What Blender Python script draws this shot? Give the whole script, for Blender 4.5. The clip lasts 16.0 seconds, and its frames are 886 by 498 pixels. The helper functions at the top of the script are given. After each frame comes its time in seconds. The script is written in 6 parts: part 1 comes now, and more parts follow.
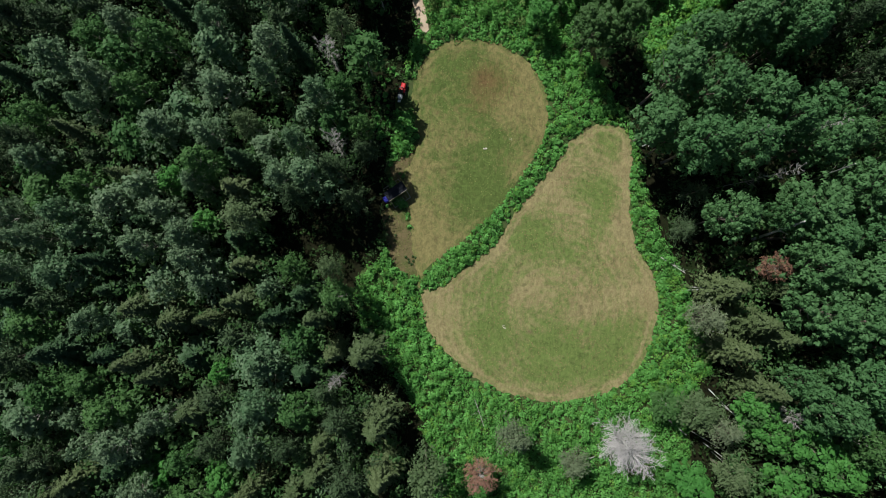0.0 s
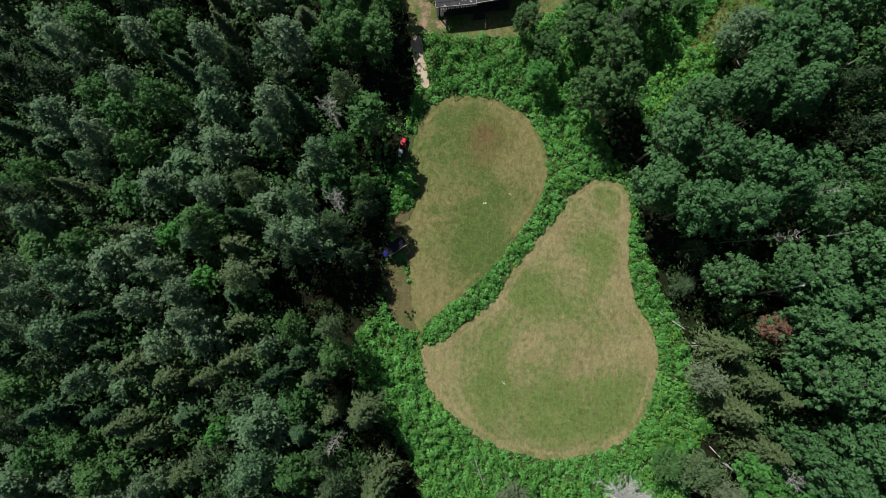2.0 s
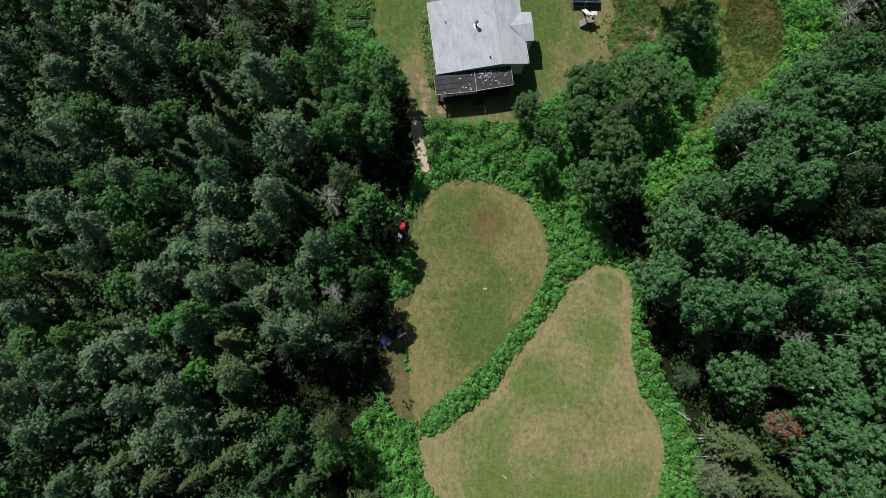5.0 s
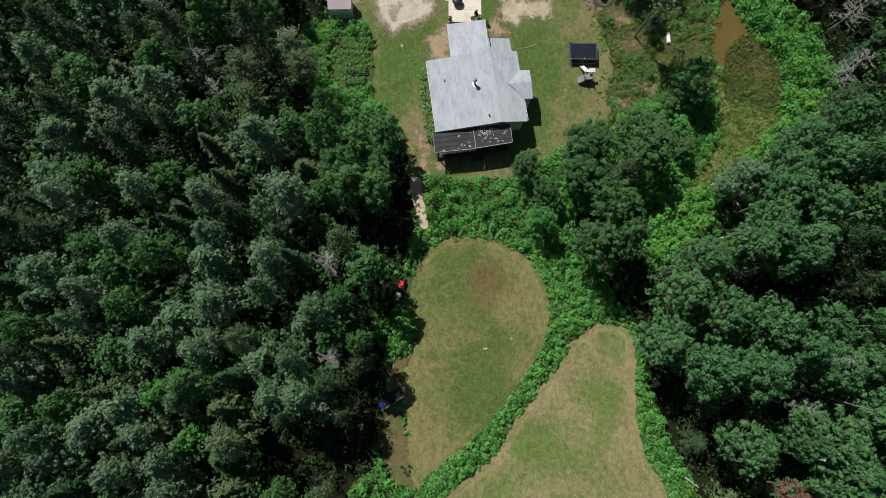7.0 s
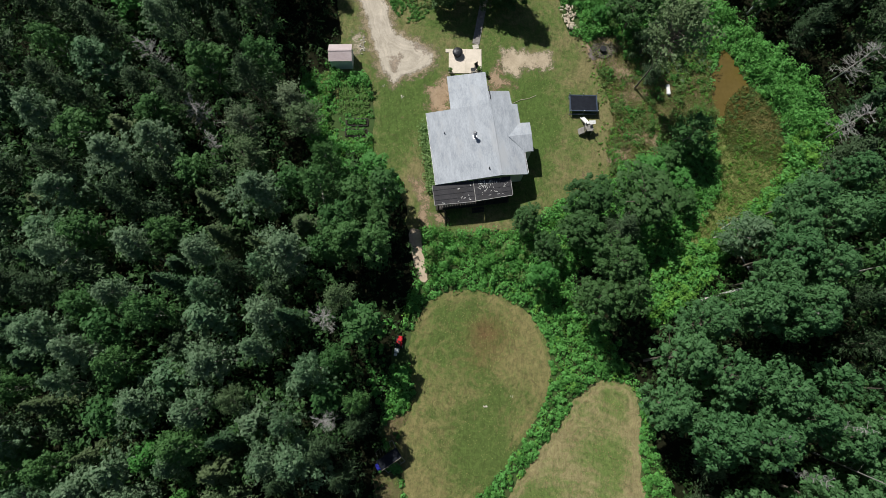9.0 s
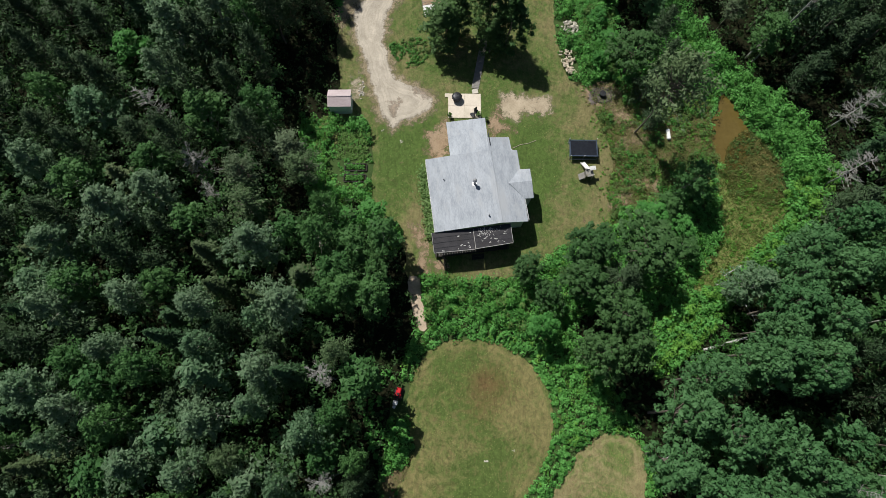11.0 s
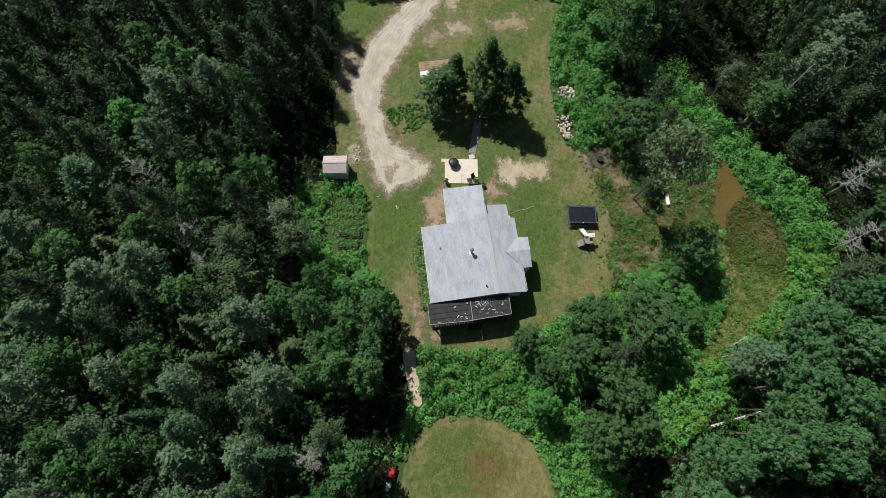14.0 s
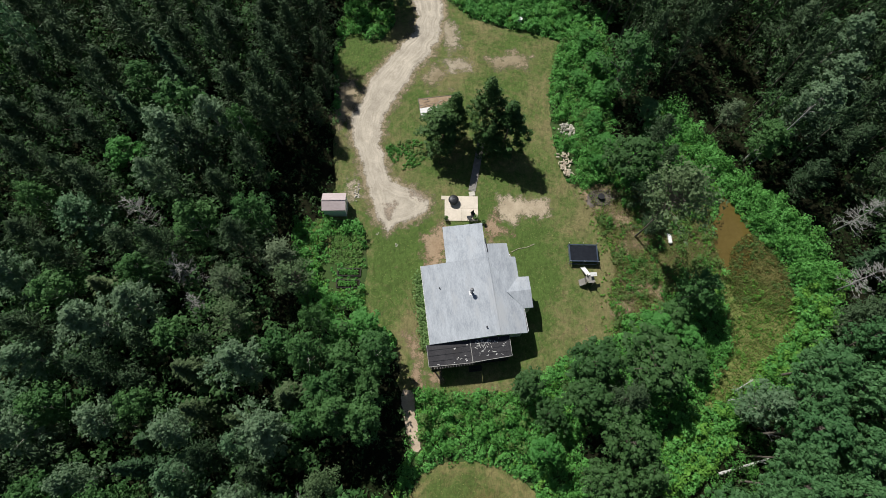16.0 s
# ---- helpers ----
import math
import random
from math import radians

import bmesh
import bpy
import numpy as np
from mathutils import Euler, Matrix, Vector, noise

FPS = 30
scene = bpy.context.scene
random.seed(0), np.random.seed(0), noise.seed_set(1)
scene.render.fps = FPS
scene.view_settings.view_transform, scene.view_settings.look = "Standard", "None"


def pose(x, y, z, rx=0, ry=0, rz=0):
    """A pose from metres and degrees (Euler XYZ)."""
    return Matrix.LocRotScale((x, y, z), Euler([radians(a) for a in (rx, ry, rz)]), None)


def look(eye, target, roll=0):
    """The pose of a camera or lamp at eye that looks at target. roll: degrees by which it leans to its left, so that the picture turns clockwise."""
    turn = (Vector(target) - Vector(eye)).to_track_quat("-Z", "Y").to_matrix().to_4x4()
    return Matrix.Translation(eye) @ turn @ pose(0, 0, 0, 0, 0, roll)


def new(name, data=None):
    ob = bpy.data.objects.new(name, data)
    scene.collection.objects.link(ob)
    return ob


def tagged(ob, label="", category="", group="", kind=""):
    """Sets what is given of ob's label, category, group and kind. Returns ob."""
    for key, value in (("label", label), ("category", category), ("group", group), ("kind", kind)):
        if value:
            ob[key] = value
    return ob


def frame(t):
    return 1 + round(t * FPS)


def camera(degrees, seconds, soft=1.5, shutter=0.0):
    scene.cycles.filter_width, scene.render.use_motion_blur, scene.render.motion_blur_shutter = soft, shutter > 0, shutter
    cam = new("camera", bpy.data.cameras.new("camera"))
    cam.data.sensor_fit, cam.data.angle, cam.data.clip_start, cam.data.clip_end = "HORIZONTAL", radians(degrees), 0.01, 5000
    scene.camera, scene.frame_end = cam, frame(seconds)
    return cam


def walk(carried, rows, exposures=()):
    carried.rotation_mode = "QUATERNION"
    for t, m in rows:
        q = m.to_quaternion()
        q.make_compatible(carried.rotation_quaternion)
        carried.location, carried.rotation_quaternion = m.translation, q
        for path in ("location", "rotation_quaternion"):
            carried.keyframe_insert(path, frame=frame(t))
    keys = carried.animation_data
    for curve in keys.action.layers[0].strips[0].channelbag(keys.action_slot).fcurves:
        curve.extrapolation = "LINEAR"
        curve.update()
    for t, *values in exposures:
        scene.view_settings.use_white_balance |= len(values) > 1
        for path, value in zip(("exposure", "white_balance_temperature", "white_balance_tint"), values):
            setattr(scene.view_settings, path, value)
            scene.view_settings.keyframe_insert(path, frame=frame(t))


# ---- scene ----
from mathutils.geometry import delaunay_2d_cdt

cam = camera(79.2, 16.0, 0.8)
PATH = [
    (0, (1.019, 1.967, 60.294), (1.012, 2.042, 58.296), -3.2),
    (0.5, (0.702, 2.883, 60.298), (0.705, 2.976, 58.3), 4.3),
    (1, (0.393, 3.809, 60.319), (0.405, 3.923, 58.322), 8.2),
    (1.5, (0.162, 4.756, 60.358), (0.178, 4.89, 58.363), 9.4),
    (2, (0.03, 5.757, 60.392), (0.049, 5.909, 58.398), 9.5),
    (2.5, (0.004, 6.773, 60.389), (0.022, 6.945, 58.396), 8.5),
    (3, (0.029, 7.774, 60.37), (0.045, 7.964, 58.379), 7.3),
    (3.5, (0.038, 8.764, 60.356), (0.052, 8.975, 58.367), 6.3),
    (4, (-0.024, 9.7, 60.326), (-0.009, 9.935, 58.34), 6.1),
    (4.2, (-0.067, 10.087, 60.315), (-0.053, 10.329, 58.33), 6.0),
    (6.3, (-0.664, 14.246, 59.879), (-0.636, 14.583, 57.908), 7.1),
    (6.5, (-0.674, 14.612, 59.874), (-0.648, 14.957, 57.904), 6.8),
    (7, (-0.565, 15.47, 59.878), (-0.545, 15.839, 57.913), 5.6),
    (7.5, (-0.488, 16.361, 59.794), (-0.471, 16.752, 57.833), 5.0),
    (8, (-0.487, 17.259, 59.753), (-0.472, 17.671, 57.796), 4.5),
    (8.5, (-0.511, 18.107, 59.716), (-0.497, 18.54, 57.763), 4.5),
    (9, (-0.591, 18.938, 59.665), (-0.577, 19.393, 57.718), 4.5),
    (11.3, (-0.824, 22.705, 59.546), (-0.808, 23.244, 57.62), 4.4),
    (11.5, (-0.821, 23.022, 59.536), (-0.804, 23.57, 57.613), 4.5),
    (12, (-0.804, 23.75, 59.525), (-0.788, 24.317, 57.607), 4.4),
    (12.5, (-0.798, 24.414, 59.433), (-0.782, 25.004, 57.522), 4.3),
    (13, (-0.772, 25.002, 59.345), (-0.757, 25.614, 57.441), 4.2),
    (13.5, (-0.734, 25.561, 59.233), (-0.72, 26.197, 57.337), 4.0),
    (14, (-0.68, 26.067, 59.182), (-0.668, 26.727, 57.294), 3.8),
    (14.5, (-0.696, 26.607, 59.143), (-0.685, 27.287, 57.263), 3.7),
    (15, (-0.713, 27.103, 59.093), (-0.703, 27.804, 57.22), 3.6),
    (15.5, (-0.707, 27.564, 59.045), (-0.698, 28.286, 57.18), 3.6),
    (16, (-0.675, 28.032, 59.03), (-0.669, 28.773, 57.172), 3.4),
]
walk(cam, [(t, look(eye, target, roll)) for t, eye, target, roll in PATH])

# ---- world, sun, exposure ----
SUN_FROM = Vector((-0.64, 0.77, 0.0)).normalized()
SUN_UP = radians(51)
world = bpy.data.worlds.new("sky")
scene.world = world
world.use_nodes = True
wn = world.node_tree
sky = wn.nodes.new("ShaderNodeTexSky")
sky.sky_type, sky.sun_disc = "NISHITA", False
sky.sun_elevation = SUN_UP
sky.sun_rotation = math.atan2(SUN_FROM.x, SUN_FROM.y)
wn.links.new(sky.outputs[0], wn.nodes["Background"].inputs[0])
wn.nodes["Background"].inputs[1].default_value = 0.046
sun_data = bpy.data.lights.new("sun", "SUN")
sun_data.energy, sun_data.angle, sun_data.color = 5.25, radians(0.5), (1.0, 0.965, 0.915)
sun = new("sun", sun_data)
sun.matrix_world = look(SUN_FROM * 100 * math.cos(SUN_UP) + Vector((0, 0, 100 * math.sin(SUN_UP))), (0, 0, 0))
scene.view_settings.exposure = 0.0

# ---- materials ----
def material(name, col_a, col_b, scale=1.0, rough=0.8, metal=0.0, bump=0.3, fine=8.0, spec=0.3, col_c=None, vary=0.0, stretch=(1, 1, 1)):
    """Two colours mixed by a coarse and a fine noise, with relief; a third one in blotches; vary: change from object to object."""
    m = bpy.data.materials.new(name)
    m.use_nodes = True
    n, l = m.node_tree.nodes, m.node_tree.links
    b = n["Principled BSDF"]
    b.inputs["Metallic"].default_value = metal
    b.inputs["Specular IOR Level"].default_value = spec
    co = n.new("ShaderNodeTexCoord")
    mp = n.new("ShaderNodeMapping")
    mp.inputs["Scale"].default_value = stretch
    l.new(co.outputs["Object"], mp.inputs[0])
    def tex(s, d=4.0, r=0.6):
        t = n.new("ShaderNodeTexNoise")
        t.inputs["Scale"].default_value, t.inputs["Detail"].default_value, t.inputs["Roughness"].default_value = s, d, r
        l.new(mp.outputs[0], t.inputs["Vector"])
        return t
    def ramp(src, lo, hi):
        r = n.new("ShaderNodeMapRange")
        r.inputs[1].default_value, r.inputs[2].default_value = lo, hi
        l.new(src, r.inputs[0])
        return r.outputs[0]
    def mix(f, a, c, kind="MIX"):
        x = n.new("ShaderNodeMix")
        x.data_type, x.blend_type = "RGBA", kind
        for s, v in ((x.inputs[0], f), (x.inputs[6], a), (x.inputs[7], c)):
            if isinstance(v, bpy.types.NodeSocket):
                l.new(v, s)
            else:
                s.default_value = v if not isinstance(v, tuple) else (*v, 1)
        return x.outputs[2]
    coarse, small = tex(scale), tex(scale * fine, 5.0, 0.7)
    add = n.new("ShaderNodeMath")
    add.operation = "ADD"
    l.new(coarse.outputs[0], add.inputs[0])
    l.new(small.outputs[0], add.inputs[1])
    c = mix(ramp(add.outputs[0], 0.72, 1.28), col_a, col_b)
    if col_c:
        c = mix(ramp(tex(scale * 0.37, 6.0, 0.65).outputs[0], 0.52, 0.66), c, col_c)
    if vary:
        info = n.new("ShaderNodeObjectInfo")
        hsv = n.new("ShaderNodeHueSaturation")
        r = n.new("ShaderNodeMapRange")
        r.inputs[3].default_value, r.inputs[4].default_value = 1 - vary, 1 + vary
        l.new(info.outputs["Random"], r.inputs[0])
        l.new(r.outputs[0], hsv.inputs["Value"])
        l.new(c, hsv.inputs["Color"])
        c = hsv.outputs[0]
    l.new(c, b.inputs["Base Color"])
    rr = n.new("ShaderNodeMapRange")
    rr.inputs[3].default_value, rr.inputs[4].default_value = max(0.02, rough - 0.1), min(1, rough + 0.1)
    l.new(small.outputs[0], rr.inputs[0])
    l.new(rr.outputs[0], b.inputs["Roughness"])
    if bump:
        bp = n.new("ShaderNodeBump")
        bp.inputs["Strength"].default_value, bp.inputs["Distance"].default_value = bump, 0.05
        l.new(small.outputs[0], bp.inputs["Height"])
        l.new(bp.outputs[0], b.inputs["Normal"])
    return m


def foliage(name, col_a, col_b, through_light=0.3, spread=0.07, rough=0.6):
    """Leaves: colour changes from tree to tree and from leaf to leaf, some light comes through."""
    m = bpy.data.materials.new(name)
    m.use_nodes = True
    n, l = m.node_tree.nodes, m.node_tree.links
    b, out = n["Principled BSDF"], n["Material Output"]
    info, geo = n.new("ShaderNodeObjectInfo"), n.new("ShaderNodeNewGeometry")
    mix = n.new("ShaderNodeMix")
    mix.data_type = "RGBA"
    mix.inputs[6].default_value, mix.inputs[7].default_value = (*col_a, 1), (*col_b, 1)
    av = n.new("ShaderNodeMath")
    av.operation = "MULTIPLY_ADD"
    av.inputs[1].default_value = 0.74
    half = n.new("ShaderNodeMath")
    half.operation = "MULTIPLY"
    half.inputs[1].default_value = 0.26
    tone = n.new("ShaderNodeAttribute")
    tone.attribute_name = "tone"
    whole = n.new("ShaderNodeMath")
    whole.operation = "ADD"
    l.new(info.outputs["Random"], whole.inputs[0])
    l.new(tone.outputs["Fac"], whole.inputs[1])
    turn = n.new("ShaderNodeMath")
    turn.operation = "PINGPONG"
    turn.inputs[1].default_value = 1.0
    l.new(whole.outputs[0], turn.inputs[0])
    l.new(turn.outputs[0], av.inputs[0])
    l.new(geo.outputs["Random Per Island"], half.inputs[0])
    l.new(half.outputs[0], av.inputs[2])
    l.new(av.outputs[0], mix.inputs[0])
    hsv = n.new("ShaderNodeHueSaturation")
    val = n.new("ShaderNodeMapRange")
    val.inputs[3].default_value, val.inputs[4].default_value = 1 - spread, 1 + spread
    l.new(geo.outputs["Random Per Island"], val.inputs[0])
    l.new(val.outputs[0], hsv.inputs["Value"])
    l.new(mix.outputs[2], hsv.inputs["Color"])
    l.new(hsv.outputs[0], b.inputs["Base Color"])
    b.inputs["Roughness"].default_value = rough
    b.inputs["Specular IOR Level"].default_value = 0.2
    tr = n.new("ShaderNodeBsdfTranslucent")
    l.new(hsv.outputs[0], tr.inputs[0])
    ms = n.new("ShaderNodeMixShader")
    ms.inputs[0].default_value = through_light
    l.new(b.outputs[0], ms.inputs[1])
    l.new(tr.outputs[0], ms.inputs[2])
    l.new(ms.outputs[0], out.inputs["Surface"])
    return m


def lawn_material(name, green, dry, bare, rim=0.5, ring=(0, 0), dry_bias=0.0, band=0.25, arcs=0.16):
    """Mown grass: green and dry patches at two sizes, a dry worn rim, faint curved mowing lines."""
    m = bpy.data.materials.new(name)
    m.use_nodes = True
    n, l = m.node_tree.nodes, m.node_tree.links
    b = n["Principled BSDF"]
    b.inputs["Roughness"].default_value, b.inputs["Specular IOR Level"].default_value = 0.9, 0.15
    co = n.new("ShaderNodeTexCoord").outputs["Object"]
    def tex(s, d=5.0, r=0.6, dist=0.0):
        t = n.new("ShaderNodeTexNoise")
        for k, v in (("Scale", s), ("Detail", d), ("Roughness", r), ("Distortion", dist)):
            t.inputs[k].default_value = v
        l.new(co, t.inputs["Vector"])
        return t.outputs[0]
    def calc(op, a, c):
        x = n.new("ShaderNodeMath")
        x.operation = op
        for s, v in zip(x.inputs, (a, c)):
            if isinstance(v, bpy.types.NodeSocket):
                l.new(v, s)
            else:
                s.default_value = v
        return x.outputs[0]
    def fit_range(src, lo, hi, to=(0.0, 1.0)):
        r = n.new("ShaderNodeMapRange")
        r.inputs[1].default_value, r.inputs[2].default_value = lo, hi
        r.inputs[3].default_value, r.inputs[4].default_value = to
        l.new(src, r.inputs[0])
        return r.outputs[0]
    def mix(f, a, c):
        x = n.new("ShaderNodeMix")
        x.data_type = "RGBA"
        for s, v in ((x.inputs[0], f), (x.inputs[6], a), (x.inputs[7], c)):
            if isinstance(v, bpy.types.NodeSocket):
                l.new(v, s)
            else:
                s.default_value = (*v, 1)
        return x.outputs[2]
    edge = n.new("ShaderNodeAttribute")
    edge.attribute_name = "edge"
    near = fit_range(edge.outputs["Fac"], 0.0, 2.6, (rim, 0.0))
    swath = fit_range(calc("ABSOLUTE", calc("SUBTRACT", edge.outputs["Fac"], 0.75), 0.0), 0.06, 0.26, (band, 0.0))
    broad, mid, grain = tex(0.16, 4.0, 0.6, 0.6), tex(0.7, 6.0, 0.75, 2.0), tex(3.0, 6.0, 0.82, 1.8)
    rings = n.new("ShaderNodeTexWave")
    rings.wave_type, rings.rings_direction = "RINGS", "Z"
    mp = n.new("ShaderNodeMapping")
    mp.inputs["Location"].default_value = (-ring[0], -ring[1], 0)
    l.new(co, mp.inputs[0])
    l.new(mp.outputs[0], rings.inputs["Vector"])
    for k, v in (("Scale", 0.32), ("Distortion", 5.0), ("Detail", 3.0), ("Detail Scale", 0.8)):
        rings.inputs[k].default_value = v
    f = calc("ADD", calc("MULTIPLY", broad, 2.0), calc("MULTIPLY", mid, 1.6))
    f = calc("ADD", f, calc("MULTIPLY", grain, 1.0))
    f = calc("ADD", f, calc("MULTIPLY", rings.outputs["Fac"], arcs))
    f = calc("ADD", calc("ADD", f, near), swath)
    dry_at = n.new("ShaderNodeAttribute")
    dry_at.attribute_name = "dry"
    f = calc("ADD", f, dry_at.outputs["Fac"])
    dryness = fit_range(f, 2.06 - dry_bias + arcs * 0.5, 2.66 - dry_bias + arcs * 0.5)
    c = mix(dryness, green, dry)
    patches = fit_range(calc("ADD", tex(0.8, 6.0, 0.7), calc("MULTIPLY", near, 0.10)), 0.60, 0.74)
    c = mix(calc("MULTIPLY", patches, 0.55), c, bare)
    worn = n.new("ShaderNodeAttribute")
    worn.attribute_name = "worn"
    rubbed = fit_range(calc("ADD", worn.outputs["Fac"], calc("MULTIPLY", calc("ADD", mid, grain), 0.75)), 0.80, 1.45)
    c = mix(rubbed, c, (0.128, 0.086, 0.038))
    turned = n.new("ShaderNodeMapping")
    turned.inputs["Rotation"].default_value, turned.inputs["Scale"].default_value = (0, 0, 0.6), (3.2, 0.9, 1)
    l.new(co, turned.inputs[0])
    streak = n.new("ShaderNodeTexNoise")
    for k, v in (("Scale", 1.0), ("Detail", 6.0), ("Roughness", 0.75), ("Distortion", 1.2)):
        streak.inputs[k].default_value = v
    l.new(turned.outputs[0], streak.inputs["Vector"])
    streaks = streak.outputs[0]
    hsv = n.new("ShaderNodeHueSaturation")
    l.new(fit_range(calc("ADD", calc("MULTIPLY", tex(1.1, 7.0, 0.75, 2.0), 0.6), calc("MULTIPLY", streaks, 0.4)), 0.38, 0.62, (0.62, 1.38)), hsv.inputs["Value"])
    l.new(c, hsv.inputs["Color"])
    l.new(hsv.outputs[0], b.inputs["Base Color"])
    bp = n.new("ShaderNodeBump")
    bp.inputs["Strength"].default_value, bp.inputs["Distance"].default_value = 0.6, 0.08
    l.new(grain, bp.inputs["Height"])
    l.new(bp.outputs[0], b.inputs["Normal"])
    return m



def dirt_material(name, col_a, col_b, soft=0.9, streak=0.0):
    """Bare ground that frays into the grass at its rim; streak: wheel tracks that follow the rim."""
    m = material(name, col_a, col_b, 0.7, 0.95, bump=0.5, fine=9)
    n, l = m.node_tree.nodes, m.node_tree.links
    b = n["Principled BSDF"]
    base = b.inputs["Base Color"].links[0].from_socket
    edge = n.new("ShaderNodeAttribute")
    edge.attribute_name = "edge"
    co = n.new("ShaderNodeTexCoord")
    t = n.new("ShaderNodeTexNoise")
    for k, v in (("Scale", 1.3), ("Detail", 8.0), ("Roughness", 0.8)):
        t.inputs[k].default_value = v
    l.new(co.outputs["Object"], t.inputs["Vector"])
    add = n.new("ShaderNodeMath")
    add.operation = "MULTIPLY_ADD"
    add.inputs[1].default_value = -4.0 * soft
    l.new(t.outputs[0], add.inputs[0])
    l.new(edge.outputs["Fac"], add.inputs[2])
    r = n.new("ShaderNodeMapRange")
    r.inputs[1].default_value, r.inputs[2].default_value = -1.75 * soft, -1.05 * soft
    l.new(add.outputs[0], r.inputs[0])
    if streak:
        comb = n.new("ShaderNodeCombineXYZ")
        l.new(edge.outputs["Fac"], comb.inputs[0])
        far = n.new("ShaderNodeVectorMath")
        far.operation = "MULTIPLY_ADD"
        far.inputs[1].default_value = (0.05, 0.05, 0.05)
        l.new(co.outputs["Object"], far.inputs[0])
        l.new(comb.outputs[0], far.inputs[2])
        s = n.new("ShaderNodeTexNoise")
        for k, v in (("Scale", 3.2), ("Detail", 6.0), ("Roughness", 0.7)):
            s.inputs[k].default_value = v
        l.new(far.outputs[0], s.inputs["Vector"])
        sr = n.new("ShaderNodeMapRange")
        sr.inputs[1].default_value, sr.inputs[2].default_value, sr.inputs[3].default_value, sr.inputs[4].default_value = 0.3, 0.7, 1 - streak, 1 + streak
        l.new(s.outputs[0], sr.inputs[0])
        h = n.new("ShaderNodeHueSaturation")
        l.new(base, h.inputs["Color"])
        l.new(sr.outputs[0], h.inputs["Value"])
        base = h.outputs[0]
    l.new(base, b.inputs["Base Color"])
    x, bare = n.new("ShaderNodeMixShader"), n.new("ShaderNodeBsdfTransparent")
    l.new(r.outputs[0], x.inputs[0])
    l.new(bare.outputs[0], x.inputs[1])
    l.new(b.outputs[0], x.inputs[2])
    l.new(x.outputs[0], n["Material Output"].inputs[0])
    return m


# Floor colour kept near black so it carries shade under the trees.
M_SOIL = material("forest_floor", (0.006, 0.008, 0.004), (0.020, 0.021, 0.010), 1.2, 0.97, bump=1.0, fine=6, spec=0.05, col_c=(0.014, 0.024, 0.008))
M_GREENSOIL = material("weedy_soil", (0.030, 0.060, 0.014), (0.055, 0.10, 0.024), 0.6, 0.95, bump=0.8, fine=10, col_c=(0.05, 0.06, 0.02))
M_LAWN_UP = lawn_material("lawn_grass", (0.076, 0.114, 0.029), (0.175, 0.160, 0.066), (0.19, 0.130, 0.070), 0.16, (4, 17), -0.01, 0.2, 0.12)
M_LAWN_LOW = lawn_material("lawn_grass_dry", (0.105, 0.152, 0.042), (0.225, 0.200, 0.098), (0.235, 0.175, 0.105), 0.36, (13, -2), 0.0)
M_YARD = lawn_material("yard_grass", (0.070, 0.115, 0.027), (0.170, 0.155, 0.070), (0.26, 0.19, 0.115), 0.10, (4, 60), -0.03, 0.1, 0.10)
M_GRAVEL = dirt_material("gravel", (0.33, 0.295, 0.235), (0.50, 0.45, 0.37), 0.62, 0.26)
M_VERGE = dirt_material("gravelly_verge", (0.19, 0.155, 0.090), (0.33, 0.275, 0.185), 1.25)
M_DAMP = dirt_material("damp_gravel", (0.23, 0.185, 0.135), (0.36, 0.30, 0.235), 1.0)
M_DIRT = dirt_material("bare_dirt", (0.21, 0.145, 0.088), (0.36, 0.275, 0.185), 1.2)
M_BEDSOIL = material("bed_soil", (0.21, 0.145, 0.088), (0.36, 0.275, 0.185), 0.9, 0.95, bump=0.6, fine=7)
M_PATH = dirt_material("trodden_sand", (0.34, 0.265, 0.19), (0.52, 0.42, 0.32), 0.08)
M_SCATTER = dirt_material("thin_gravel", (0.24, 0.20, 0.135), (0.42, 0.365, 0.275), 1.5)
M_SAND = dirt_material("pale_dirt", (0.29, 0.238, 0.162), (0.48, 0.405, 0.295), 1.15)
M_WATER = material("muddy_water", (0.100, 0.072, 0.019), (0.128, 0.094, 0.027), 0.25, 0.12, bump=0.03, spec=0.5)
M_MEADOW = material("rough_grass", (0.15, 0.195, 0.058), (0.265, 0.275, 0.10), 0.7, 0.95, bump=0.9, fine=9, spec=0.1, col_c=(0.085, 0.13, 0.03))
M_REEDBED = material("reed_mud", (0.12, 0.10, 0.034), (0.20, 0.18, 0.065), 0.7, 0.9, bump=0.8, col_c=(0.075, 0.10, 0.026))
M_BRUSHLAND = material("brush_soil", (0.080, 0.088, 0.032), (0.185, 0.135, 0.080), 0.9, 0.97, bump=1.0, fine=7, spec=0.05, col_c=(0.070, 0.105, 0.030))
M_BARK = material("bark", (0.10, 0.085, 0.07), (0.22, 0.19, 0.16), 3.0, 0.9, stretch=(1, 1, 0.25))
M_BIRCH = material("pale_bark", (0.30, 0.28, 0.25), (0.55, 0.53, 0.49), 2.0, 0.8, stretch=(0.3, 0.3, 2))
M_DEADWOOD = material("dead_wood", (0.21, 0.21, 0.195), (0.38, 0.375, 0.35), 2.0, 0.9)
M_PALEWOOD = material("bleached_wood", (0.36, 0.355, 0.345), (0.56, 0.555, 0.54), 2.0, 0.9)
M_SHINGLE = material("grey_shingle", (0.255, 0.282, 0.312), (0.425, 0.458, 0.495), 1.6, 0.85, bump=0.6, fine=6, stretch=(1.0, 0.3, 1), col_c=(0.38, 0.40, 0.42))
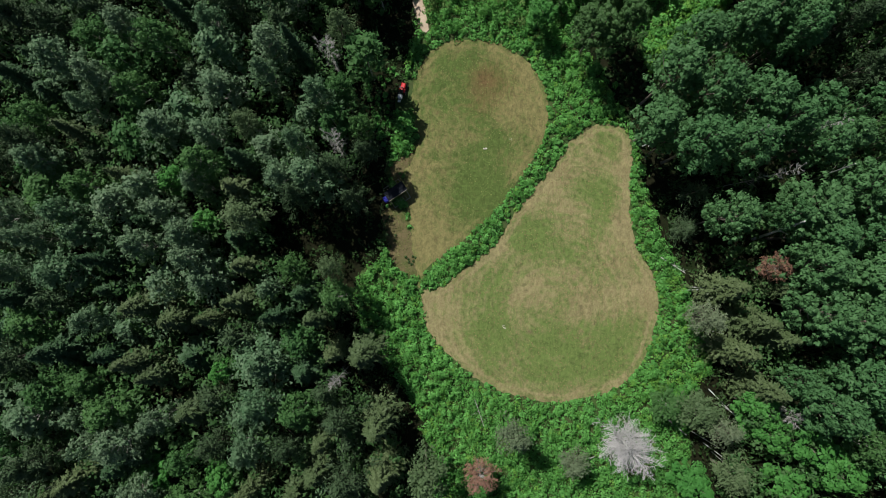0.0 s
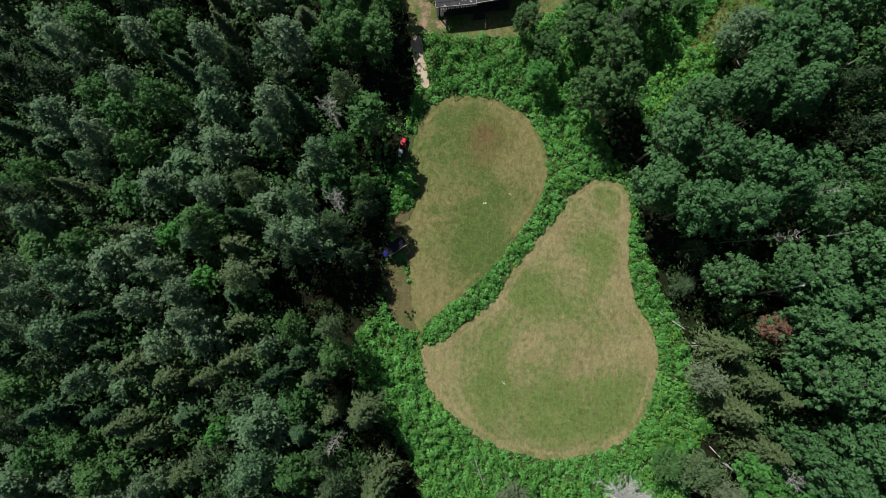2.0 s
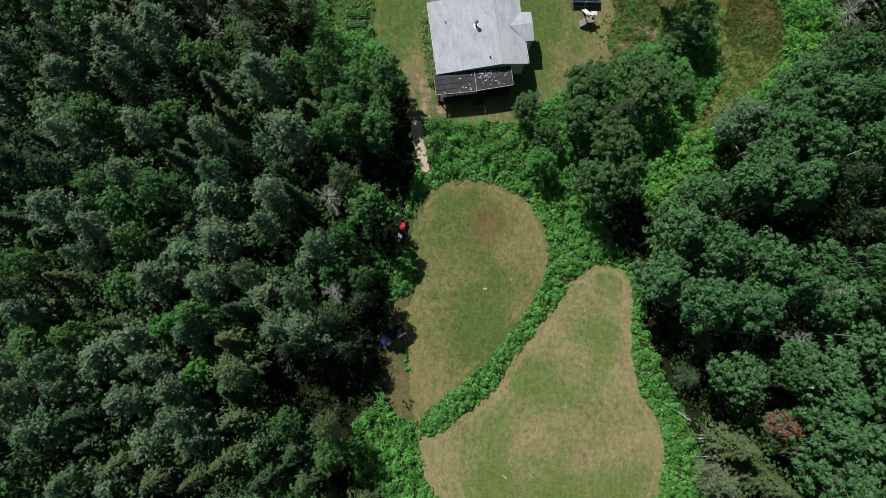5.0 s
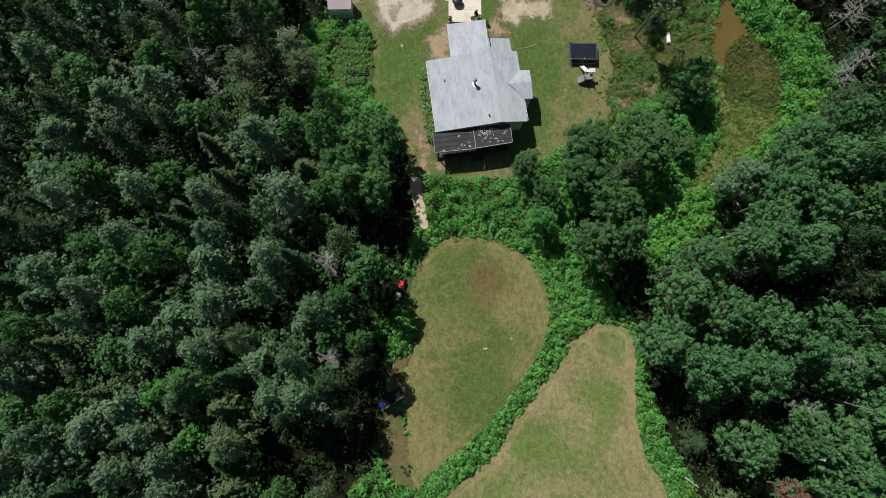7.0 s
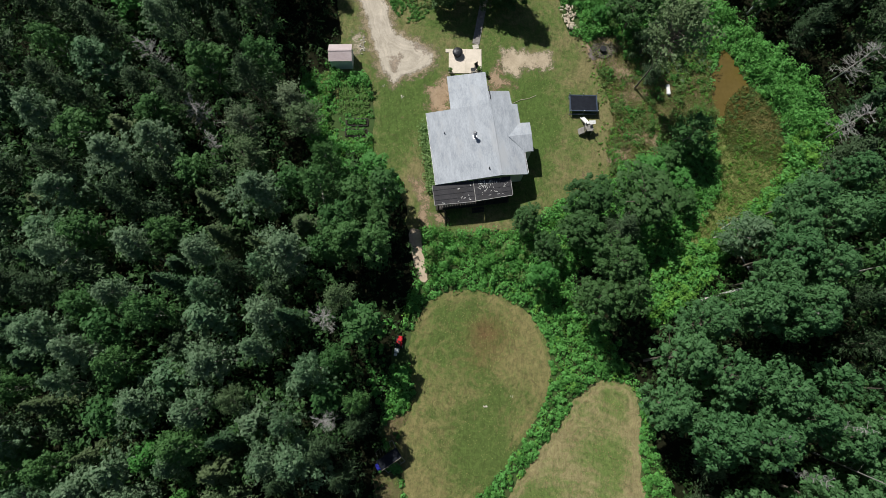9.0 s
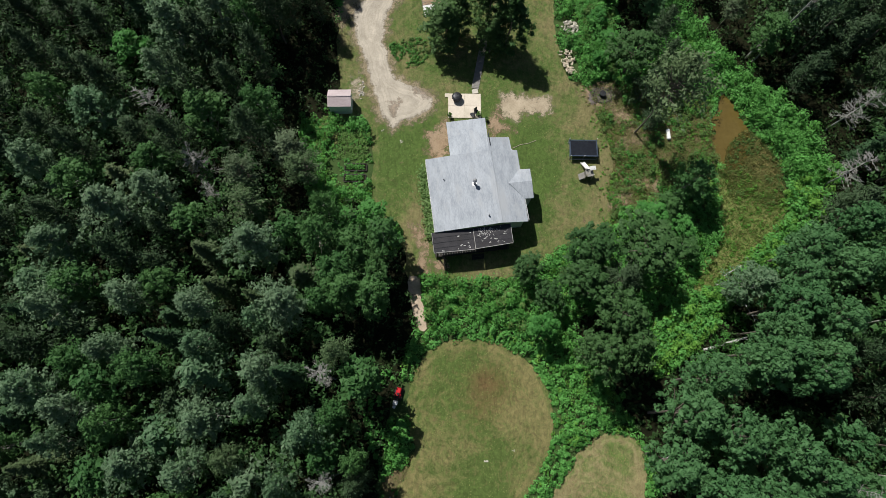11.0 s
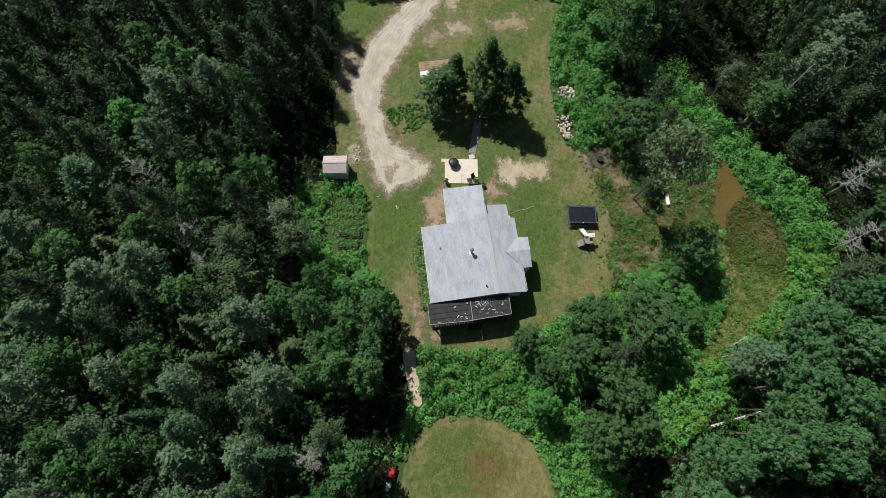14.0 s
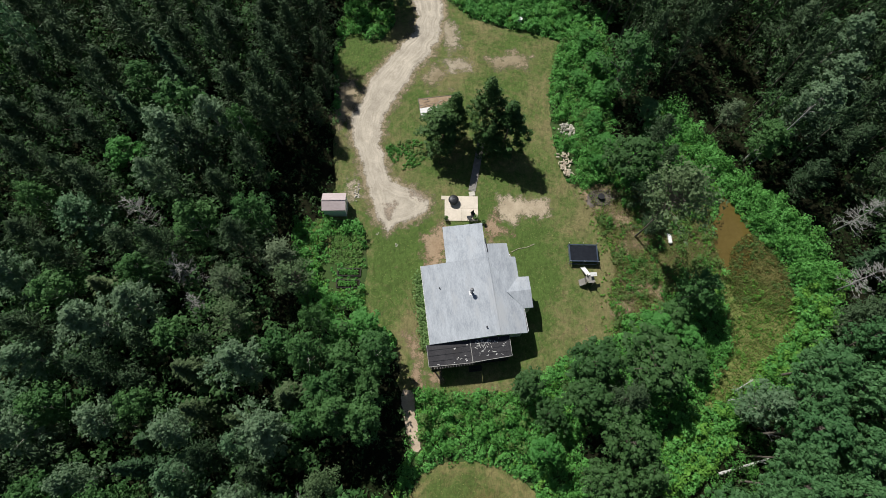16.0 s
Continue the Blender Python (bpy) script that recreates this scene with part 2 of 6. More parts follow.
M_SIDING = material("pale_siding", (0.62, 0.62, 0.60), (0.72, 0.72, 0.70), 1.0, 0.6, bump=0.1)
M_TARROOF = material("dark_roofing", (0.022, 0.022, 0.026), (0.06, 0.058, 0.062), 0.9, 0.7, bump=0.4, fine=9, col_c=(0.035, 0.033, 0.034))
M_FLAKE = material("pale_flakes", (0.42, 0.42, 0.40), (0.6, 0.6, 0.58), 3.0, 0.8)
M_TRIM = material("weathered_grey_trim", (0.26, 0.255, 0.24), (0.40, 0.39, 0.37), 1.5, 0.8)
M_TIMBER = material("weathered_timber", (0.30, 0.26, 0.20), (0.45, 0.40, 0.32), 1.5, 0.85, stretch=(1, 0.2, 1))
M_WHITE = material("white_paint", (0.72, 0.72, 0.70), (0.82, 0.82, 0.80), 2.0, 0.45, bump=0.05)
M_METAL = material("dull_metal", (0.35, 0.36, 0.37), (0.5, 0.5, 0.51), 3.0, 0.4, 0.8, 0.05)
M_DARKMETAL = material("dark_metal", (0.02, 0.022, 0.025), (0.05, 0.052, 0.058), 3.0, 0.45, 0.4, 0.05)
M_BLUEPAD = material("blue_vinyl", (0.028, 0.045, 0.075), (0.05, 0.07, 0.10), 2.0, 0.5, bump=0.05)
M_MAT = material("black_mesh", (0.012, 0.014, 0.019), (0.022, 0.026, 0.034), 2.0, 0.85, bump=0.1, spec=0.05)
M_BLUE = material("deep_blue_cloth", (0.012, 0.015, 0.22), (0.03, 0.035, 0.40), 2.0, 0.6)
M_RED = material("red_paint", (0.45, 0.012, 0.016), (0.60, 0.02, 0.03), 2.0, 0.35, bump=0.02, spec=0.5)
M_RUBBER = material("black_rubber", (0.015, 0.015, 0.015), (0.03, 0.03, 0.03), 3.0, 0.8)
M_CONCRETE = material("tan_concrete", (0.55, 0.49, 0.40), (0.71, 0.64, 0.54), 0.8, 0.9, bump=0.2, fine=9, col_c=(0.50, 0.45, 0.36))
M_SHEDROOF = material("pinkish_roof", (0.40, 0.33, 0.33), (0.52, 0.45, 0.45), 1.2, 0.7, fine=8, stretch=(0.3, 1, 1))
M_SHEDWALL = material("grey_board_wall", (0.58, 0.64, 0.66), (0.68, 0.73, 0.75), 1.0, 0.8)
M_ASH = material("ash_and_char", (0.060, 0.052, 0.048), (0.22, 0.185, 0.17), 1.2, 0.95, bump=0.7)
M_STONE = material("pale_rubble", (0.46, 0.43, 0.37), (0.68, 0.64, 0.56), 1.5, 0.9, bump=0.4, vary=0.25)
M_LOGEND = material("split_firewood", (0.40, 0.335, 0.255), (0.62, 0.545, 0.44), 2.0, 0.85, vary=0.3)
# Near-black boards: porch shade put into the colour; garden beds share it.
M_DECK = material("shade_darkened_boards", (0.022, 0.020, 0.018), (0.05, 0.046, 0.04), 2.0, 0.85)
M_PLANK = material("grey_walk_board", (0.16, 0.155, 0.14), (0.28, 0.265, 0.245), 2.0, 0.85)

L_ASPEN = foliage("aspen_leaves", (0.076, 0.186, 0.080), (0.178, 0.262, 0.152), 0.38)
L_BIRCH = foliage("birch_leaves", (0.046, 0.138, 0.040), (0.090, 0.200, 0.060), 0.38)
L_ALDER = foliage("alder_leaves", (0.046, 0.19, 0.036), (0.082, 0.25, 0.055), 0.3)
L_MAPLE = foliage("maple_leaves", (0.052, 0.154, 0.053), (0.102, 0.224, 0.084), 0.36)
L_ELM = foliage("elm_leaves", (0.036, 0.104, 0.030), (0.074, 0.156, 0.050), 0.34)
L_WILLOW = foliage("willow_leaves", (0.085, 0.15, 0.062), (0.135, 0.2, 0.092))
L_SPRUCE = foliage("spruce_needles", (0.024, 0.068, 0.027), (0.045, 0.098, 0.04), 0.1)
L_PINE = foliage("pine_needles", (0.022, 0.053, 0.021), (0.062, 0.105, 0.048), 0.12)
L_FIR = foliage("fir_needles", (0.054, 0.094, 0.036), (0.100, 0.142, 0.058), 0.12)
L_CEDAR = foliage("cedar_sprays", (0.034, 0.088, 0.022), (0.066, 0.13, 0.036), 0.1)
L_BROWN = foliage("dead_needles", (0.23, 0.120, 0.082), (0.30, 0.178, 0.128), 0.15)
L_WEED = foliage("weed_leaves", (0.062, 0.232, 0.050), (0.132, 0.365, 0.082), 0.3, 0.22)
# Leaf colour darkened so sunlit undergrowth still looks shaded.
L_FERN_SHADE = foliage("ferns_darkened_for_shade", (0.018, 0.050, 0.013), (0.040, 0.085, 0.022), 0.2, 0.35)
L_WEED_DARK = foliage("weed_leaves_dark", (0.046, 0.178, 0.032), (0.092, 0.262, 0.050), 0.3, 0.22)
L_YELLOW = foliage("yellowish_weed_leaves", (0.09, 0.245, 0.036), (0.150, 0.330, 0.056), 0.3, 0.22)
L_REED = foliage("reed_blades", (0.18, 0.175, 0.06), (0.12, 0.2, 0.05), 0.2, 0.35)
L_STRAW = foliage("dry_grass_blades", (0.215, 0.215, 0.078), (0.16, 0.205, 0.058), 0.2, 0.35)
L_DRYLEAF = foliage("dry_leaves", (0.19, 0.125, 0.065), (0.27, 0.215, 0.11), 0.1, 0.3)
L_GREY = foliage("dying_needles", (0.098, 0.150, 0.076), (0.165, 0.212, 0.122), 0.2)
L_BRUSH = foliage("brush_leaves", (0.062, 0.150, 0.034), (0.120, 0.205, 0.056), 0.25, 0.25)
L_GARDEN = foliage("garden_leaves", (0.09, 0.20, 0.035), (0.17, 0.27, 0.10), 0.25)

# ---- plan: outlines in metres ----
LAWN_UPPER = [
    (-1.6, 26.7), (-0.0, 27.7), (2.9, 28.3), (6.1, 28.0), (8.4, 26.9), (10.7, 25.0), (12.0, 22.4), (12.2, 19.8),
    (11.8, 17.2), (10.4, 14.3), (8.9, 12.0), (7.7, 10.3), (5.5, 7.7), (3.1, 5.3), (0.9, 3.5), (-0.8, 2.1),
    (-1.4, 0.9), (-1.6, -0.4), (-2.1, 1.6), (-2.7, 4.8), (-3.1, 7.3), (-3.8, 9.9), (-3.9, 12.4), (-3.1, 14.1),
    (-2.4, 16.7), (-3.0, 18.6), (-3.4, 21.2), (-3.1, 23.5), (-2.3, 25.6)]
LAWN_LOWER = [
    (-1.4, -0.4), (-0.0, -0.4), (1.9, 1.0), (5.0, 3.4), (6.9, 5.3), (8.7, 8.6), (10.8, 11.3), (13.3, 14.6),
    (14.8, 16.9), (16.4, 18.4), (18.3, 19.2), (20.2, 19.0), (21.5, 17.8), (21.8, 16.0), (21.7, 12.1), (22.0, 7.6),
    (22.8, 4.8), (24.4, 2.6), (25.1, 0.1), (25.0, -3.0), (24.0, -6.5), (22.2, -9.4), (19.7, -11.1), (16.9, -11.9),
    (13.8, -12.4), (10.0, -12.0), (6.8, -10.9), (4.2, -9.5), (1.6, -7.4), (-0.2, -5.6), (-1.1, -3.4)]
YARD = [
    (-14.6, 83.4), (-16.4, 79.3), (-15.1, 70.9), (-15.2, 66.5), (-14.2, 59.2), (-14.5, 54.4), (-10.2, 53.9), (-9.0, 43.6),
    (-5.9, 41.2), (-5.0, 38.1), (-4.0, 34.5), (-2.7, 35.2), (0.1, 35.0), (4.9, 35.4), (7.6, 35.4), (11.0, 37.4),
    (14.2, 40.0), (17.4, 41.4), (19.2, 42.5), (19.1, 47.1), (19.8, 49.9), (19.3, 52.8), (18.3, 55.7), (17.2, 60.2),
    (14.4, 61.8), (13.5, 65.7), (12.9, 70.9), (12.8, 76.4), (14.1, 81.8), (13.7, 84.3), (7.2, 85.9), (2.0, 87.5),
    (-1.0, 90.2), (-4.5, 93.8), (-10.3, 93.3), (-8.9, 85.9), (-11.7, 82.1)]
DRIVE = [
    (-7.7, 94.7), (-6.9, 90.3), (-6.2, 85.0), (-8.5, 81.0), (-11.2, 76.5), (-12.4, 72.9), (-13.5, 69.3), (-12.6, 65.0),
    (-11.2, 61.8), (-9.8, 57.9), (-8.5, 54.5), (-7.3, 53.3), (-5.3, 54.5), (-2.7, 56.2), (-2.3, 57.4), (-3.9, 59.2),
    (-6.8, 60.4), (-8.1, 62.8), (-9.0, 66.1), (-8.9, 69.1), (-7.5, 73.2), (-5.5, 77.1), (-3.4, 81.2), (-2.0, 84.8),
    (-2.2, 90.6), (-2.9, 95.0)]
TRACK = [
    (-4.1, 35.1), (-4.0, 33.4), (-3.6, 31.7), (-3.1, 30.3), (-2.5, 28.9), (-1.6, 29.0), (-1.9, 30.6), (-2.3, 32.3),
    (-2.6, 33.9), (-2.9, 35.0)]
POND = [
    (33.6, 60.4), (35.1, 59.5), (36.3, 57.1), (37.1, 54.9), (36.6, 51.5), (33.9, 49.3), (32.5, 51.3), (32.0, 54.2),
    (32.7, 57.2)]
REEDS = [
    (33.9, 53.0), (35.2, 54.6), (36.6, 55.6), (38.3, 54.2), (40.2, 51.4), (40.4, 47.6), (38.6, 45.2), (36.2, 46.6), (33.8, 46.4), (33.2, 49.6)]
MEADOW = [
    (33.1, 50.6), (40.0, 46.9), (39.4, 43.5), (36.2, 40.2), (33.1, 36.4), (28.6, 35.0), (29.6, 37.4), (32.0, 41.2),
    (32.2, 45.1)]
BRUSH_EAST = [
    (17.3, 60.6), (22.2, 61.3), (27.1, 60.8), (31.9, 59.5), (32.1, 55.0), (32.5, 49.2), (30.3, 47.7), (25.6, 46.1),
    (20.9, 44.5), (19.4, 42.1), (19.1, 47.1), (19.8, 49.9), (19.3, 52.8), (18.3, 55.7)]
BUSH_NORTH = [
    (14.4, 83.4), (20.1, 84.8), (20.8, 77.9), (20.3, 69.6), (21.0, 63.7), (18.6, 61.1), (16.9, 62.0), (16.4, 65.5),
    (16.4, 71.6), (13.8, 77.4)]
LOG_SIDE = [
    (26.4, 30.3), (30.5, 32.4), (34.9, 32.1), (36.5, 29.7), (32.5, 26.4), (27.2, 25.6)]
YARD_EDGE = [
    (15.9, 61.0), (17.2, 55.6), (18.1, 52.7), (18.5, 49.8), (17.9, 47.0), (18.0, 42.4), (20.2, 42.8), (20.2, 47.2),
    (20.9, 50.0), (20.6, 52.8), (19.6, 55.7), (18.4, 61.1)]
LUSH_EAST = [
    (25.3, 1.4), (27.2, 1.5), (30.5, -4.7), (31.3, -7.2), (27.5, -11.0), (23.1, -12.6), (20.9, -11.8), (24.2, -7.4),
    (25.5, -3.0)]
BUSH_HOUSE = [
    (-3.2, 34.6), (0.8, 35.0), (4.7, 34.3), (9.3, 33.2), (12.8, 30.4), (12.2, 28.4), (8.7, 29.2), (4.8, 31.0),
    (0.9, 31.2), (-2.9, 30.3)]
BUSH_POND = [
    (27.6, 74.4), (29.8, 72.4), (32.8, 68.0), (36.2, 64.2), (41.8, 59.2), (44.3, 55.0), (45.8, 51.4), (43.7, 48.4),
    (40.8, 49.8), (38.9, 54.8), (35.6, 60.0), (31.6, 65.6), (27.6, 71.2)]
BUSH_BANK = [
    (40.3, 48.2), (47.0, 51.4), (45.0, 45.8), (41.3, 40.4), (36.8, 36.5), (33.5, 35.2), (30.4, 31.1), (26.4, 27.1),
    (23.8, 24.9), (22.3, 26.4), (23.8, 30.2), (26.6, 33.7), (31.9, 36.3), (35.6, 40.1), (39.5, 44.2)]
GARDEN = [
    (-17.8, 53.6), (-15.9, 54.3), (-10.2, 53.9), (-9.0, 43.6), (-5.9, 41.2), (-5.0, 38.1), (-8.9, 39.1), (-12.3, 41.5),
    (-15.3, 42.6), (-16.3, 47.9)]
FRONT_STRIP = [
    (0.7, 90.3), (2.4, 87.7), (7.2, 86.2), (14.1, 84.5), (20.1, 84.8), (22.0, 89.1), (15.5, 91.9), (7.2, 92.9)]
EDGE_WEST = [
    (-3.1, 23.4), (-8.0, 25.2), (-8.3, 19.4), (-5.5, 13.6), (-4.8, 11.1), (-6.0, 7.9), (-6.4, 4.0), (-5.0, 0.9),
    (-1.9, 0.7), (-3.0, 6.7), (-3.9, 12.4), (-2.3, 16.7), (-3.4, 21.1)]
OPEN_LAND = [
    (-1.3, -13.8), (-7.3, -6.2), (-8.8, 0.1), (-5.2, 4.1), (-5.5, 13.0), (-5.2, 19.5), (-3.3, 28.8), (-3.5, 35.1),
    (-5.9, 40.5), (-9.4, 44.2), (-15.6, 42.6), (-18.5, 53.6), (-15.9, 54.5), (-14.2, 59.2), (-16.7, 79.3), (-16.3, 87.5),
    (-14.8, 96.4), (-1.3, 97.4), (7.2, 93.5), (15.5, 90.8), (21.6, 82.8), (21.0, 63.7), (28.2, 74.2), (36.0, 64.6),
    (42.2, 59.2), (45.6, 51.4), (41.2, 43.0), (35.0, 36.5), (30.4, 31.1), (23.9, 25.8), (22.2, 17.9), (24.9, 7.6),
    (27.4, 3.0), (31.0, -7.2), (28.9, -11.1), (27.9, -25.3), (15.5, -27.0), (2.9, -26.3)]
DRY_EDGE = [
    (-6.1, 8.2), (-3.8, 8.6), (-2.8, 5.4), (-2.0, 2.3), (-2.0, 0.9), (-4.5, 1.9), (-5.5, 4.1)]
DRY_EDGE_TOP = [
    (-5.4, 13.7), (-3.6, 14.7), (-2.3, 16.4), (-3.1, 13.9), (-3.9, 12.4), (-3.8, 9.9), (-4.8, 10.2)]
# Outline of the tree shade that is laid down as dark soil.
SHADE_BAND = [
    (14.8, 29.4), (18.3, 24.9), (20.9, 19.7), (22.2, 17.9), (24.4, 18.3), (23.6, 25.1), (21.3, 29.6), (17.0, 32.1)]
FLOWER_PATCH = [
    (-8.4, 65.2), (-6.6, 66.2), (-4.0, 66.2), (-3.4, 63.6), (-4.4, 62.6), (-6.0, 62.0), (-7.3, 62.9)]
GARDEN_LOW = [
    (-12.6, 45.4), (-9.4, 45.2), (-8.6, 43.6), (-6.0, 41.4), (-5.2, 38.4), (-9.0, 39.3), (-12.2, 41.6), (-14.6, 44.0)]
GARDEN_DRY = [
    (-17.6, 53.4), (-15.9, 54.2), (-13.4, 53.9), (-13.6, 51.6), (-15.0, 49.6), (-16.6, 50.4)]
VEGETABLES = [
    (-14.6, 52.0), (-10.1, 52.2), (-9.4, 46.1), (-13.4, 45.9)]
UPPER_WORN = [(4.9, 23.9, 1.6, 0.40), (4.8, 22.4, 2.9, 0.28), (7.6, 23.6, 2.2, 0.12), (4.6, 20.6, 1.5, 0.12)]
LOWER_WORN = [(16.4, -1.0, 2.6, 0.10), (20.9, 4.0, 2.0, 0.10), (24.0, -1.5, 1.6, 0.16), (14.2, 13.9, 1.4, 0.14), (9.4, 8.6, 1.5, 0.14), (3.0, 1.0, 1.6, 0.12)]
UPPER_SPOTS = [ (-1.8, 6.8, 3.0, 0.30), (-0.4, 4.2, 2.0, 0.38), (0.2, 13.9, 2.5, 0.18), (10.5, 22.1, 2.2, 0.24), (4.8, 11.5, 4.0, -0.30), (1.1, 25.0, 3.0, -0.24), (6.4, 9.0, 2.5, -0.33), (7.8, 16.1, 3.0, -0.15), (-1.4, 21.0, 2.5, -0.18), (8.8, 25.2, 2.0, 0.15)]
LOWER_SPOTS = [(14.9, -7.2, 5.5, -0.48), (19.9, -4.5, 3.0, -0.30), (10.7, 5.9, 2.2, -0.42), (19.0, 16.9, 2.2, -0.30), (18.2, 11.3, 2.0, -0.24), (5.3, -5.7, 3.0, -0.18), (7.1, -1.8, 3.0, -0.21), (14.7, 1.0, 3.0, 0.24), (20.2, 7.6, 2.4, 0.27), (17.3, -1.8, 2.0, 0.30), (12.2, -1.6, 2.5, 0.21), (22.3, 0.0, 3.0, 0.21), (3.9, -0.7, 2.5, 0.15), (14.4, 11.2, 2.0, 0.18), (22.8, 3.8, 1.5, -0.22)]
YARD_SPOTS = [(-6.3, 50.5, 4.0, -0.30), (10.5, 50.5, 3.5, -0.25), (11.0, 55.5, 2.0, -0.20), (16.8, 57.6, 2.6, 0.28), (13.2, 60.2, 2.6, 0.22), (-4.3, 42.5, 1.5, 0.30), (9.0, 39.5, 3.0, 0.12), (-12.9, 78.6, 3.5, -0.25), (-11.7, 81.6, 2.5, -0.20), (-6.6, 49.2, 4.0, -0.12), (-6.2, 52.0, 2.5, -0.20), (9.3, 53.7, 4.0, -0.20), (9.9, 45.3, 3.0, -0.15), (16.3, 44.3, 4.0, 0.16), (17.6, 55.6, 3.0, 0.16), (7.3, 80.4, 2.5, 0.20), (1.1, 78.5, 3.5, 0.20), (10.9, 66.4, 3.0, 0.10), (9.6, 83.0, 3.0, -0.20), (-11.2, 61.8, 2.0, 0.25), (-13.8, 65.8, 2.0, 0.25), (1.6, 60.1, 2.0, -0.20), (5.9, 61.2, 2.0, -0.20), (13.2, 69.2, 3.0, 0.12)]
# Deeply shaded gaps, imitated with low dark pines and no saplings.
DARK_GAPS = [
    [(-18.8, 8.0), (-13.7, 9.5), (-8.7, 11.0), (-5.3, 6.6), (-5.1, 2.2), (-10.8, 1.3), (-16.0, 3.0)],
    [(-10.1, 29.2), (-2.3, 29.4), (-2.2, 25.2), (-9.3, 25.2)],
    [(23.6, 14.8), (30.0, 13.8), (30.2, 3.5), (25.3, 5.1)],
    [(19.4, 26.9), (22.6, 26.4), (22.8, 18.6), (19.9, 20.4)],
    [(-23.7, 80.9), (-16.3, 81.4), (-12.9, 53.3), (-17.9, 52.7), (-21.0, 60.0)],
    [(30.1, 91.8), (40.6, 92.6), (37.3, 72.0), (28.6, 72.3)],
    [(43.0, 68.8), (50.4, 69.2), (48.4, 55.0), (44.3, 54.8)],
    [(37.9, 24.8), (46.5, 26.4), (46.3, 21.0), (44.6, 19.4), (38.7, 20.6)],
    [(29.6, 24.1), (36.8, 25.3), (37.0, 22.4), (30.2, 22.4)],
    [(28.0, 84.0), (36.0, 84.0), (38.5, 74.0), (35.0, 66.5), (30.0, 71.0)],
    [(36.0, 66.0), (42.0, 61.0), (46.0, 53.0), (49.0, 54.0), (45.5, 61.5), (38.5, 67.0)],
    [(-4.5, -11.7), (0.5, -11.5), (1.1, -17.7), (-1.8, -17.8)]]
# Shaded gaps left treeless, so the near-black floor colour shows as shade.
BARE_GAPS = [
    [(-21.4, 82.5), (-15.2, 82.5), (-13.6, 57.0), (-17.0, 55.0), (-21.4, 60.0)],
    [(28.5, 86.0), (40.5, 87.0), (40.5, 76.0), (37.0, 69.0), (34.5, 67.0), (30.0, 71.5)],
    [(-10.1, 29.4), (-2.3, 29.6), (-2.2, 24.6), (-9.3, 24.6)],
    [(-17.6, 7.4), (-6.0, 7.8), (-5.7, 3.0), (-17.2, 2.7)],
    [(36.0, 66.0), (42.0, 61.0), (46.0, 53.0), (49.0, 54.0), (45.5, 61.5), (38.5, 67.0)]]
SNAG_FOOT = (38.4, 65.5, 0.0)
SNAG_TIP = (38.8, 65.8, 12.0)
BUCKET_AT = (8.8, 87.0)
SPOT_STONES = [(5.1, 15.8, 0.16), (8.0, 17.0, 0.08), (7.9, -4.2, 0.12), (-6.1, 51.8, 0.16), (-8.4, 53.1, 0.12)]
STAINS = [(-7.1, 56.3), (-4.2, 58.4)]
STICKS = [(30.8, -10.2, -0.8, 4, 1), (32.1, -11.8, -0.6, 3, 1), (37.3, -10.6, -1.0, 4, 1), (39.2, -12.7, -0.3, 3, 1), (29.0, -14.9, -0.5, 5, 0), (30.3, -16.1, -0.6, 5, 1), (31.2, -17.0, -0.7, 4, 0), (28.1, -3.2, -0.2, 4, 1), (27.8, -1.3, 0.1, 3, 1), (28.1, 1.0, 0.0, 3, 1), (25.2, 4.2, -0.6, 3, 1), (4.9, -12.2, -1.2, 3, 0), (17.6, -18.4, 0.5, 3, 0), (31.9, 36.8, 0.6, 2, 1), (32.5, 36.3, -0.4, 2, 0), (30.9, 35.7, 0.2, 2, 1), (33.0, 35.6, -0.9, 2, 1), (31.9, 35.2, 1.1, 1, 0), (33.9, 33.7, -1.3, 2, 1), (33.4, 32.6, -0.2, 2, 1)]


# ---- tools for building ----
def part(name, bm, mat, parent, label=""):
    me = bpy.data.meshes.new(name)
    bm.to_mesh(me)
    bm.free()
    me.materials.append(mat)
    ob = new(name, me)
    ob.parent = parent
    return tagged(ob, label)


def thing(name, m, label, category, group="", kind=""):
    ob = new(name)
    ob.matrix_basis = m
    return tagged(ob, label, category, group, kind)


def box(bm, c, s, rot=(0, 0, 0), bevel=0.0):
    """A box with centre c and size s, its edges rounded off by bevel."""
    r = bmesh.ops.create_cube(bm, size=1, matrix=pose(*c, *rot) @ Matrix.Diagonal((*s, 1)))
    if bevel:
        edges = list({e for v in r["verts"] for e in v.link_edges})
        bmesh.ops.bevel(bm, geom=edges, offset=bevel, segments=1, affect="EDGES")
    return bm


def rod(bm, a, b, ra, rb=None, n=6):
    """A tapered round bar from a to b."""
    a, b = Vector(a), Vector(b)
    rb = ra if rb is None else rb
    d = b - a
    q = d.to_track_quat("Z", "Y").to_matrix().to_4x4()
    bmesh.ops.create_cone(bm, cap_ends=True, segments=n, radius1=ra, radius2=rb, depth=d.length, matrix=Matrix.Translation((a + b) / 2) @ q)
    return bm


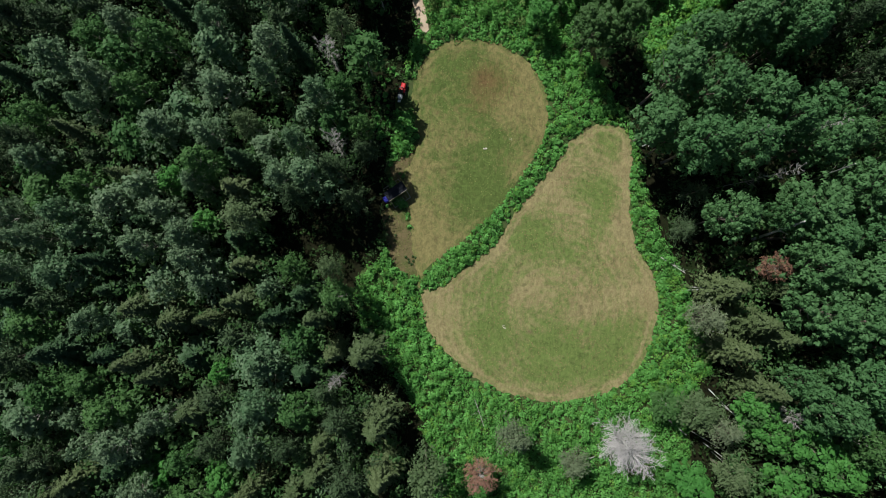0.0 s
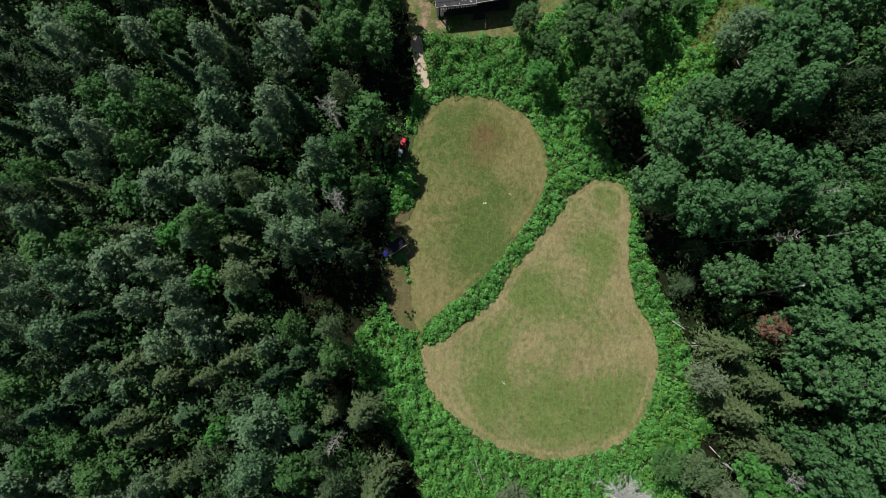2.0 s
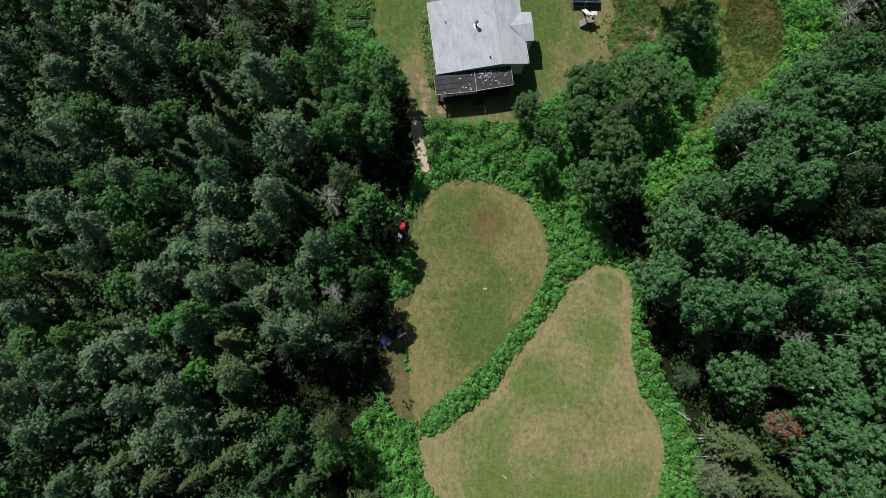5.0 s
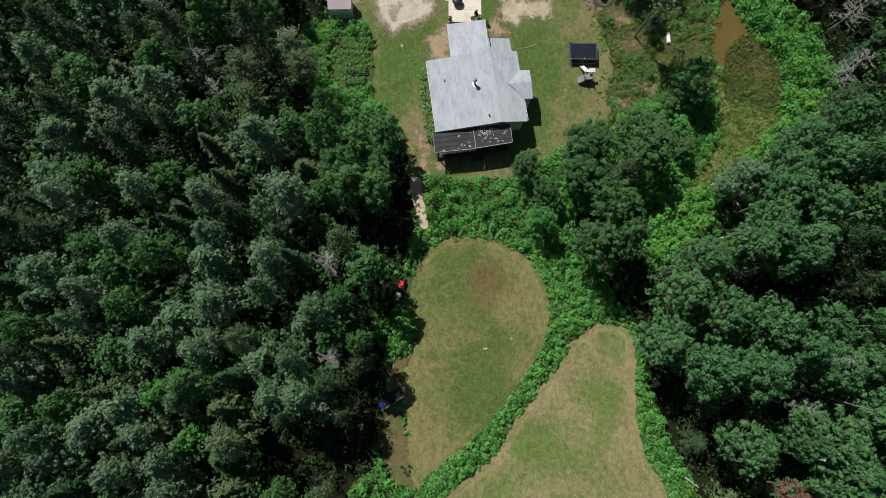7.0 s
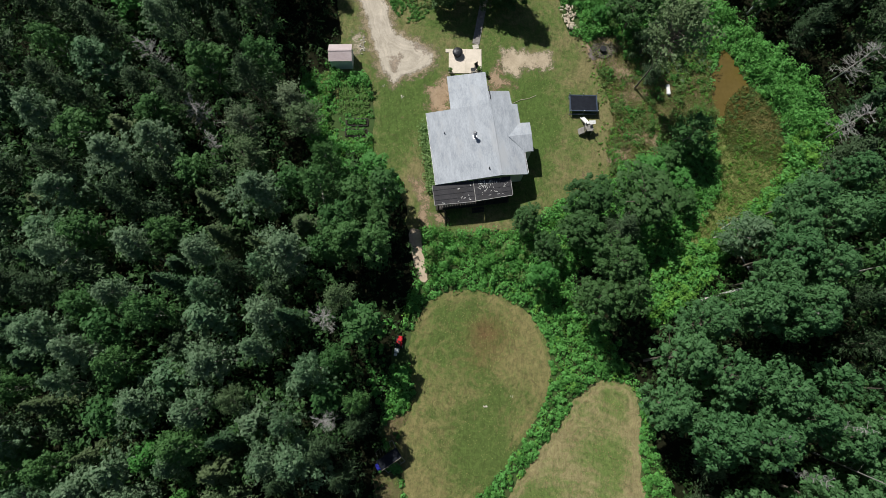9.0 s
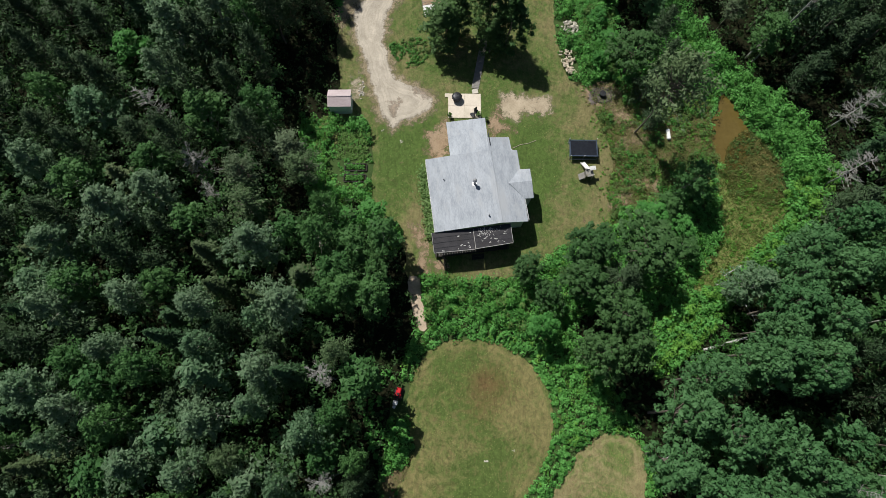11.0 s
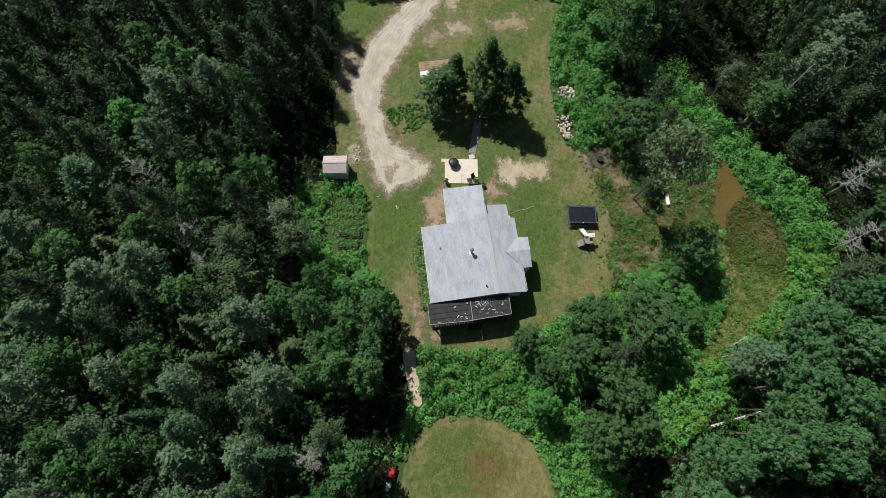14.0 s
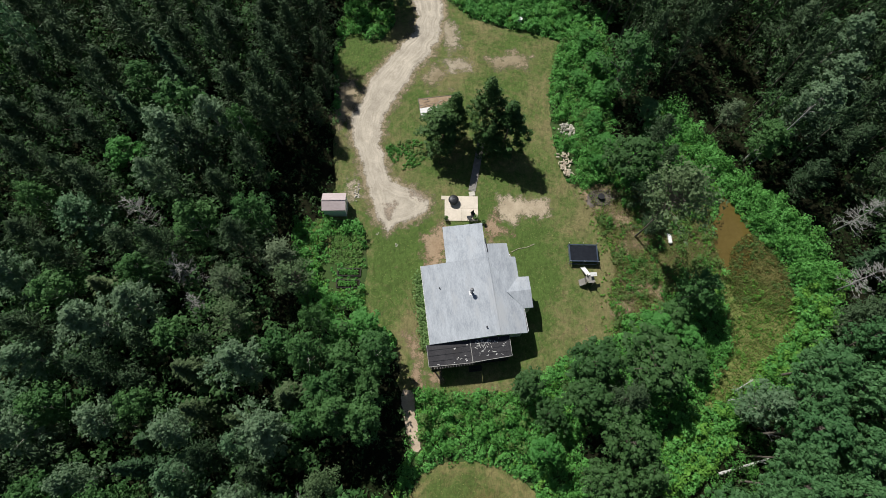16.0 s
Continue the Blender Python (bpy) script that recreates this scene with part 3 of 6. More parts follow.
def slab(bm, pts, thick):
    """A sheet with the given outline, thick metres deep below it."""
    top = [bm.verts.new(p) for p in pts]
    low = [bm.verts.new((p[0], p[1], p[2] - thick)) for p in pts]
    n = len(pts)
    bm.faces.new(top)
    bm.faces.new(low[::-1])
    for i in range(n):
        bm.faces.new((top[i], low[i], low[(i + 1) % n], top[(i + 1) % n]))
    bmesh.ops.recalc_face_normals(bm, faces=bm.faces[:])
    return bm


def one(fn, *a, **k):
    bm = bmesh.new()
    fn(bm, *a, **k)
    return bm


def inside(poly, x, y):
    """Which of the points x, y lie inside the outline."""
    x, y = np.asarray(x, float), np.asarray(y, float)
    hit = np.zeros(x.shape, bool)
    for (ax, ay), (bx, by) in zip(poly, poly[1:] + poly[:1]):
        cross = (ay > y) != (by > y)
        with np.errstate(divide="ignore", invalid="ignore"):
            hit ^= cross & (x < (bx - ax) * (y - ay) / (by - ay) + ax)
    return hit


def edge_distance(poly, x, y):
    """How far the points lie from the outline."""
    best = np.full(np.shape(x), 1e9)
    for (ax, ay), (bx, by) in zip(poly, poly[1:] + poly[:1]):
        dx, dy = bx - ax, by - ay
        s = np.clip(((x - ax) * dx + (y - ay) * dy) / max(dx * dx + dy * dy, 1e-9), 0, 1)
        best = np.minimum(best, np.hypot(x - ax - s * dx, y - ay - s * dy))
    return best


def rounded(poly, steps=5):
    """The outline as a smooth closed curve through its corners."""
    p = [np.array(q) for q in poly]
    out = []
    for i in range(len(p)):
        a, b, c, d = p[i - 1], p[i], p[(i + 1) % len(p)], p[(i + 2) % len(p)]
        for k in range(steps):
            s = k / steps
            v = 0.5 * (2 * b + (c - a) * s + (2 * a - 5 * b + 4 * c - d) * s * s + (3 * b - a - 3 * c + d) * s ** 3)
            out.append((float(v[0]), float(v[1])))
    return out


def pieces(name, v, mat):
    """One mesh of loose flat pieces; v has the shape (pieces, corners, 3)."""
    k, c = v.shape[:2]
    me = bpy.data.meshes.new(name)
    me.vertices.add(c * k)
    me.vertices.foreach_set("co", np.ascontiguousarray(v, np.float32).ravel())
    me.loops.add(c * k)
    me.loops.foreach_set("vertex_index", np.arange(c * k, dtype=np.int32))
    me.polygons.add(k)
    me.polygons.foreach_set("loop_start", np.arange(0, c * k, c, dtype=np.int32))
    me.update(calc_edges=True)
    me.validate()
    me.materials.append(mat)
    return me


def unit(v):
    return v / np.maximum(np.linalg.norm(v, axis=-1, keepdims=True), 1e-9)


def leaves(rng, p, normal, size, loose=0.7, slim=0.68, along=None):
    """Leaf blades at p, turned more or less along normal; along: the way their length points."""
    k = len(p)
    nn = unit(normal + loose * rng.normal(size=(k, 3)))
    a = rng.normal(size=(k, 3)) if along is None else along + 0.25 * rng.normal(size=(k, 3))
    a = unit(a - nn * np.sum(a * nn, 1, keepdims=True))
    b = np.cross(nn, a)
    s = size * rng.uniform(0.65, 1.35, (k, 1))
    fold = nn * s * 0.18
    return np.stack([p - a * s * 0.8 + b * s * slim, p - a * s * 0.8 - b * s * slim, p + a * s + fold], 1)


def sheet(name, outline, z, mat, label, step=0.5, ragged=0.12, thick=0.03, spots=(), worn=()):
    """A piece of ground cover with a smooth, slightly ragged outline, a little above the soil. It knows how far each point is from its rim."""
    rng = np.random.default_rng(len(outline))
    o = np.array(rounded(outline, 12))
    w = rng.normal(size=o.shape)
    w = w + 1.6 * (np.roll(w, 1, 0) + np.roll(w, -1, 0)) / 2
    o = o + w * ragged * 0.45
    o = [tuple(map(float, q)) for q in o]
    xs, ys = [q[0] for q in o], [q[1] for q in o]
    gx, gy = np.meshgrid(np.arange(min(xs), max(xs), step), np.arange(min(ys), max(ys), step))
    gx, gy = gx.ravel() + rng.uniform(-0.1, 0.1, gx.size) * step, gy.ravel() + rng.uniform(-0.1, 0.1, gx.size) * step
    ok = inside(o, gx, gy) & (edge_distance(o, gx, gy) > step * 0.45)
    from_inside = list(zip(gx[ok], gy[ok]))
    pts = [Vector(q) for q in o] + [Vector(q) for q in from_inside]
    k = len(o)
    v, _, f, _, _, _ = delaunay_2d_cdt(pts, [], [list(range(k))], 1, 1e-4)
    me = bpy.data.meshes.new(name)
    vx, vy = np.array([q[0] for q in v]), np.array([q[1] for q in v])
    d = edge_distance(o, vx, vy)
    vz = z - np.clip(1 - d / 0.3, 0, 1) * thick
    me.from_pydata(list(zip(vx.tolist(), vy.tolist(), vz.tolist())), [], f)
    me.attributes.new("edge", "FLOAT", "POINT").data.foreach_set("value", d.astype(np.float32))
    dry = np.zeros(len(vx))
    for sx, sy, sr, amount in spots:
        dry += amount * np.exp(-((vx - sx) ** 2 + (vy - sy) ** 2) / (sr * sr))
    me.attributes.new("dry", "FLOAT", "POINT").data.foreach_set("value", dry.astype(np.float32))
    rub = np.zeros(len(vx))
    for sx, sy, sr, amount in worn:
        rub += amount * np.exp(-((vx - sx) ** 2 + (vy - sy) ** 2) / (sr * sr))
    me.attributes.new("worn", "FLOAT", "POINT").data.foreach_set("value", rub.astype(np.float32))
    me.materials.append(mat)
    ob = new(name, me)
    return tagged(ob, label, "ground", kind="structure")


def grown(poly, d):
    """The outline, widened by d all round."""
    p = np.array(poly)
    turn = np.sum(p[:, 0] * np.roll(p[:, 1], -1) - np.roll(p[:, 0], -1) * p[:, 1])
    way = unit(np.roll(p, -1, 0) - np.roll(p, 1, 0)) * (1 if turn > 0 else -1)
    return [(float(x + w[1] * d), float(y - w[0] * d)) for (x, y), w in zip(p, way)]


# ---- the ground ----
def ground_sheet():
    """One sheet from under the clearing to the horizon."""
    c = np.concatenate([[-2500, -900, -350, -180], np.arange(-110, 141, 2.5), [200, 400, 1000, 2500]])
    gx, gy = np.meshgrid(c, c)
    far = np.clip((np.hypot(gx, gy - 30) - 110) / 200, 0, 1)
    gz = -0.06 + far * np.sin(gx * 0.011) * np.cos(gy * 0.009) * 4
    pond = inside(rounded(POND, 3), gx.ravel(), gy.ravel()).reshape(gx.shape)
    gz = np.where(pond, -0.35, gz)
    k = len(c)
    verts = np.stack([gx.ravel(), gy.ravel(), gz.ravel()], 1)
    faces = [(j * k + i, j * k + i + 1, j * k + k + i + 1, j * k + k + i) for j in range(k - 1) for i in range(k - 1)]
    me = bpy.data.meshes.new("ground")
    me.from_pydata(verts.tolist(), [], faces)
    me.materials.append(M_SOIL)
    return tagged(new("ground", me), "dark brown leaf-littered forest soil", "ground", kind="structure")


ground_sheet()
sheet("clearing_floor", OPEN_LAND, -0.03, M_GREENSOIL, "weedy green-brown soil of the clearing", 1.5, 0.3)
sheet("dry_verge", DRY_EDGE, 0.0, M_BRUSHLAND, "bare brownish verge between lawn and wood", ragged=0.25)
sheet("dry_verge", DRY_EDGE_TOP, 0.0, M_BRUSHLAND, "bare brownish verge beside the swing", ragged=0.25)
# Dark sheet in place of the shadow the trees cast beside the lawn.
sheet("shaded_floor", SHADE_BAND, 0.0, M_SOIL, "dark soil sheet standing in for tree shade")
sheet("lawn_1", LAWN_UPPER, 0.03, M_LAWN_UP, "mown clearing of mixed green and dry brown grass", spots=UPPER_SPOTS, worn=UPPER_WORN)
sheet("lawn_2", LAWN_LOWER, 0.034, M_LAWN_LOW, "pear-shaped mown clearing with dry straw-coloured rim", spots=LOWER_SPOTS, worn=LOWER_WORN)
sheet("lawn_3", YARD, 0.02, M_YARD, "mown green house yard with worn dry patches", ragged=0.2, spots=YARD_SPOTS)
sheet("driveway_verge", grown(DRIVE, 1.1), 0.036, M_VERGE, "thin brownish grass and gravel along the driveway", ragged=0.3)
sheet("driveway", grown(DRIVE, 0.12), 0.05, M_GRAVEL, "pale gravel driveway with faint wheel tracks", ragged=0.18)
sheet("path", TRACK, 0.04, M_PATH, "narrow trodden path of pale sandy dirt", ragged=0.08)
sheet("meadow", MEADOW, 0.0, M_MEADOW, "rough yellow-green grass beside the pond", ragged=0.5)
sheet("reed_bed", REEDS, -0.01, M_REEDBED, "brown muddy reed bed at the pond's end", ragged=0.4)
sheet("brush_ground", BRUSH_EAST, -0.005, M_BRUSHLAND, "rough brownish ground with scattered weeds", ragged=0.4)
sheet("pond", POND, 0.01, M_WATER, "murky brown pond water", ragged=0.15)


def blot(name, x, y, rx, ry, turn, mat, label, z=0.045):
    pts = []
    rng = random.Random(int(x * 10 + y))
    for i in range(14):
        a = i / 14 * math.tau
        k = rng.uniform(0.7, 1.5) * 1.15
        px, py = rx * k * math.cos(a), ry * k * math.sin(a)
        c, s = math.cos(radians(turn)), math.sin(radians(turn))
        pts.append((x + px * c - py * s, y + px * s + py * c))
    return sheet(name, pts, z, mat, label, ragged=0.13)


blot("dirt_patch", 8.6, 57.6, 2.7, 2.1, 8, M_SAND, "bare sandy patch in the yard grass")
blot("dirt_patch", 5.4, 54.6, 1.7, 1.9, 30, M_DIRT, "bare dirt beside the house wall")
blot("dirt_patch", -1.7, 51.3, 1.6, 2.9, -12, M_DIRT, "bare brown dirt beside the house wall")
blot("dirt_patch", -2.9, 38.6, 1.1, 4.2, 10, M_DIRT, "worn brown dirt along the house end", 0.03)
blot("dirt_patch", -0.5, 36.6, 1.6, 1.6, 0, M_DIRT, "worn brown dirt beside the porch", 0.038)
blot("dirt_patch", 5.5, 35.6, 3.0, 0.5, 4, M_DIRT, "strip of bare dirt below the porch", 0.036)
blot("dirt_patch", 7.4, 80.0, 3.0, 1.8, 0, M_VERGE, "worn brown patch in the front grass")
blot("dirt_patch", -1.6, 74.5, 3.0, 0.5, 8, M_VERGE, "brown dug edge behind the garden bed", 0.034)
blot("dirt_patch", 0.4, 78.4, 2.6, 1.5, 0, M_SCATTER, "pale worn patch beside the driveway", 0.03)
blot("dirt_patch", 18.3, 59.8, 2.9, 2.0, -30, M_DIRT, "trodden dirt round the fire pit", 0.03)
blot("dirt_patch", -12.2, 58.9, 1.4, 2.4, 0, M_SCATTER, "pale gravelly strip beside the shed", 0.035)
blot("dirt_patch", *STAINS[0], 1.0, 1.5, 0, M_DAMP, "darker damp dirt on the driveway", 0.07)
blot("dirt_patch", *STAINS[1], 1.7, 0.9, -20, M_DAMP, "darker damp dirt on the driveway", 0.07)
blot("dirt_patch", 19.6, 58.0, 2.6, 1.4, -40, M_DIRT, "trodden brown dirt below the fire pit", 0.02)
blot("dirt_patch", -1.0, 83.4, 1.8, 3.4, 12, M_SCATTER, "scattered gravel beside the driveway", 0.032)
blot("dirt_patch", -2.6, 77.0, 1.6, 2.0, -30, M_VERGE, "worn dirt in the front grass", 0.032)
blot("dirt_patch", -14.2, 72.0, 1.6, 5.0, -4, M_VERGE, "bare brown dirt verge between driveway and wood", 0.03)
blot("dirt_patch", 15.8, 41.5, 0.5, 2.6, -14, M_DIRT, "thin worn line in the yard grass", 0.028)

blot("dirt_patch", 21.0, 57.2, 2.2, 1.4, -20, M_DIRT, "reddish bare dirt beside the fire pit", 0.04)
blot("dirt_patch", 22.6, 53.8, 1.6, 2.2, -20, M_DIRT, "reddish bare dirt between weeds", 0.05)
blot("dirt_patch", 23.8, 48.0, 2.8, 1.3, 0, M_DIRT, "reddish bare dirt between weeds", 0.05)
blot("dirt_patch", 20.3, 45.3, 1.5, 1.5, 20, M_DIRT, "reddish bare dirt between weeds", 0.05)


# ---- undergrowth ----
MOWER_SPOT = [(-5.5, 20.0), (-3.2, 20.0), (-3.2, 23.4), (-5.5, 23.4)]
OPENINGS = [rounded(p, 3) for p in (LAWN_UPPER, LAWN_LOWER, YARD, DRIVE, TRACK, POND, VEGETABLES, DRY_EDGE, DRY_EDGE_TOP, SHADE_BAND, MOWER_SPOT)]
OPENINGS.append([(21.0 + 2.0 * math.cos(a), 57.2 + 1.2 * math.sin(a)) for a in np.arange(0, 6.2, 0.5)])
OPENINGS.append([(22.4 + 1.3 * math.cos(a), 53.6 + 2.0 * math.sin(a)) for a in np.arange(0, 6.2, 0.5)])
OPENINGS.append([(26.7 + 0.8 * math.cos(a), 54.3 + 1.3 * math.sin(a)) for a in np.arange(0, 6.2, 0.5)])
OPENINGS.append([(14.7 + 1.5 * math.cos(a), 69.2 + 1.3 * math.sin(a)) for a in np.arange(0, 6.2, 0.5)])
OPENINGS.append([(14.6 + 1.0 * math.cos(a), 63.9 + 2.2 * math.sin(a)) for a in np.arange(0, 6.2, 0.5)])
OPENINGS.append([(18.9 + 2.3 * math.cos(a), 59.3 + 2.2 * math.sin(a)) for a in np.arange(0, 6.2, 0.5)])
WILD = [rounded(p, 3) for p in (MEADOW, REEDS, BRUSH_EAST)]


def scatter(rng, outline, per_metre, keep_off=True, wild=False):
    o = rounded(outline, 3)
    xs, ys = [q[0] for q in o], [q[1] for q in o]
    k = int((max(xs) - min(xs)) * (max(ys) - min(ys)) * per_metre)
    x, y = rng.uniform(min(xs), max(xs), k), rng.uniform(min(ys), max(ys), k)
    ok = inside(o, x, y)
    if keep_off:
        for q in OPENINGS + (WILD if wild else []):
            ok &= ~inside(q, x, y)
    return x[ok], y[ok]


def bumps(x, y, seed, size):
    """Smooth random heights between 0 and 1."""
    r = np.random.default_rng(seed)
    h = np.zeros_like(x)
    for i in range(9):
        a, w = r.uniform(0, math.tau), r.uniform(0.6, 2.2) * math.tau / size
        h += np.sin((x * math.cos(a) + y * math.sin(a)) * w + r.uniform(0, math.tau))
    return np.clip(0.5 + h / 9, 0, 1)


def weeds(name, outline, mat, label, seed, per_metre=55, low=0.25, high=1.0, size=0.15, mound=2.2, slim=0.72, category="undergrowth", loose=0.42, keep_off=True, wild=False, gap=0.0, steep=1.3):
    """A bed of leafy plants: leaves laid over many rounded tufts of uneven height."""
    rng = np.random.default_rng(seed)
    tx, ty = scatter(rng, outline, per_metre / 22.0, keep_off, wild)
    if gap:
        some = bumps(tx, ty, seed + 90, 5.0) + rng.normal(size=len(tx)) * 0.06 > gap
        tx, ty = tx[some], ty[some]
    th = (low + (high - low) * np.clip(1.5 * bumps(tx, ty, seed, mound) - 0.25, 0, 1) ** steep) * rng.uniform(0.7, 1.2, len(tx))
    for lawn in (LAWN_UPPER, LAWN_LOWER):
        th *= np.clip(0.25 + 0.6 * edge_distance(lawn, tx, ty), 0.25, 1)
    tr = rng.uniform(0.22, 0.5, len(tx)) * (0.7 + 0.4 * high) * np.clip(th / 0.5, 0.55, 1)
    per = 22
    i = np.repeat(np.arange(len(tx)), per)
    d = unit(rng.normal(size=(len(i), 3)) * (1, 1, 0.8) + (0, 0, 0.55))
    d[:, 2] = np.abs(d[:, 2])
    p = np.stack([tx[i], ty[i], np.maximum(th[i] - tr[i], 0.05)], 1) + d * (tr[i] * rng.uniform(0.55, 1.05, len(i)))[:, None]
    p[:, 2] = np.maximum(p[:, 2], 0.05)
    me = pieces(name, leaves(rng, p, d + (0, 0, 0.5), size, loose, slim), mat)
    tone = np.clip(0.5 + 1.4 * (bumps(tx, ty, seed + 50, 9.0) - 0.5), 0, 0.98) * 0.7 + rng.uniform(0, 0.28, len(tx))
    me.attributes.new("tone", "FLOAT", "POINT").data.foreach_set("value", np.repeat(tone[i], 3).astype(np.float32))
    return tagged(new(name, me), label, category, kind="stuff")


def blades(name, outline, mat, label, seed, per_metre=50, high=0.6, wide=0.03, lean=0.5):
    """Standing grass or reeds: slim blades that lean every way."""
    rng = np.random.default_rng(seed)
    x, y = scatter(rng, outline, per_metre, False)
    k = len(x)
    h = high * rng.uniform(0.5, 1.2, k) * (0.6 + 0.6 * bumps(x, y, seed, 3.0))
    p = np.stack([x, y, np.zeros(k)], 1)
    t = p + np.stack([rng.normal(size=k) * lean * h, rng.normal(size=k) * lean * h, h], 1)
    a = rng.uniform(0, math.tau, k)
    w = np.stack([np.cos(a), np.sin(a), np.zeros(k)], 1) * wide
    me = pieces(name, np.stack([p - w, p + w, t + w * 0.3, t - w * 0.3], 1), mat)
    return tagged(new(name, me), label, "grass", kind="stuff")


weeds("undergrowth", OPEN_LAND, L_WEED, "bright green leafy bramble undergrowth", 1, 105, 0.15, 1.45, 0.118, 2.4, wild=True, steep=1.7, loose=0.34)
weeds("undergrowth", OPEN_LAND, L_WEED_DARK, "darker green tall leafy weeds", 2, 46, 0.15, 1.8, 0.122, 3.1, wild=True, steep=1.8)
weeds("undergrowth", OPEN_LAND, L_YELLOW, "yellow-green leafy weeds", 3, 16, 0.2, 1.1, 0.098, 4.0, wild=True)
weeds("undergrowth", LOG_SIDE, L_WEED, "green weeds round a fallen trunk", 55, 80, 0.1, 1.0, 0.10, 2.2, gap=0.3)
weeds("undergrowth", LOG_SIDE, L_WEED_DARK, "darker green weeds round a fallen trunk", 56, 60, 0.1, 1.2, 0.10, 2.6, gap=0.35)
weeds("verge_weeds", YARD_EDGE, L_YELLOW, "low weeds along the edge of the yard grass", 57, 70, 0.02, 0.22, 0.055, 1.4, keep_off=False, gap=0.42)
weeds("verge_weeds", YARD_EDGE, L_STRAW, "dry weeds along the edge of the yard grass", 58, 50, 0.02, 0.15, 0.05, 1.2, keep_off=False, gap=0.42)
weeds("undergrowth", LUSH_EAST, L_YELLOW, "lush yellow-green weeds beside the lawn", 51, 55, 0.25, 1.3, 0.10, 2.4)
weeds("undergrowth", EDGE_WEST, L_WEED, "green leafy weeds at the forest edge", 4, 50, 0.15, 0.9)
weeds("undergrowth", BUSH_BANK, L_WEED, "bright green leafy bushes on the bank", 5, 55, 0.4, 1.8, 0.15, 3.0)
weeds("undergrowth", BUSH_BANK, L_YELLOW, "yellow-green leafy bushes on the bank", 6, 70, 0.4, 1.8, 0.15, 3.0)
weeds("undergrowth", BUSH_POND, L_WEED, "bright green leafy bushes beside the pond", 7, 120, 0.4, 3.0, 0.13, 3.0, gap=0.30, steep=1.6)
weeds("undergrowth", BUSH_POND, L_WEED_DARK, "darker green leafy bushes beside the pond", 20, 55, 0.4, 3.4, 0.13, 3.8, gap=0.42, steep=1.6)
weeds("undergrowth", BUSH_NORTH, L_WEED, "bright green leafy bushes beside the yard", 8, 80, 0.3, 2.9, 0.13, 2.8, gap=0.44, steep=1.8)
weeds("undergrowth", BUSH_NORTH, L_BRUSH, "dull green leafy bushes beside the yard", 27, 80, 0.2, 2.4, 0.12, 2.4, gap=0.38, steep=1.8)
weeds("undergrowth", BUSH_NORTH, L_WEED_DARK, "darker green leafy bushes beside the yard", 19, 60, 0.3, 3.2, 0.13, 3.8, gap=0.42, steep=1.6)
weeds("undergrowth", BUSH_HOUSE, L_BRUSH, "tall green shrubs below the porch", 48, 60, 0.3, 2.3, 0.13, 2.6, gap=0.4, steep=1.8)
weeds("undergrowth", BUSH_HOUSE, L_WEED_DARK, "tall darker green shrubs below the porch", 49, 60, 0.3, 2.6, 0.13, 2.9, gap=0.44, steep=1.8)
weeds("undergrowth", BRUSH_EAST, L_BRUSH, "dull green shrubs scattered on rough ground", 9, 110, 0.1, 1.0, 0.085, 2.6, gap=0.48)
weeds("undergrowth", BRUSH_EAST, L_WEED_DARK, "green leafy bushes scattered on rough ground", 29, 90, 0.15, 1.4, 0.095, 3.4, gap=0.57)
weeds("undergrowth", BRUSH_EAST, L_YELLOW, "yellow-green weeds on rough ground", 16, 70, 0.03, 0.4, 0.07, 3.3, gap=0.5)
weeds("undergrowth", MEADOW, L_YELLOW, "yellow-green weeds in rough grass", 17, 60, 0.05, 0.5, 0.09, 2.0, gap=0.42)
weeds("undergrowth", FRONT_STRIP, L_WEED, "green weeds along the front of the yard", 10, 90, 0.3, 1.3)
weeds("garden_plants", GARDEN, L_BRUSH, "green leafy plants of an overgrown garden", 11, 70, 0.15, 0.8, 0.12, gap=0.3)
weeds("garden_plants", GARDEN_LOW, L_WEED, "lush green shrubs at the garden's end", 26, 80, 0.2, 1.8, 0.13, 2.4, gap=0.34)
weeds("garden_plants", GARDEN_DRY, L_STRAW, "yellowish dry weeds in the garden corner", 22, 80, 0.1, 0.6, 0.10, 1.6, keep_off=False, gap=0.35)
weeds("garden_plants", GARDEN, L_YELLOW, "yellow-green garden plants", 12, 30, 0.15, 0.6, 0.11)
weeds("garden_weeds", VEGETABLES, L_WEED, "green weeds grown over a vegetable plot", 46, 75, 0.04, 0.4, 0.09, 1.6, keep_off=False, gap=0.36)
weeds("garden_weeds", VEGETABLES, L_YELLOW, "yellow-green weeds grown over a vegetable plot", 47, 45, 0.04, 0.35, 0.09, 1.3, keep_off=False, gap=0.45)
weeds("flower_patch", FLOWER_PATCH, L_WEED_DARK, "clump of leafy green plants in the yard grass", 18, 240, 0.05, 0.5, 0.075, 1.6, keep_off=False, gap=0.38)
weeds("flower_patch", FLOWER_PATCH, L_BRUSH, "dull green low plants in the yard grass", 28, 160, 0.03, 0.3, 0.07, 1.3, keep_off=False, gap=0.3)
weeds("undergrowth", DRY_EDGE, L_FERN_SHADE, "few dark weeds on the bare verge", 41, 45, 0.05, 0.4, 0.08, keep_off=False, gap=0.62)
weeds("undergrowth", DRY_EDGE_TOP, L_WEED_DARK, "few green weeds beside the swing", 42, 40, 0.05, 0.4, 0.09, keep_off=False, gap=0.5)
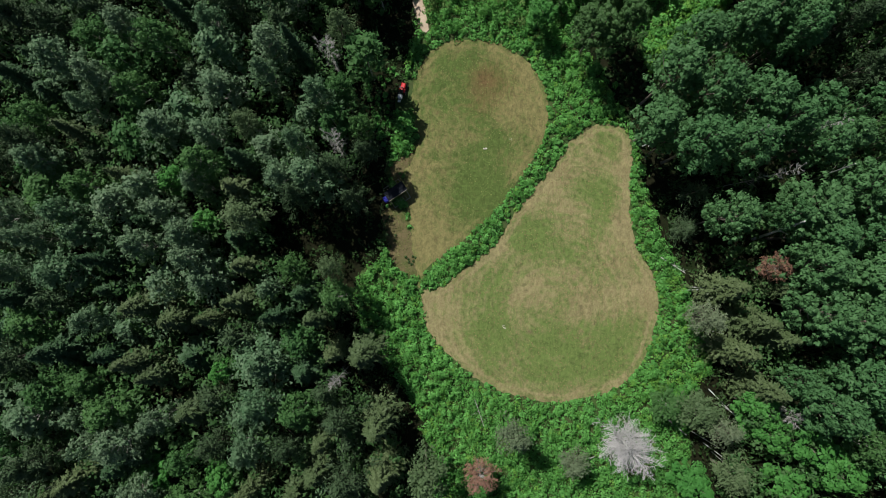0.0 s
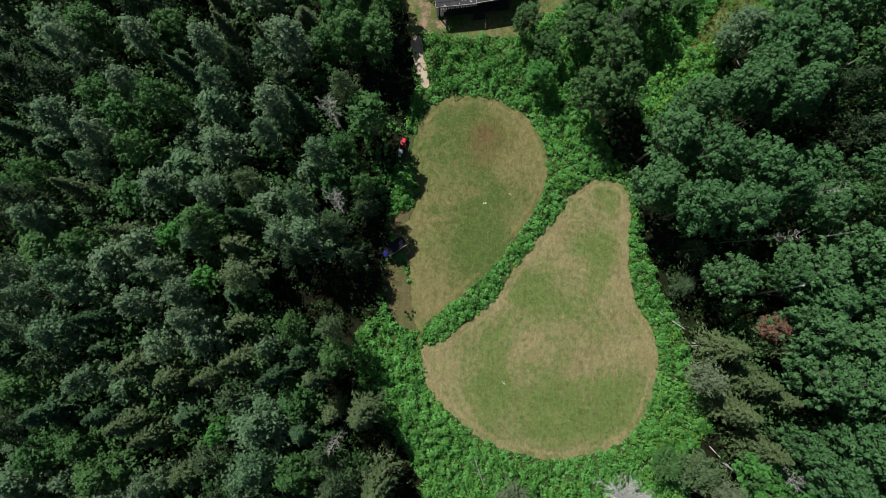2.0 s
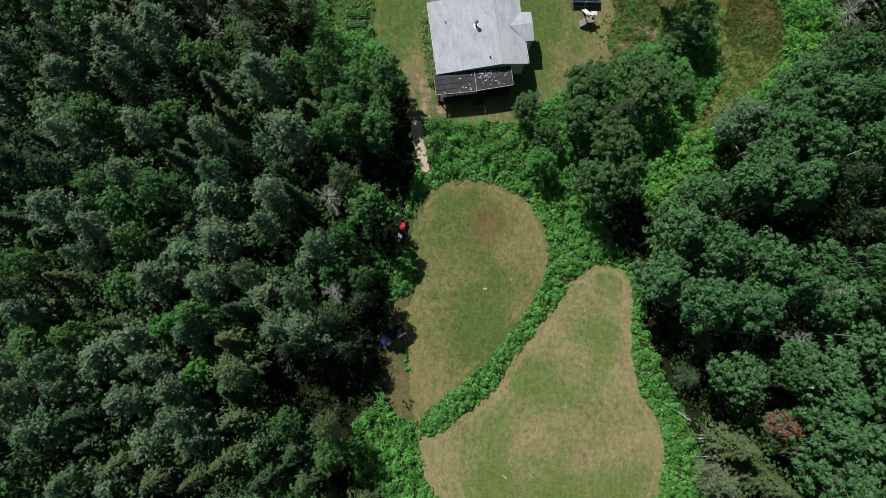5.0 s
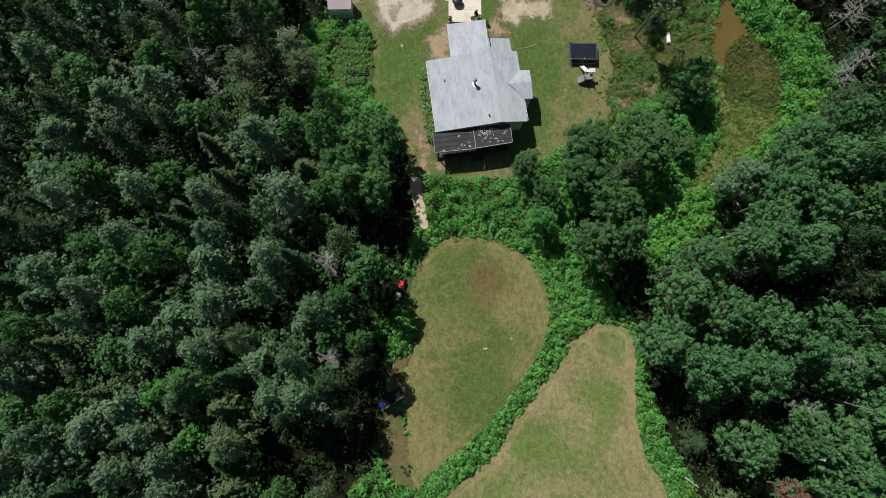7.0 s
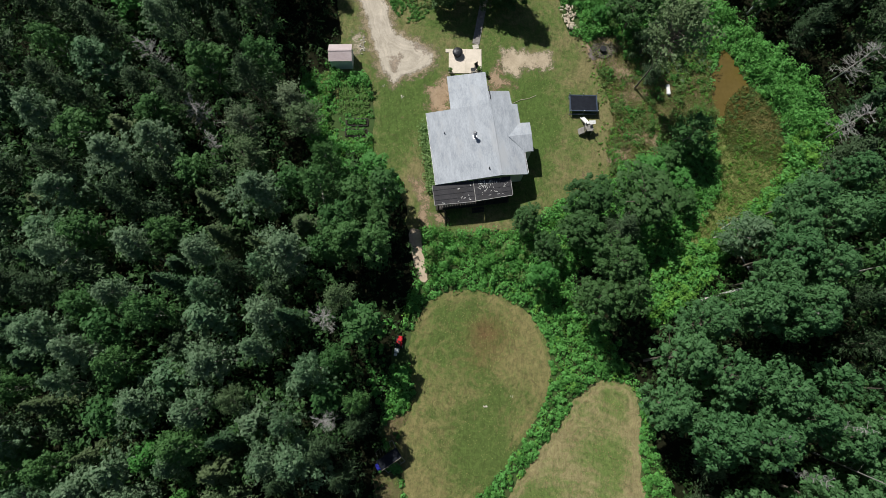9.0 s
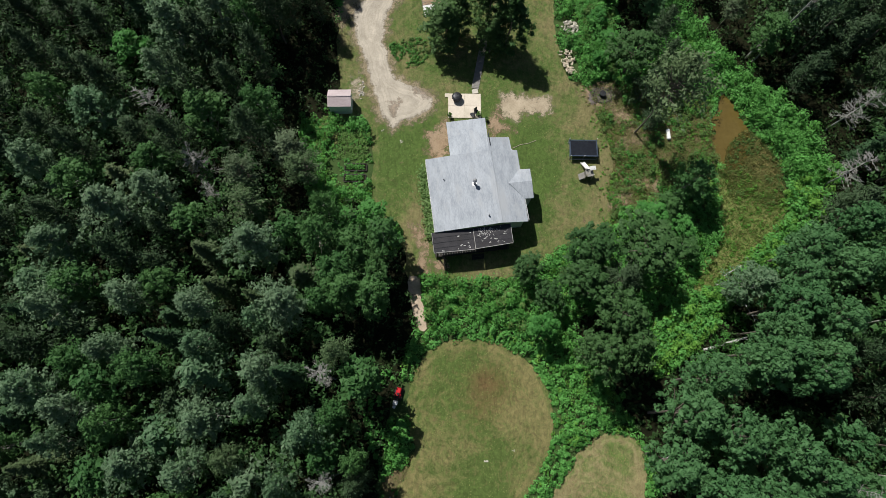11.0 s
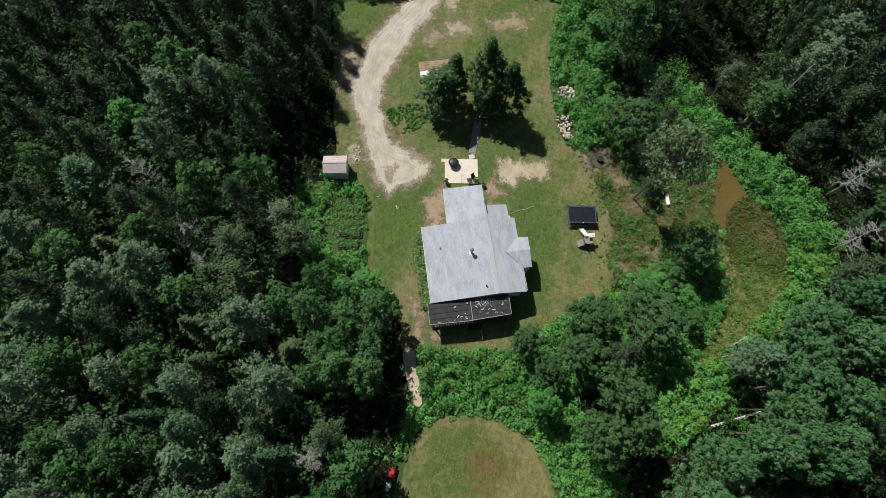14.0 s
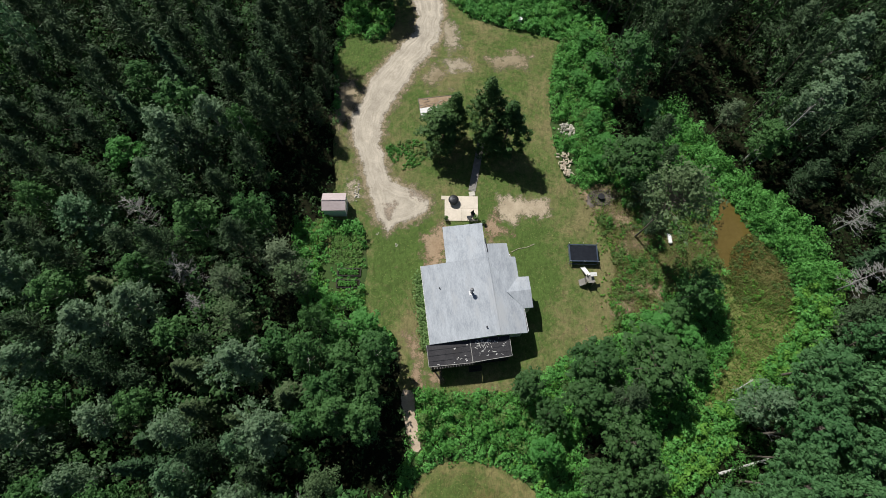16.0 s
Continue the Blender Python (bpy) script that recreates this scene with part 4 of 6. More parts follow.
weeds("undergrowth", SHADE_BAND, L_FERN_SHADE, "low plants under the trees, coloured dark for shade", 43, 60, 0.05, 0.6, 0.12, keep_off=False)
blades("verge_grass", DRY_EDGE, L_STRAW, "dry grass on the bare verge", 44, 40, 0.2, 0.02, 0.9)
blades("verge_grass", DRY_EDGE_TOP, L_STRAW, "dry grass beside the swing", 45, 40, 0.2, 0.02, 0.9)
blades("meadow_grass", MEADOW, L_STRAW, "tall yellowish meadow grass", 13, 45, 0.5)
blades("meadow_grass", MEADOW, L_YELLOW, "tall fresh green meadow grass", 23, 30, 0.5)
blades("reeds", REEDS, L_REED, "brown and green reeds standing in mud", 14, 70, 0.45, 0.03, 0.5)
blades("reeds", REEDS, L_BRUSH, "olive green reeds standing in mud", 24, 24, 0.4, 0.035, 0.5)
weeds("undergrowth", REEDS, L_BRUSH, "dull green water weeds among the reeds", 25, 90, 0.05, 0.5, 0.08, 2.2, keep_off=False, gap=0.5)
blades("rough_grass", BRUSH_EAST, L_YELLOW, "rough green grass between weeds", 59, 25, 0.25, 0.025, 0.9)
blades("rough_grass", BRUSH_EAST, L_STRAW, "rough dry grass between weeds", 15, 90, 0.3, 0.025, 0.8)


def turf(outline, seed, per_metre, mat, label):
    """Short tufts that stand out of the mown grass."""
    rng = np.random.default_rng(seed)
    x, y = scatter(rng, outline, per_metre, False)
    some = bumps(x, y, seed, 4.0) + rng.normal(size=len(x)) * 0.15 > 0.45
    x, y = x[some], y[some]
    k = len(x)
    p = np.stack([x, y, rng.uniform(0.036, 0.046, k)], 1)
    me = pieces("grass_tufts", leaves(rng, p, np.tile((0, 0, 1.0), (k, 1)), 0.06, 0.12, 0.5), mat)
    tagged(new("grass_tufts", me), label, "grass", kind="stuff")


turf(LAWN_UPPER, 52, 8, L_STRAW, "short dry tufts in mown grass")
turf(LAWN_LOWER, 54, 20, L_DRYLEAF, "short brown dry tufts in mown grass")
turf(LAWN_LOWER, 53, 8, L_STRAW, "short straw-coloured tufts in mown grass")
turf(YARD, 56, 5, L_STRAW, "short dry tufts in the yard")
WOOD_FLOOR = [(-52, -34), (54, -34), (58, 20), (84, 100), (-84, 100), (-58, 20)]


def understory():
    """Low leafy growth on the floor of the woods, forest shade put into its colour."""
    rng = np.random.default_rng(30)
    x, y = rng.uniform(-84, 84, 40000), rng.uniform(-34, 100, 40000)
    ok = inside(WOOD_FLOOR, x, y) & ~inside(OPEN_LAND, x, y)
    x, y = x[ok], y[ok]
    i = np.repeat(np.arange(len(x)), 7)
    d = unit(rng.normal(size=(len(i), 3)) + (0, 0, 0.7))
    p = np.stack([x[i], y[i], rng.uniform(0.2, 1.4, len(x))[i]], 1) + d * 0.4
    p[:, 2] = np.maximum(p[:, 2], 0.05)
    me = pieces("forest_undergrowth", leaves(rng, p, d + (0, 0, 0.6), 0.17), L_FERN_SHADE)
    tagged(new("forest_undergrowth", me), "green ferns and saplings on the forest floor, darkened for shade", "undergrowth", kind="stuff")


understory()


def saplings():
    """Young leafy growth under the crowns, where the woods let some light through."""
    rng = np.random.default_rng(31)
    k = 25000
    x, y = rng.uniform(-84, 60, k), rng.uniform(-34, 100, k)
    ok = inside(WOOD_FLOOR, x, y) & ~inside(OPEN_LAND, x, y) & (edge_distance(OPEN_LAND, x, y) > 2.5)
    for gap in DARK_GAPS + BARE_GAPS:
        ok &= ~inside(gap, x, y)
    x, y = x[ok], y[ok]
    h, per = rng.uniform(2.0, 6.5, len(x)), 15
    i = np.repeat(np.arange(len(x)), per)
    d = unit(rng.normal(size=(len(i), 3)) + (0, 0, 0.5))
    p = np.stack([x[i], y[i], h[i]], 1) + d * (0.75, 0.75, 0.9) * rng.uniform(0.4, 1.0, (len(i), 1))
    me = pieces("saplings", leaves(rng, p, d + (0, 0, 0.4), 0.21, 0.3), L_ELM)
    me.attributes.new("tone", "FLOAT", "POINT").data.foreach_set("value", np.repeat(rng.uniform(0, 1, len(x))[i], 3).astype(np.float32))
    tagged(new("saplings", me), "young green leafy saplings between the forest trees", "undergrowth", kind="stuff")


saplings()


# ---- trees ----
def trunk_mesh(rng, h, r0, limbs, mat, lean=0.02):
    bm = bmesh.new()
    a, r = Vector((0, 0, -0.1)), r0
    for i in range(5):
        b = Vector((rng.normal() * lean * h * 0.3, rng.normal() * lean * h * 0.3, h * 0.94 * (i + 1) / 5))
        rod(bm, a, b, r, max(r * 0.72, 0.02), 7)
        a, r = b, max(r * 0.72, 0.02)
    for s, e, w in limbs:
        mid = (Vector(s) + Vector(e)) / 2 + Vector((rng.normal() * 0.12, rng.normal() * 0.12, 0.15))
        rod(bm, s, mid, w, w * 0.7, 5)
        rod(bm, mid, e, w * 0.7, w * 0.25, 4)
    me = bpy.data.meshes.new("trunk")
    bm.to_mesh(me)
    bm.free()
    me.materials.append(mat)
    return me


def broad_crown(rng, h, r, lobes, per_lobe, size, deep=0.34, middle=0.66, pointed=0.0, loose=0.4, lobe=(0.13, 0.27), slim=0.68, plume=0.0):
    """Leaves in many overlapping lobes round the crown, with gaps between them."""
    out, tips = [], []
    swell = [(unit(rng.normal(size=3) * (1, 1, 0.5)), rng.uniform(-0.4, 0.45)) for i in range(6)]
    for i in range(lobes):
        d = unit(rng.normal(size=3) * (1, 1, 0.8) + (0, 0, 0.3))
        k = rng.uniform(0.32, 1.0) * (1 + sum(a * max(0.0, float(d @ s)) ** 3 for s, a in swell))
        taper = 1 - pointed * max(0, d[2])
        c = np.array([d[0] * r * k * taper, d[1] * r * k * taper, h * middle + d[2] * h * deep * (0.88 if d[2] > 0 else 1)])
        lr = r * rng.uniform(*lobe)
        n = unit(rng.normal(size=(per_lobe, 3)) + (0, 0, 0.45))
        p = c + n * (lr * rng.uniform(0.55, 1.08, per_lobe))[:, None] * (1, 1, 0.8 - 0.2 * plume)
        along = None
        if plume:
            out_way = unit(np.array([c[0], c[1], 0.35 * r]))
            p += np.outer(rng.uniform(-1, 1, per_lobe) * lr * plume, out_way)
            if slim < 0.5:
                along = np.tile(out_way, (per_lobe, 1))
        out.append(leaves(rng, p, n + (0, 0, 0.35), size, loose, slim, along))
        tips.append(tuple(c))
    return np.concatenate(out), tips


def needle_crown(rng, h, r, levels, arms, per_arm, size, droop=0.25, base=0.12, fat=0.68):
    """Whorls of drooping arms with flat sprays on them, getting shorter towards the tip."""
    out = []
    for i in range(levels):
        f = i / (levels - 1)
        z = h * (base + (1 - base) * f)
        reach = r * ((1 - f) ** fat + 0.05) * rng.uniform(0.82, 1.12)
        for a in rng.uniform(0, math.tau) + np.arange(arms) * math.tau / arms + rng.normal(size=arms) * 0.22:
            length = reach * rng.uniform(0.7, 1.15)
            s = rng.uniform(0.12, 1.0, per_arm)
            w = np.array([math.cos(a), math.sin(a), 0])
            side = np.array([-w[1], w[0], 0])
            p = np.outer(s * length, w) + np.outer(rng.normal(size=per_arm) * 0.16 * (1.1 - s) * length, side)
            p[:, 2] = z - droop * s * s * length + rng.normal(size=per_arm) * 0.06
            along = w + np.outer(np.sign(rng.normal(size=per_arm)) * 0.7, side)
            out.append(leaves(rng, p, np.tile((0, 0, 1.0), (per_arm, 1)) + w * 0.3, size, 0.4, 0.42, along))
    return np.concatenate(out)


def bare_branches(rng, h, r, count, flat=0.5, thick=0.035, low=0.35, high=0.97):
    """Dry limbs without leaves, forking twice into twigs."""
    out = []
    def bar(s, e, w, tip):
        d = unit((e - s)[None])[0]
        a = unit(np.cross(d, (0.3, 0.2, 0.9))[None])[0]
        b = np.cross(d, a)
        ring = [math.cos(k * 2.094) * a + math.sin(k * 2.094) * b for k in range(3)]
        for k in range(3):
            p, q = ring[k], ring[(k + 1) % 3]
            out.append((s + p * w, s + q * w, e + q * tip))
            out.append((s + p * w, e + q * tip, e + p * tip))
    for i in range(count):
        z = h * rng.uniform(low, high)
        a = rng.uniform(0, math.tau)
        reach = r * rng.uniform(0.55, 1.05) * (1.15 - 0.6 * z / h)
        s = np.array((0, 0, z))
        e = s + np.array((math.cos(a) * reach, math.sin(a) * reach, reach * rng.uniform(-0.1, flat)))
        bar(s, e, thick, thick * 0.3)
        for j in range(6):
            q = s + (e - s) * rng.uniform(0.25, 0.97)
            b = a + rng.choice((-1, 1)) * rng.uniform(0.3, 0.9)
            t = q + np.array((math.cos(b), math.sin(b), rng.uniform(-0.1, 0.6))) * reach * rng.uniform(0.18, 0.4)
            bar(q, t, thick * 0.6, thick * 0.25)
            for k in range(2):
                u = q + (t - q) * rng.uniform(0.3, 0.9)
                c = b + rng.choice((-1, 1)) * rng.uniform(0.3, 0.9)
                bar(u, u + np.array((math.cos(c), math.sin(c), rng.uniform(-0.1, 0.5))) * reach * 0.14, thick * 0.45, thick * 0.2)
    return np.array(out)


KINDS = {
    # crown, leaves, bark, the word for it, label, made height and radius
    "aspen": ("broad", L_ASPEN, M_BIRCH, "deciduous tree with pale grey-green leaves, tall and slender"),
    "birch": ("broad", L_BIRCH, M_BIRCH, "deciduous tree with fresh mid-green leaves"),
    "alder": ("broad", L_ALDER, M_BARK, "young bright green leafy tree"),
    "maple": ("broad", L_MAPLE, M_BARK, "broad-crowned tree with dense deep green leaves"),
    "elm": ("broad", L_ELM, M_BARK, "rounded tree with dense dark olive-green leaves"),
    "willow": ("broad", L_WILLOW, M_BARK, "tree with thin pale silvery-green foliage"),
    "thin": ("thin", L_WILLOW, M_BARK, "half-dead tree with grey twigs and few leaves"),
    "spruce": ("needle", L_SPRUCE, M_BARK, "dark green spruce with drooping branches"),
    "pine": ("broad", L_PINE, M_BARK, "dark blue-green pine with soft tufted branches"),
    "fir": ("needle", L_FIR, M_BARK, "olive-green fir with flat sprays"),
    "cedar": ("cedar", L_CEDAR, M_BARK, "dense dark green conical yard conifer"),
    "grey": ("thin", L_GREY, M_BARK, "dying tree with thin pale grey-brown foliage"),
    "snag": ("bare", None, M_DEADWOOD, "dead grey leafless tree with dry twigs"),
    "white_snag": ("white", None, M_PALEWOOD, "large dead tree with bleached white twigs"),
    "browned": ("brown", L_BROWN, M_DEADWOOD, "dying tree with rusty brown foliage"),
}
MODELS = {}
MADE_H, MADE_R = 12.0, 2.4


def tree_model(kind, number, light):
    """The trunk and crown meshes of one kind of tree, made once."""
    key = (kind, number, light)
    if key in MODELS:
        return MODELS[key]
    style, leaf, bark, _ = KINDS[kind]
    rng = np.random.default_rng(sum(map(ord, kind)) * 7 + number * 31 + light)
    h, r, cut = MADE_H, MADE_R, 0.46 if light else 1.0
    limbs, crown = [], None
    if style == "broad":
        many, per, size = {"aspen": (185, 21, 0.150), "birch": (135, 24, 0.160), "alder": (80, 32, 0.18), "maple": (220, 22, 0.138), "elm": (190, 24, 0.145), "willow": (120, 30, 0.125), "pine": (125, 28, 0.195)}[kind]
        v, tips = broad_crown(rng, h, r, int(many * (0.7 if light else 1)), int(per * cut), size * (1.4 if light else 1), {"maple": 0.30, "elm": 0.33, "pine": 0.45, "aspen": 0.42}.get(kind, 0.37), 0.55 if kind == "pine" else 0.64, {"aspen": 0.5, "willow": 0.4, "pine": 0.72, "birch": 0.25}.get(kind, 0.1), slim=0.32 if kind == "pine" else 0.68, plume={"pine": 1.5, "aspen": 1.0, "birch": 0.7, "willow": 0.9}.get(kind, 0.0), loose=0.24, lobe={"maple": (0.08, 0.18), "elm": (0.09, 0.2), "aspen": (0.10, 0.22), "birch": (0.10, 0.23)}.get(kind, (0.13, 0.27)))
        limbs = [((0, 0, max(0.25 * h, t[2] - 0.16 * h)), t, 0.05) for t in tips[::9]]
        crown = pieces("crown", v, leaf)
        tone = np.repeat(rng.uniform(0, 0.5, len(tips)), len(v) // len(tips) * 3)
        crown.attributes.new("tone", "FLOAT", "POINT").data.foreach_set("value", tone.astype(np.float32))
    elif style == "thin":
        v, tips = broad_crown(rng, h, r, 100, 28, 0.125, 0.28, 0.70, 0.3, plume=1.2)
        limbs = [((0, 0, max(0.2 * h, t[2] - 0.12 * h)), t, 0.05) for t in tips]
        crown = pieces("crown", v, leaf)
    elif style == "needle":
        if kind == "spruce":
            v = needle_crown(rng, h, r, 24 if not light else 17, 9, 18 if not light else 13, 0.21 if not light else 0.27, 0.22)
        else:
            v = needle_crown(rng, h, r, 21 if not light else 16, 9, 19 if not light else 13, 0.19 if not light else 0.25, 0.12, 0.15, 0.72)
        crown = pieces("crown", v, leaf)
    elif style == "cedar":
        v, tips = broad_crown(rng, h, r, 150, 50, 0.13, 0.46, 0.48, 0.78, 0.5, lobe=(0.10, 0.22), plume=0.6)
        crown = pieces("crown", v, leaf)
    elif style == "brown":
        v, tips = broad_crown(rng, h, r, 120, 30, 0.11, 0.26, 0.7, lobe=(0.12, 0.24), plume=0.6)
        limbs = [((0, 0, max(0.2 * h, t[2] - 0.12 * h)), t, 0.05) for t in tips[::2]]
        crown = pieces("crown", v, leaf)
    elif style in ("bare", "white"):
        crown = pieces("crown", bare_branches(rng, h, r, 40 if style == "bare" else 210, 0.35 if style == "bare" else 2.6, 0.035 if style == "bare" else 0.026, *((0.35, 0.97) if style == "bare" else (0.15, 0.78))), bark)
    MODELS[key] = (trunk_mesh(rng, h * (0.97 if style != "broad" else 0.8), 0.09 if style == "thin" else 0.16, limbs, bark), crown)
    return MODELS[key]


def plant(kind, rows, light=False, group="trees of the wood"):
    """Trees of one kind; each row is x, y, height and crown radius."""
    rng = random.Random(len(rows) + len(kind))
    for x, y, h, r in rows:
        number = rng.randrange(4 if kind in ("aspen", "pine", "maple", "birch", "elm") else 3 if kind == "fir" else 2)
        trunk, crown = tree_model(kind, number, light)
        label = KINDS[kind][3]
        if h < 6.5 and kind not in ("snag", "white_snag"):
            label = "small " + label
        m = pose(x, y, -0.05, rng.uniform(-3, 3), rng.uniform(-3, 3), rng.uniform(0, 360)) @ Matrix.Diagonal((r / MADE_R, r / MADE_R * rng.uniform(0.9, 1.1), h / MADE_H, 1))
        ob = new("tree" if kind not in ("snag", "white_snag") else "dead_tree")
        ob.matrix_basis = m
        tagged(ob, label, "tree", group)
        for name, me in (("trunk", trunk), ("crown", crown)):
            c = new(name, me)
            c.parent = ob
        PLANTED.append((x, y, r))


PLANTED = []
plant("pine", [
    # this row is added to throw ragged shadows onto the driveway verge
    (-20.4, 76.8, 12.0, 2.0), (-20.2, 71.2, 12.5, 2.1), (-20.6, 82.0, 12.0, 2.0), (-20.4, 66.4, 11.0, 1.8),
    (-25.5, 66.9, 12.1, 2.8), (-48.9, 62.2, 11.0, 2.5), (-38.2, 54.0, 11.3, 2.4), (-34.0, 47.5, 10.0, 2.2),
    (-43.0, 25.6, 10.6, 2.6), (-38.9, 25.4, 10.7, 2.3), (-20.5, 27.8, 10.8, 1.8), (-40.1, 13.0, 12.4, 2.0), (-43.6, 10.4, 10.8, 1.9),
    (-40.3, -7.8, 12.6, 2.0), (-8.9, -12.9, 10.6, 2.0), (-20.6, -15.8, 10.5, 1.7), (-38.3, -18.5, 11.9, 2.6), (-7.8, -18.4, 12.1, 2.2),
    # the last four here are added to shade the gap near the swing
    (-13.7, -16.6, 10.9, 1.7), (-42.1, -22.2, 10.4, 2.6), (-10.1, 11.8, 11.0, 1.7), (-8.5, 9.0, 8.5, 1.4), (-7.9, 14.1, 9.0, 1.5), (-14.3, 8.7, 11.0, 1.6),
    (40.0, 28.3, 13.0, 1.9), (42.6, 24.0, 13.0, 1.9), (18.4, 34.8, 8.0, 2.3), (41.9, 80.2, 12.0, 2.9),
    (50.1, 70.4, 12.0, 2.8), (46.4, 65.4, 10.0, 2.6), (49.5, 61.8, 10.0, 2.5)])
plant("pine", [
    (26.6, 7.4, 4.5, 1.4), (42.4, 61.3, 8.0, 2.3), (44.3, 44.3, 9.0, 2.6), (23.2, 59.0, 7.0, 1.6), (23.9, 55.2, 4.0, 1.2), (24.6, 65.9, 9.0, 1.8),
    (25.4, 62.2, 8.0, 1.4), (-22.4, 72.7, 13.0, 2.4), (-22.2, 67.8, 13.0, 2.4), (-22.0, 79.6, 13.0, 2.4), (-52.5, 76.2, 12.4, 2.7), (-46.3, 71.4, 12.3, 2.8),
    (-49.6, 68.3, 11.5, 2.4), (-41.4, 69.1, 10.9, 2.4), (-41.8, 77.9, 10.8, 2.7), (-36.2, 78.2, 10.9, 2.7), (-32.5, 73.2, 12.4, 2.4),
    (-28.7, 76.1, 10.7, 2.7), (-24.2, 78.4, 10.5, 2.7), (-21.6, 64.8, 12.4, 2.6), (-45.1, 63.4, 10.6, 2.6)])
plant("pine", [
    (-40.3, 60.5, 10.8, 2.3), (-28.3, 59.3, 11.9, 2.8), (-22.5, 58.3, 11.8, 2.3), (-45.9, 56.0, 12.2, 2.5), (-24.6, 55.1, 10.5, 2.0),
    (-21.6, 48.0, 12.4, 2.1), (-29.0, 47.6, 12.6, 2.1), (-43.8, 47.8, 10.7, 2.4), (-39.2, 45.9, 11.8, 2.1), (-40.2, 38.3, 11.6, 2.3), (-31.9, 34.8, 12.4, 2.2)])
plant("aspen", [
    (-31.2, 25.4, 10.8, 2.0), (-23.2, 26.4, 10.4, 2.0), (-17.5, 23.5, 11.1, 2.3),
    (-37.1, 20.6, 11.9, 2.5), (-33.8, 19.4, 11.7, 2.0), (-22.2, 19.5, 10.6, 2.5), (-17.6, 20.3, 11.3, 1.7),
    (-12.1, 19.3, 11.8, 1.8), (-34.9, 16.3, 11.4, 1.5), (-28.0, 15.1, 10.3, 2.3), (-22.7, 15.0, 10.9, 2.0), (-13.6, 14.4, 12.0, 1.3),
    (-38.7, 11.2, 11.2, 2.0), (-15.8, 10.6, 10.8, 1.8), (-12.1, 10.7, 11.2, 2.3), 
    (-24.2, 9.8, 10.0, 1.5), (-31.6, 7.0, 10.0, 2.6), (-27.4, 6.8, 10.5, 1.8), (-36.7, 6.4, 11.1, 2.0)])
plant("aspen", [
    (-24.9, 4.1, 10.9, 2.0), (-38.7, 3.6, 12.1, 1.7), (-34.7, 4.1, 10.3, 1.8), (-42.1, 5.7, 11.3, 1.9), (-41.1, 0.8, 10.5, 2.0),
    (-36.5, 0.9, 10.7, 2.6), (-28.4, 3.5, 11.1, 1.9), (-23.9, 2.2, 11.9, 1.7), (-22.1, 0.2, 10.1, 2.1), (-33.3, -4.5, 10.3, 1.8),
    (-16.3, -8.2, 10.5, 3.0), (-39.3, -13.9, 9.9, 2.6), (-26.3, -13.6, 10.3, 1.6), (-16.2, -12.0, 11.6, 2.0), (-29.9, -15.9, 10.8, 2.3),
    (-17.4, -16.0, 10.4, 1.8), (-28.5, -21.4, 10.8, 2.2), (42.1, 69.5, 11.0, 3.2), (46.5, 73.9, 11.0, 2.9), (47.9, 79.4, 12.0, 2.9),
    (31.6, 34.2, 9.0, 2.4), (-26.8, 63.2, 11.6, 2.3)])
plant("aspen", [
    (-31.6, 59.8, 11.9, 2.7), (-32.4, 56.1, 10.5, 1.9), (-38.3, 50.5, 10.1, 2.7), (-42.4, 43.1, 11.2, 2.3), (-33.7, 39.4, 11.9, 2.5), (-30.9, 41.0, 10.4, 2.5), (-38.6, 35.6, 10.3, 2.3),
    (-19.2, 35.9, 11.4, 2.5), (-31.2, 29.9, 10.0, 2.2), (-24.1, 29.7, 11.2, 2.1), (-15.9, 29.6, 11.8, 2.5), (-37.3, 29.0, 11.6, 2.1)])
plant("spruce", [
    (-25.8, 26.3, 12.1, 1.9), (-43.1, 20.2, 10.8, 2.0), (-14.5, 23.2, 12.3, 1.7), (-19.5, 11.9, 11.5, 1.8), (-32.6, 1.5, 11.1, 2.0),
    (-40.6, -2.6, 10.9, 2.6), (-14.7, -3.2, 12.0, 1.7), (-36.5, -7.6, 11.3, 2.6)])
plant("fir", [
    (-36.5, 14.1, 10.5, 2.0), (-31.8, 10.4, 10.1, 1.6), (-18.8, 1.6, 9.6, 2.0), (-29.2, -2.5, 10.4, 2.7),
    (-26.0, -3.8, 9.5, 2.3), (-22.2, -3.9, 10.9, 1.6), (-19.1, -2.3, 11.3, 2.1), (-11.4, -3.2, 11.5, 1.9), (-29.1, -8.3, 11.4, 2.2),
    (-27.3, -9.8, 10.8, 2.0), (-10.1, -6.6, 9.9, 1.6), (-6.9, -7.0, 10.4, 2.3), (-23.8, -13.3, 9.5, 2.6), (-5.1, -13.4, 11.5, 2.8),
    (-34.1, -20.0, 9.8, 2.7), (-17.3, -20.5, 11.5, 1.8), (-11.0, -18.4, 9.7, 2.6), (-4.2, -18.3, 10.3, 2.5), (34.8, 1.2, 9.0, 1.6),
    (29.8, 0.6, 10.0, 2.5), (32.1, -2.2, 10.0, 2.3), (34.5, -3.9, 10.0, 2.3), (30.7, -5.3, 10.0, 2.4)])
plant("pine", [
    # this row is added so its shadows darken the north-east gap
    (30.6, 81.6, 14.0, 2.2), (34.6, 84.6, 15.0, 2.4), (28.8, 78.4, 12.5, 1.8), (32.4, 88.0, 15.0, 2.4),
    (-17.4, 75.6, 9.0, 1.6), (-18.0, 79.6, 10.5, 1.8), (-16.6, 72.2, 7.0, 1.3), (-17.2, 67.8, 8.0, 1.5)])
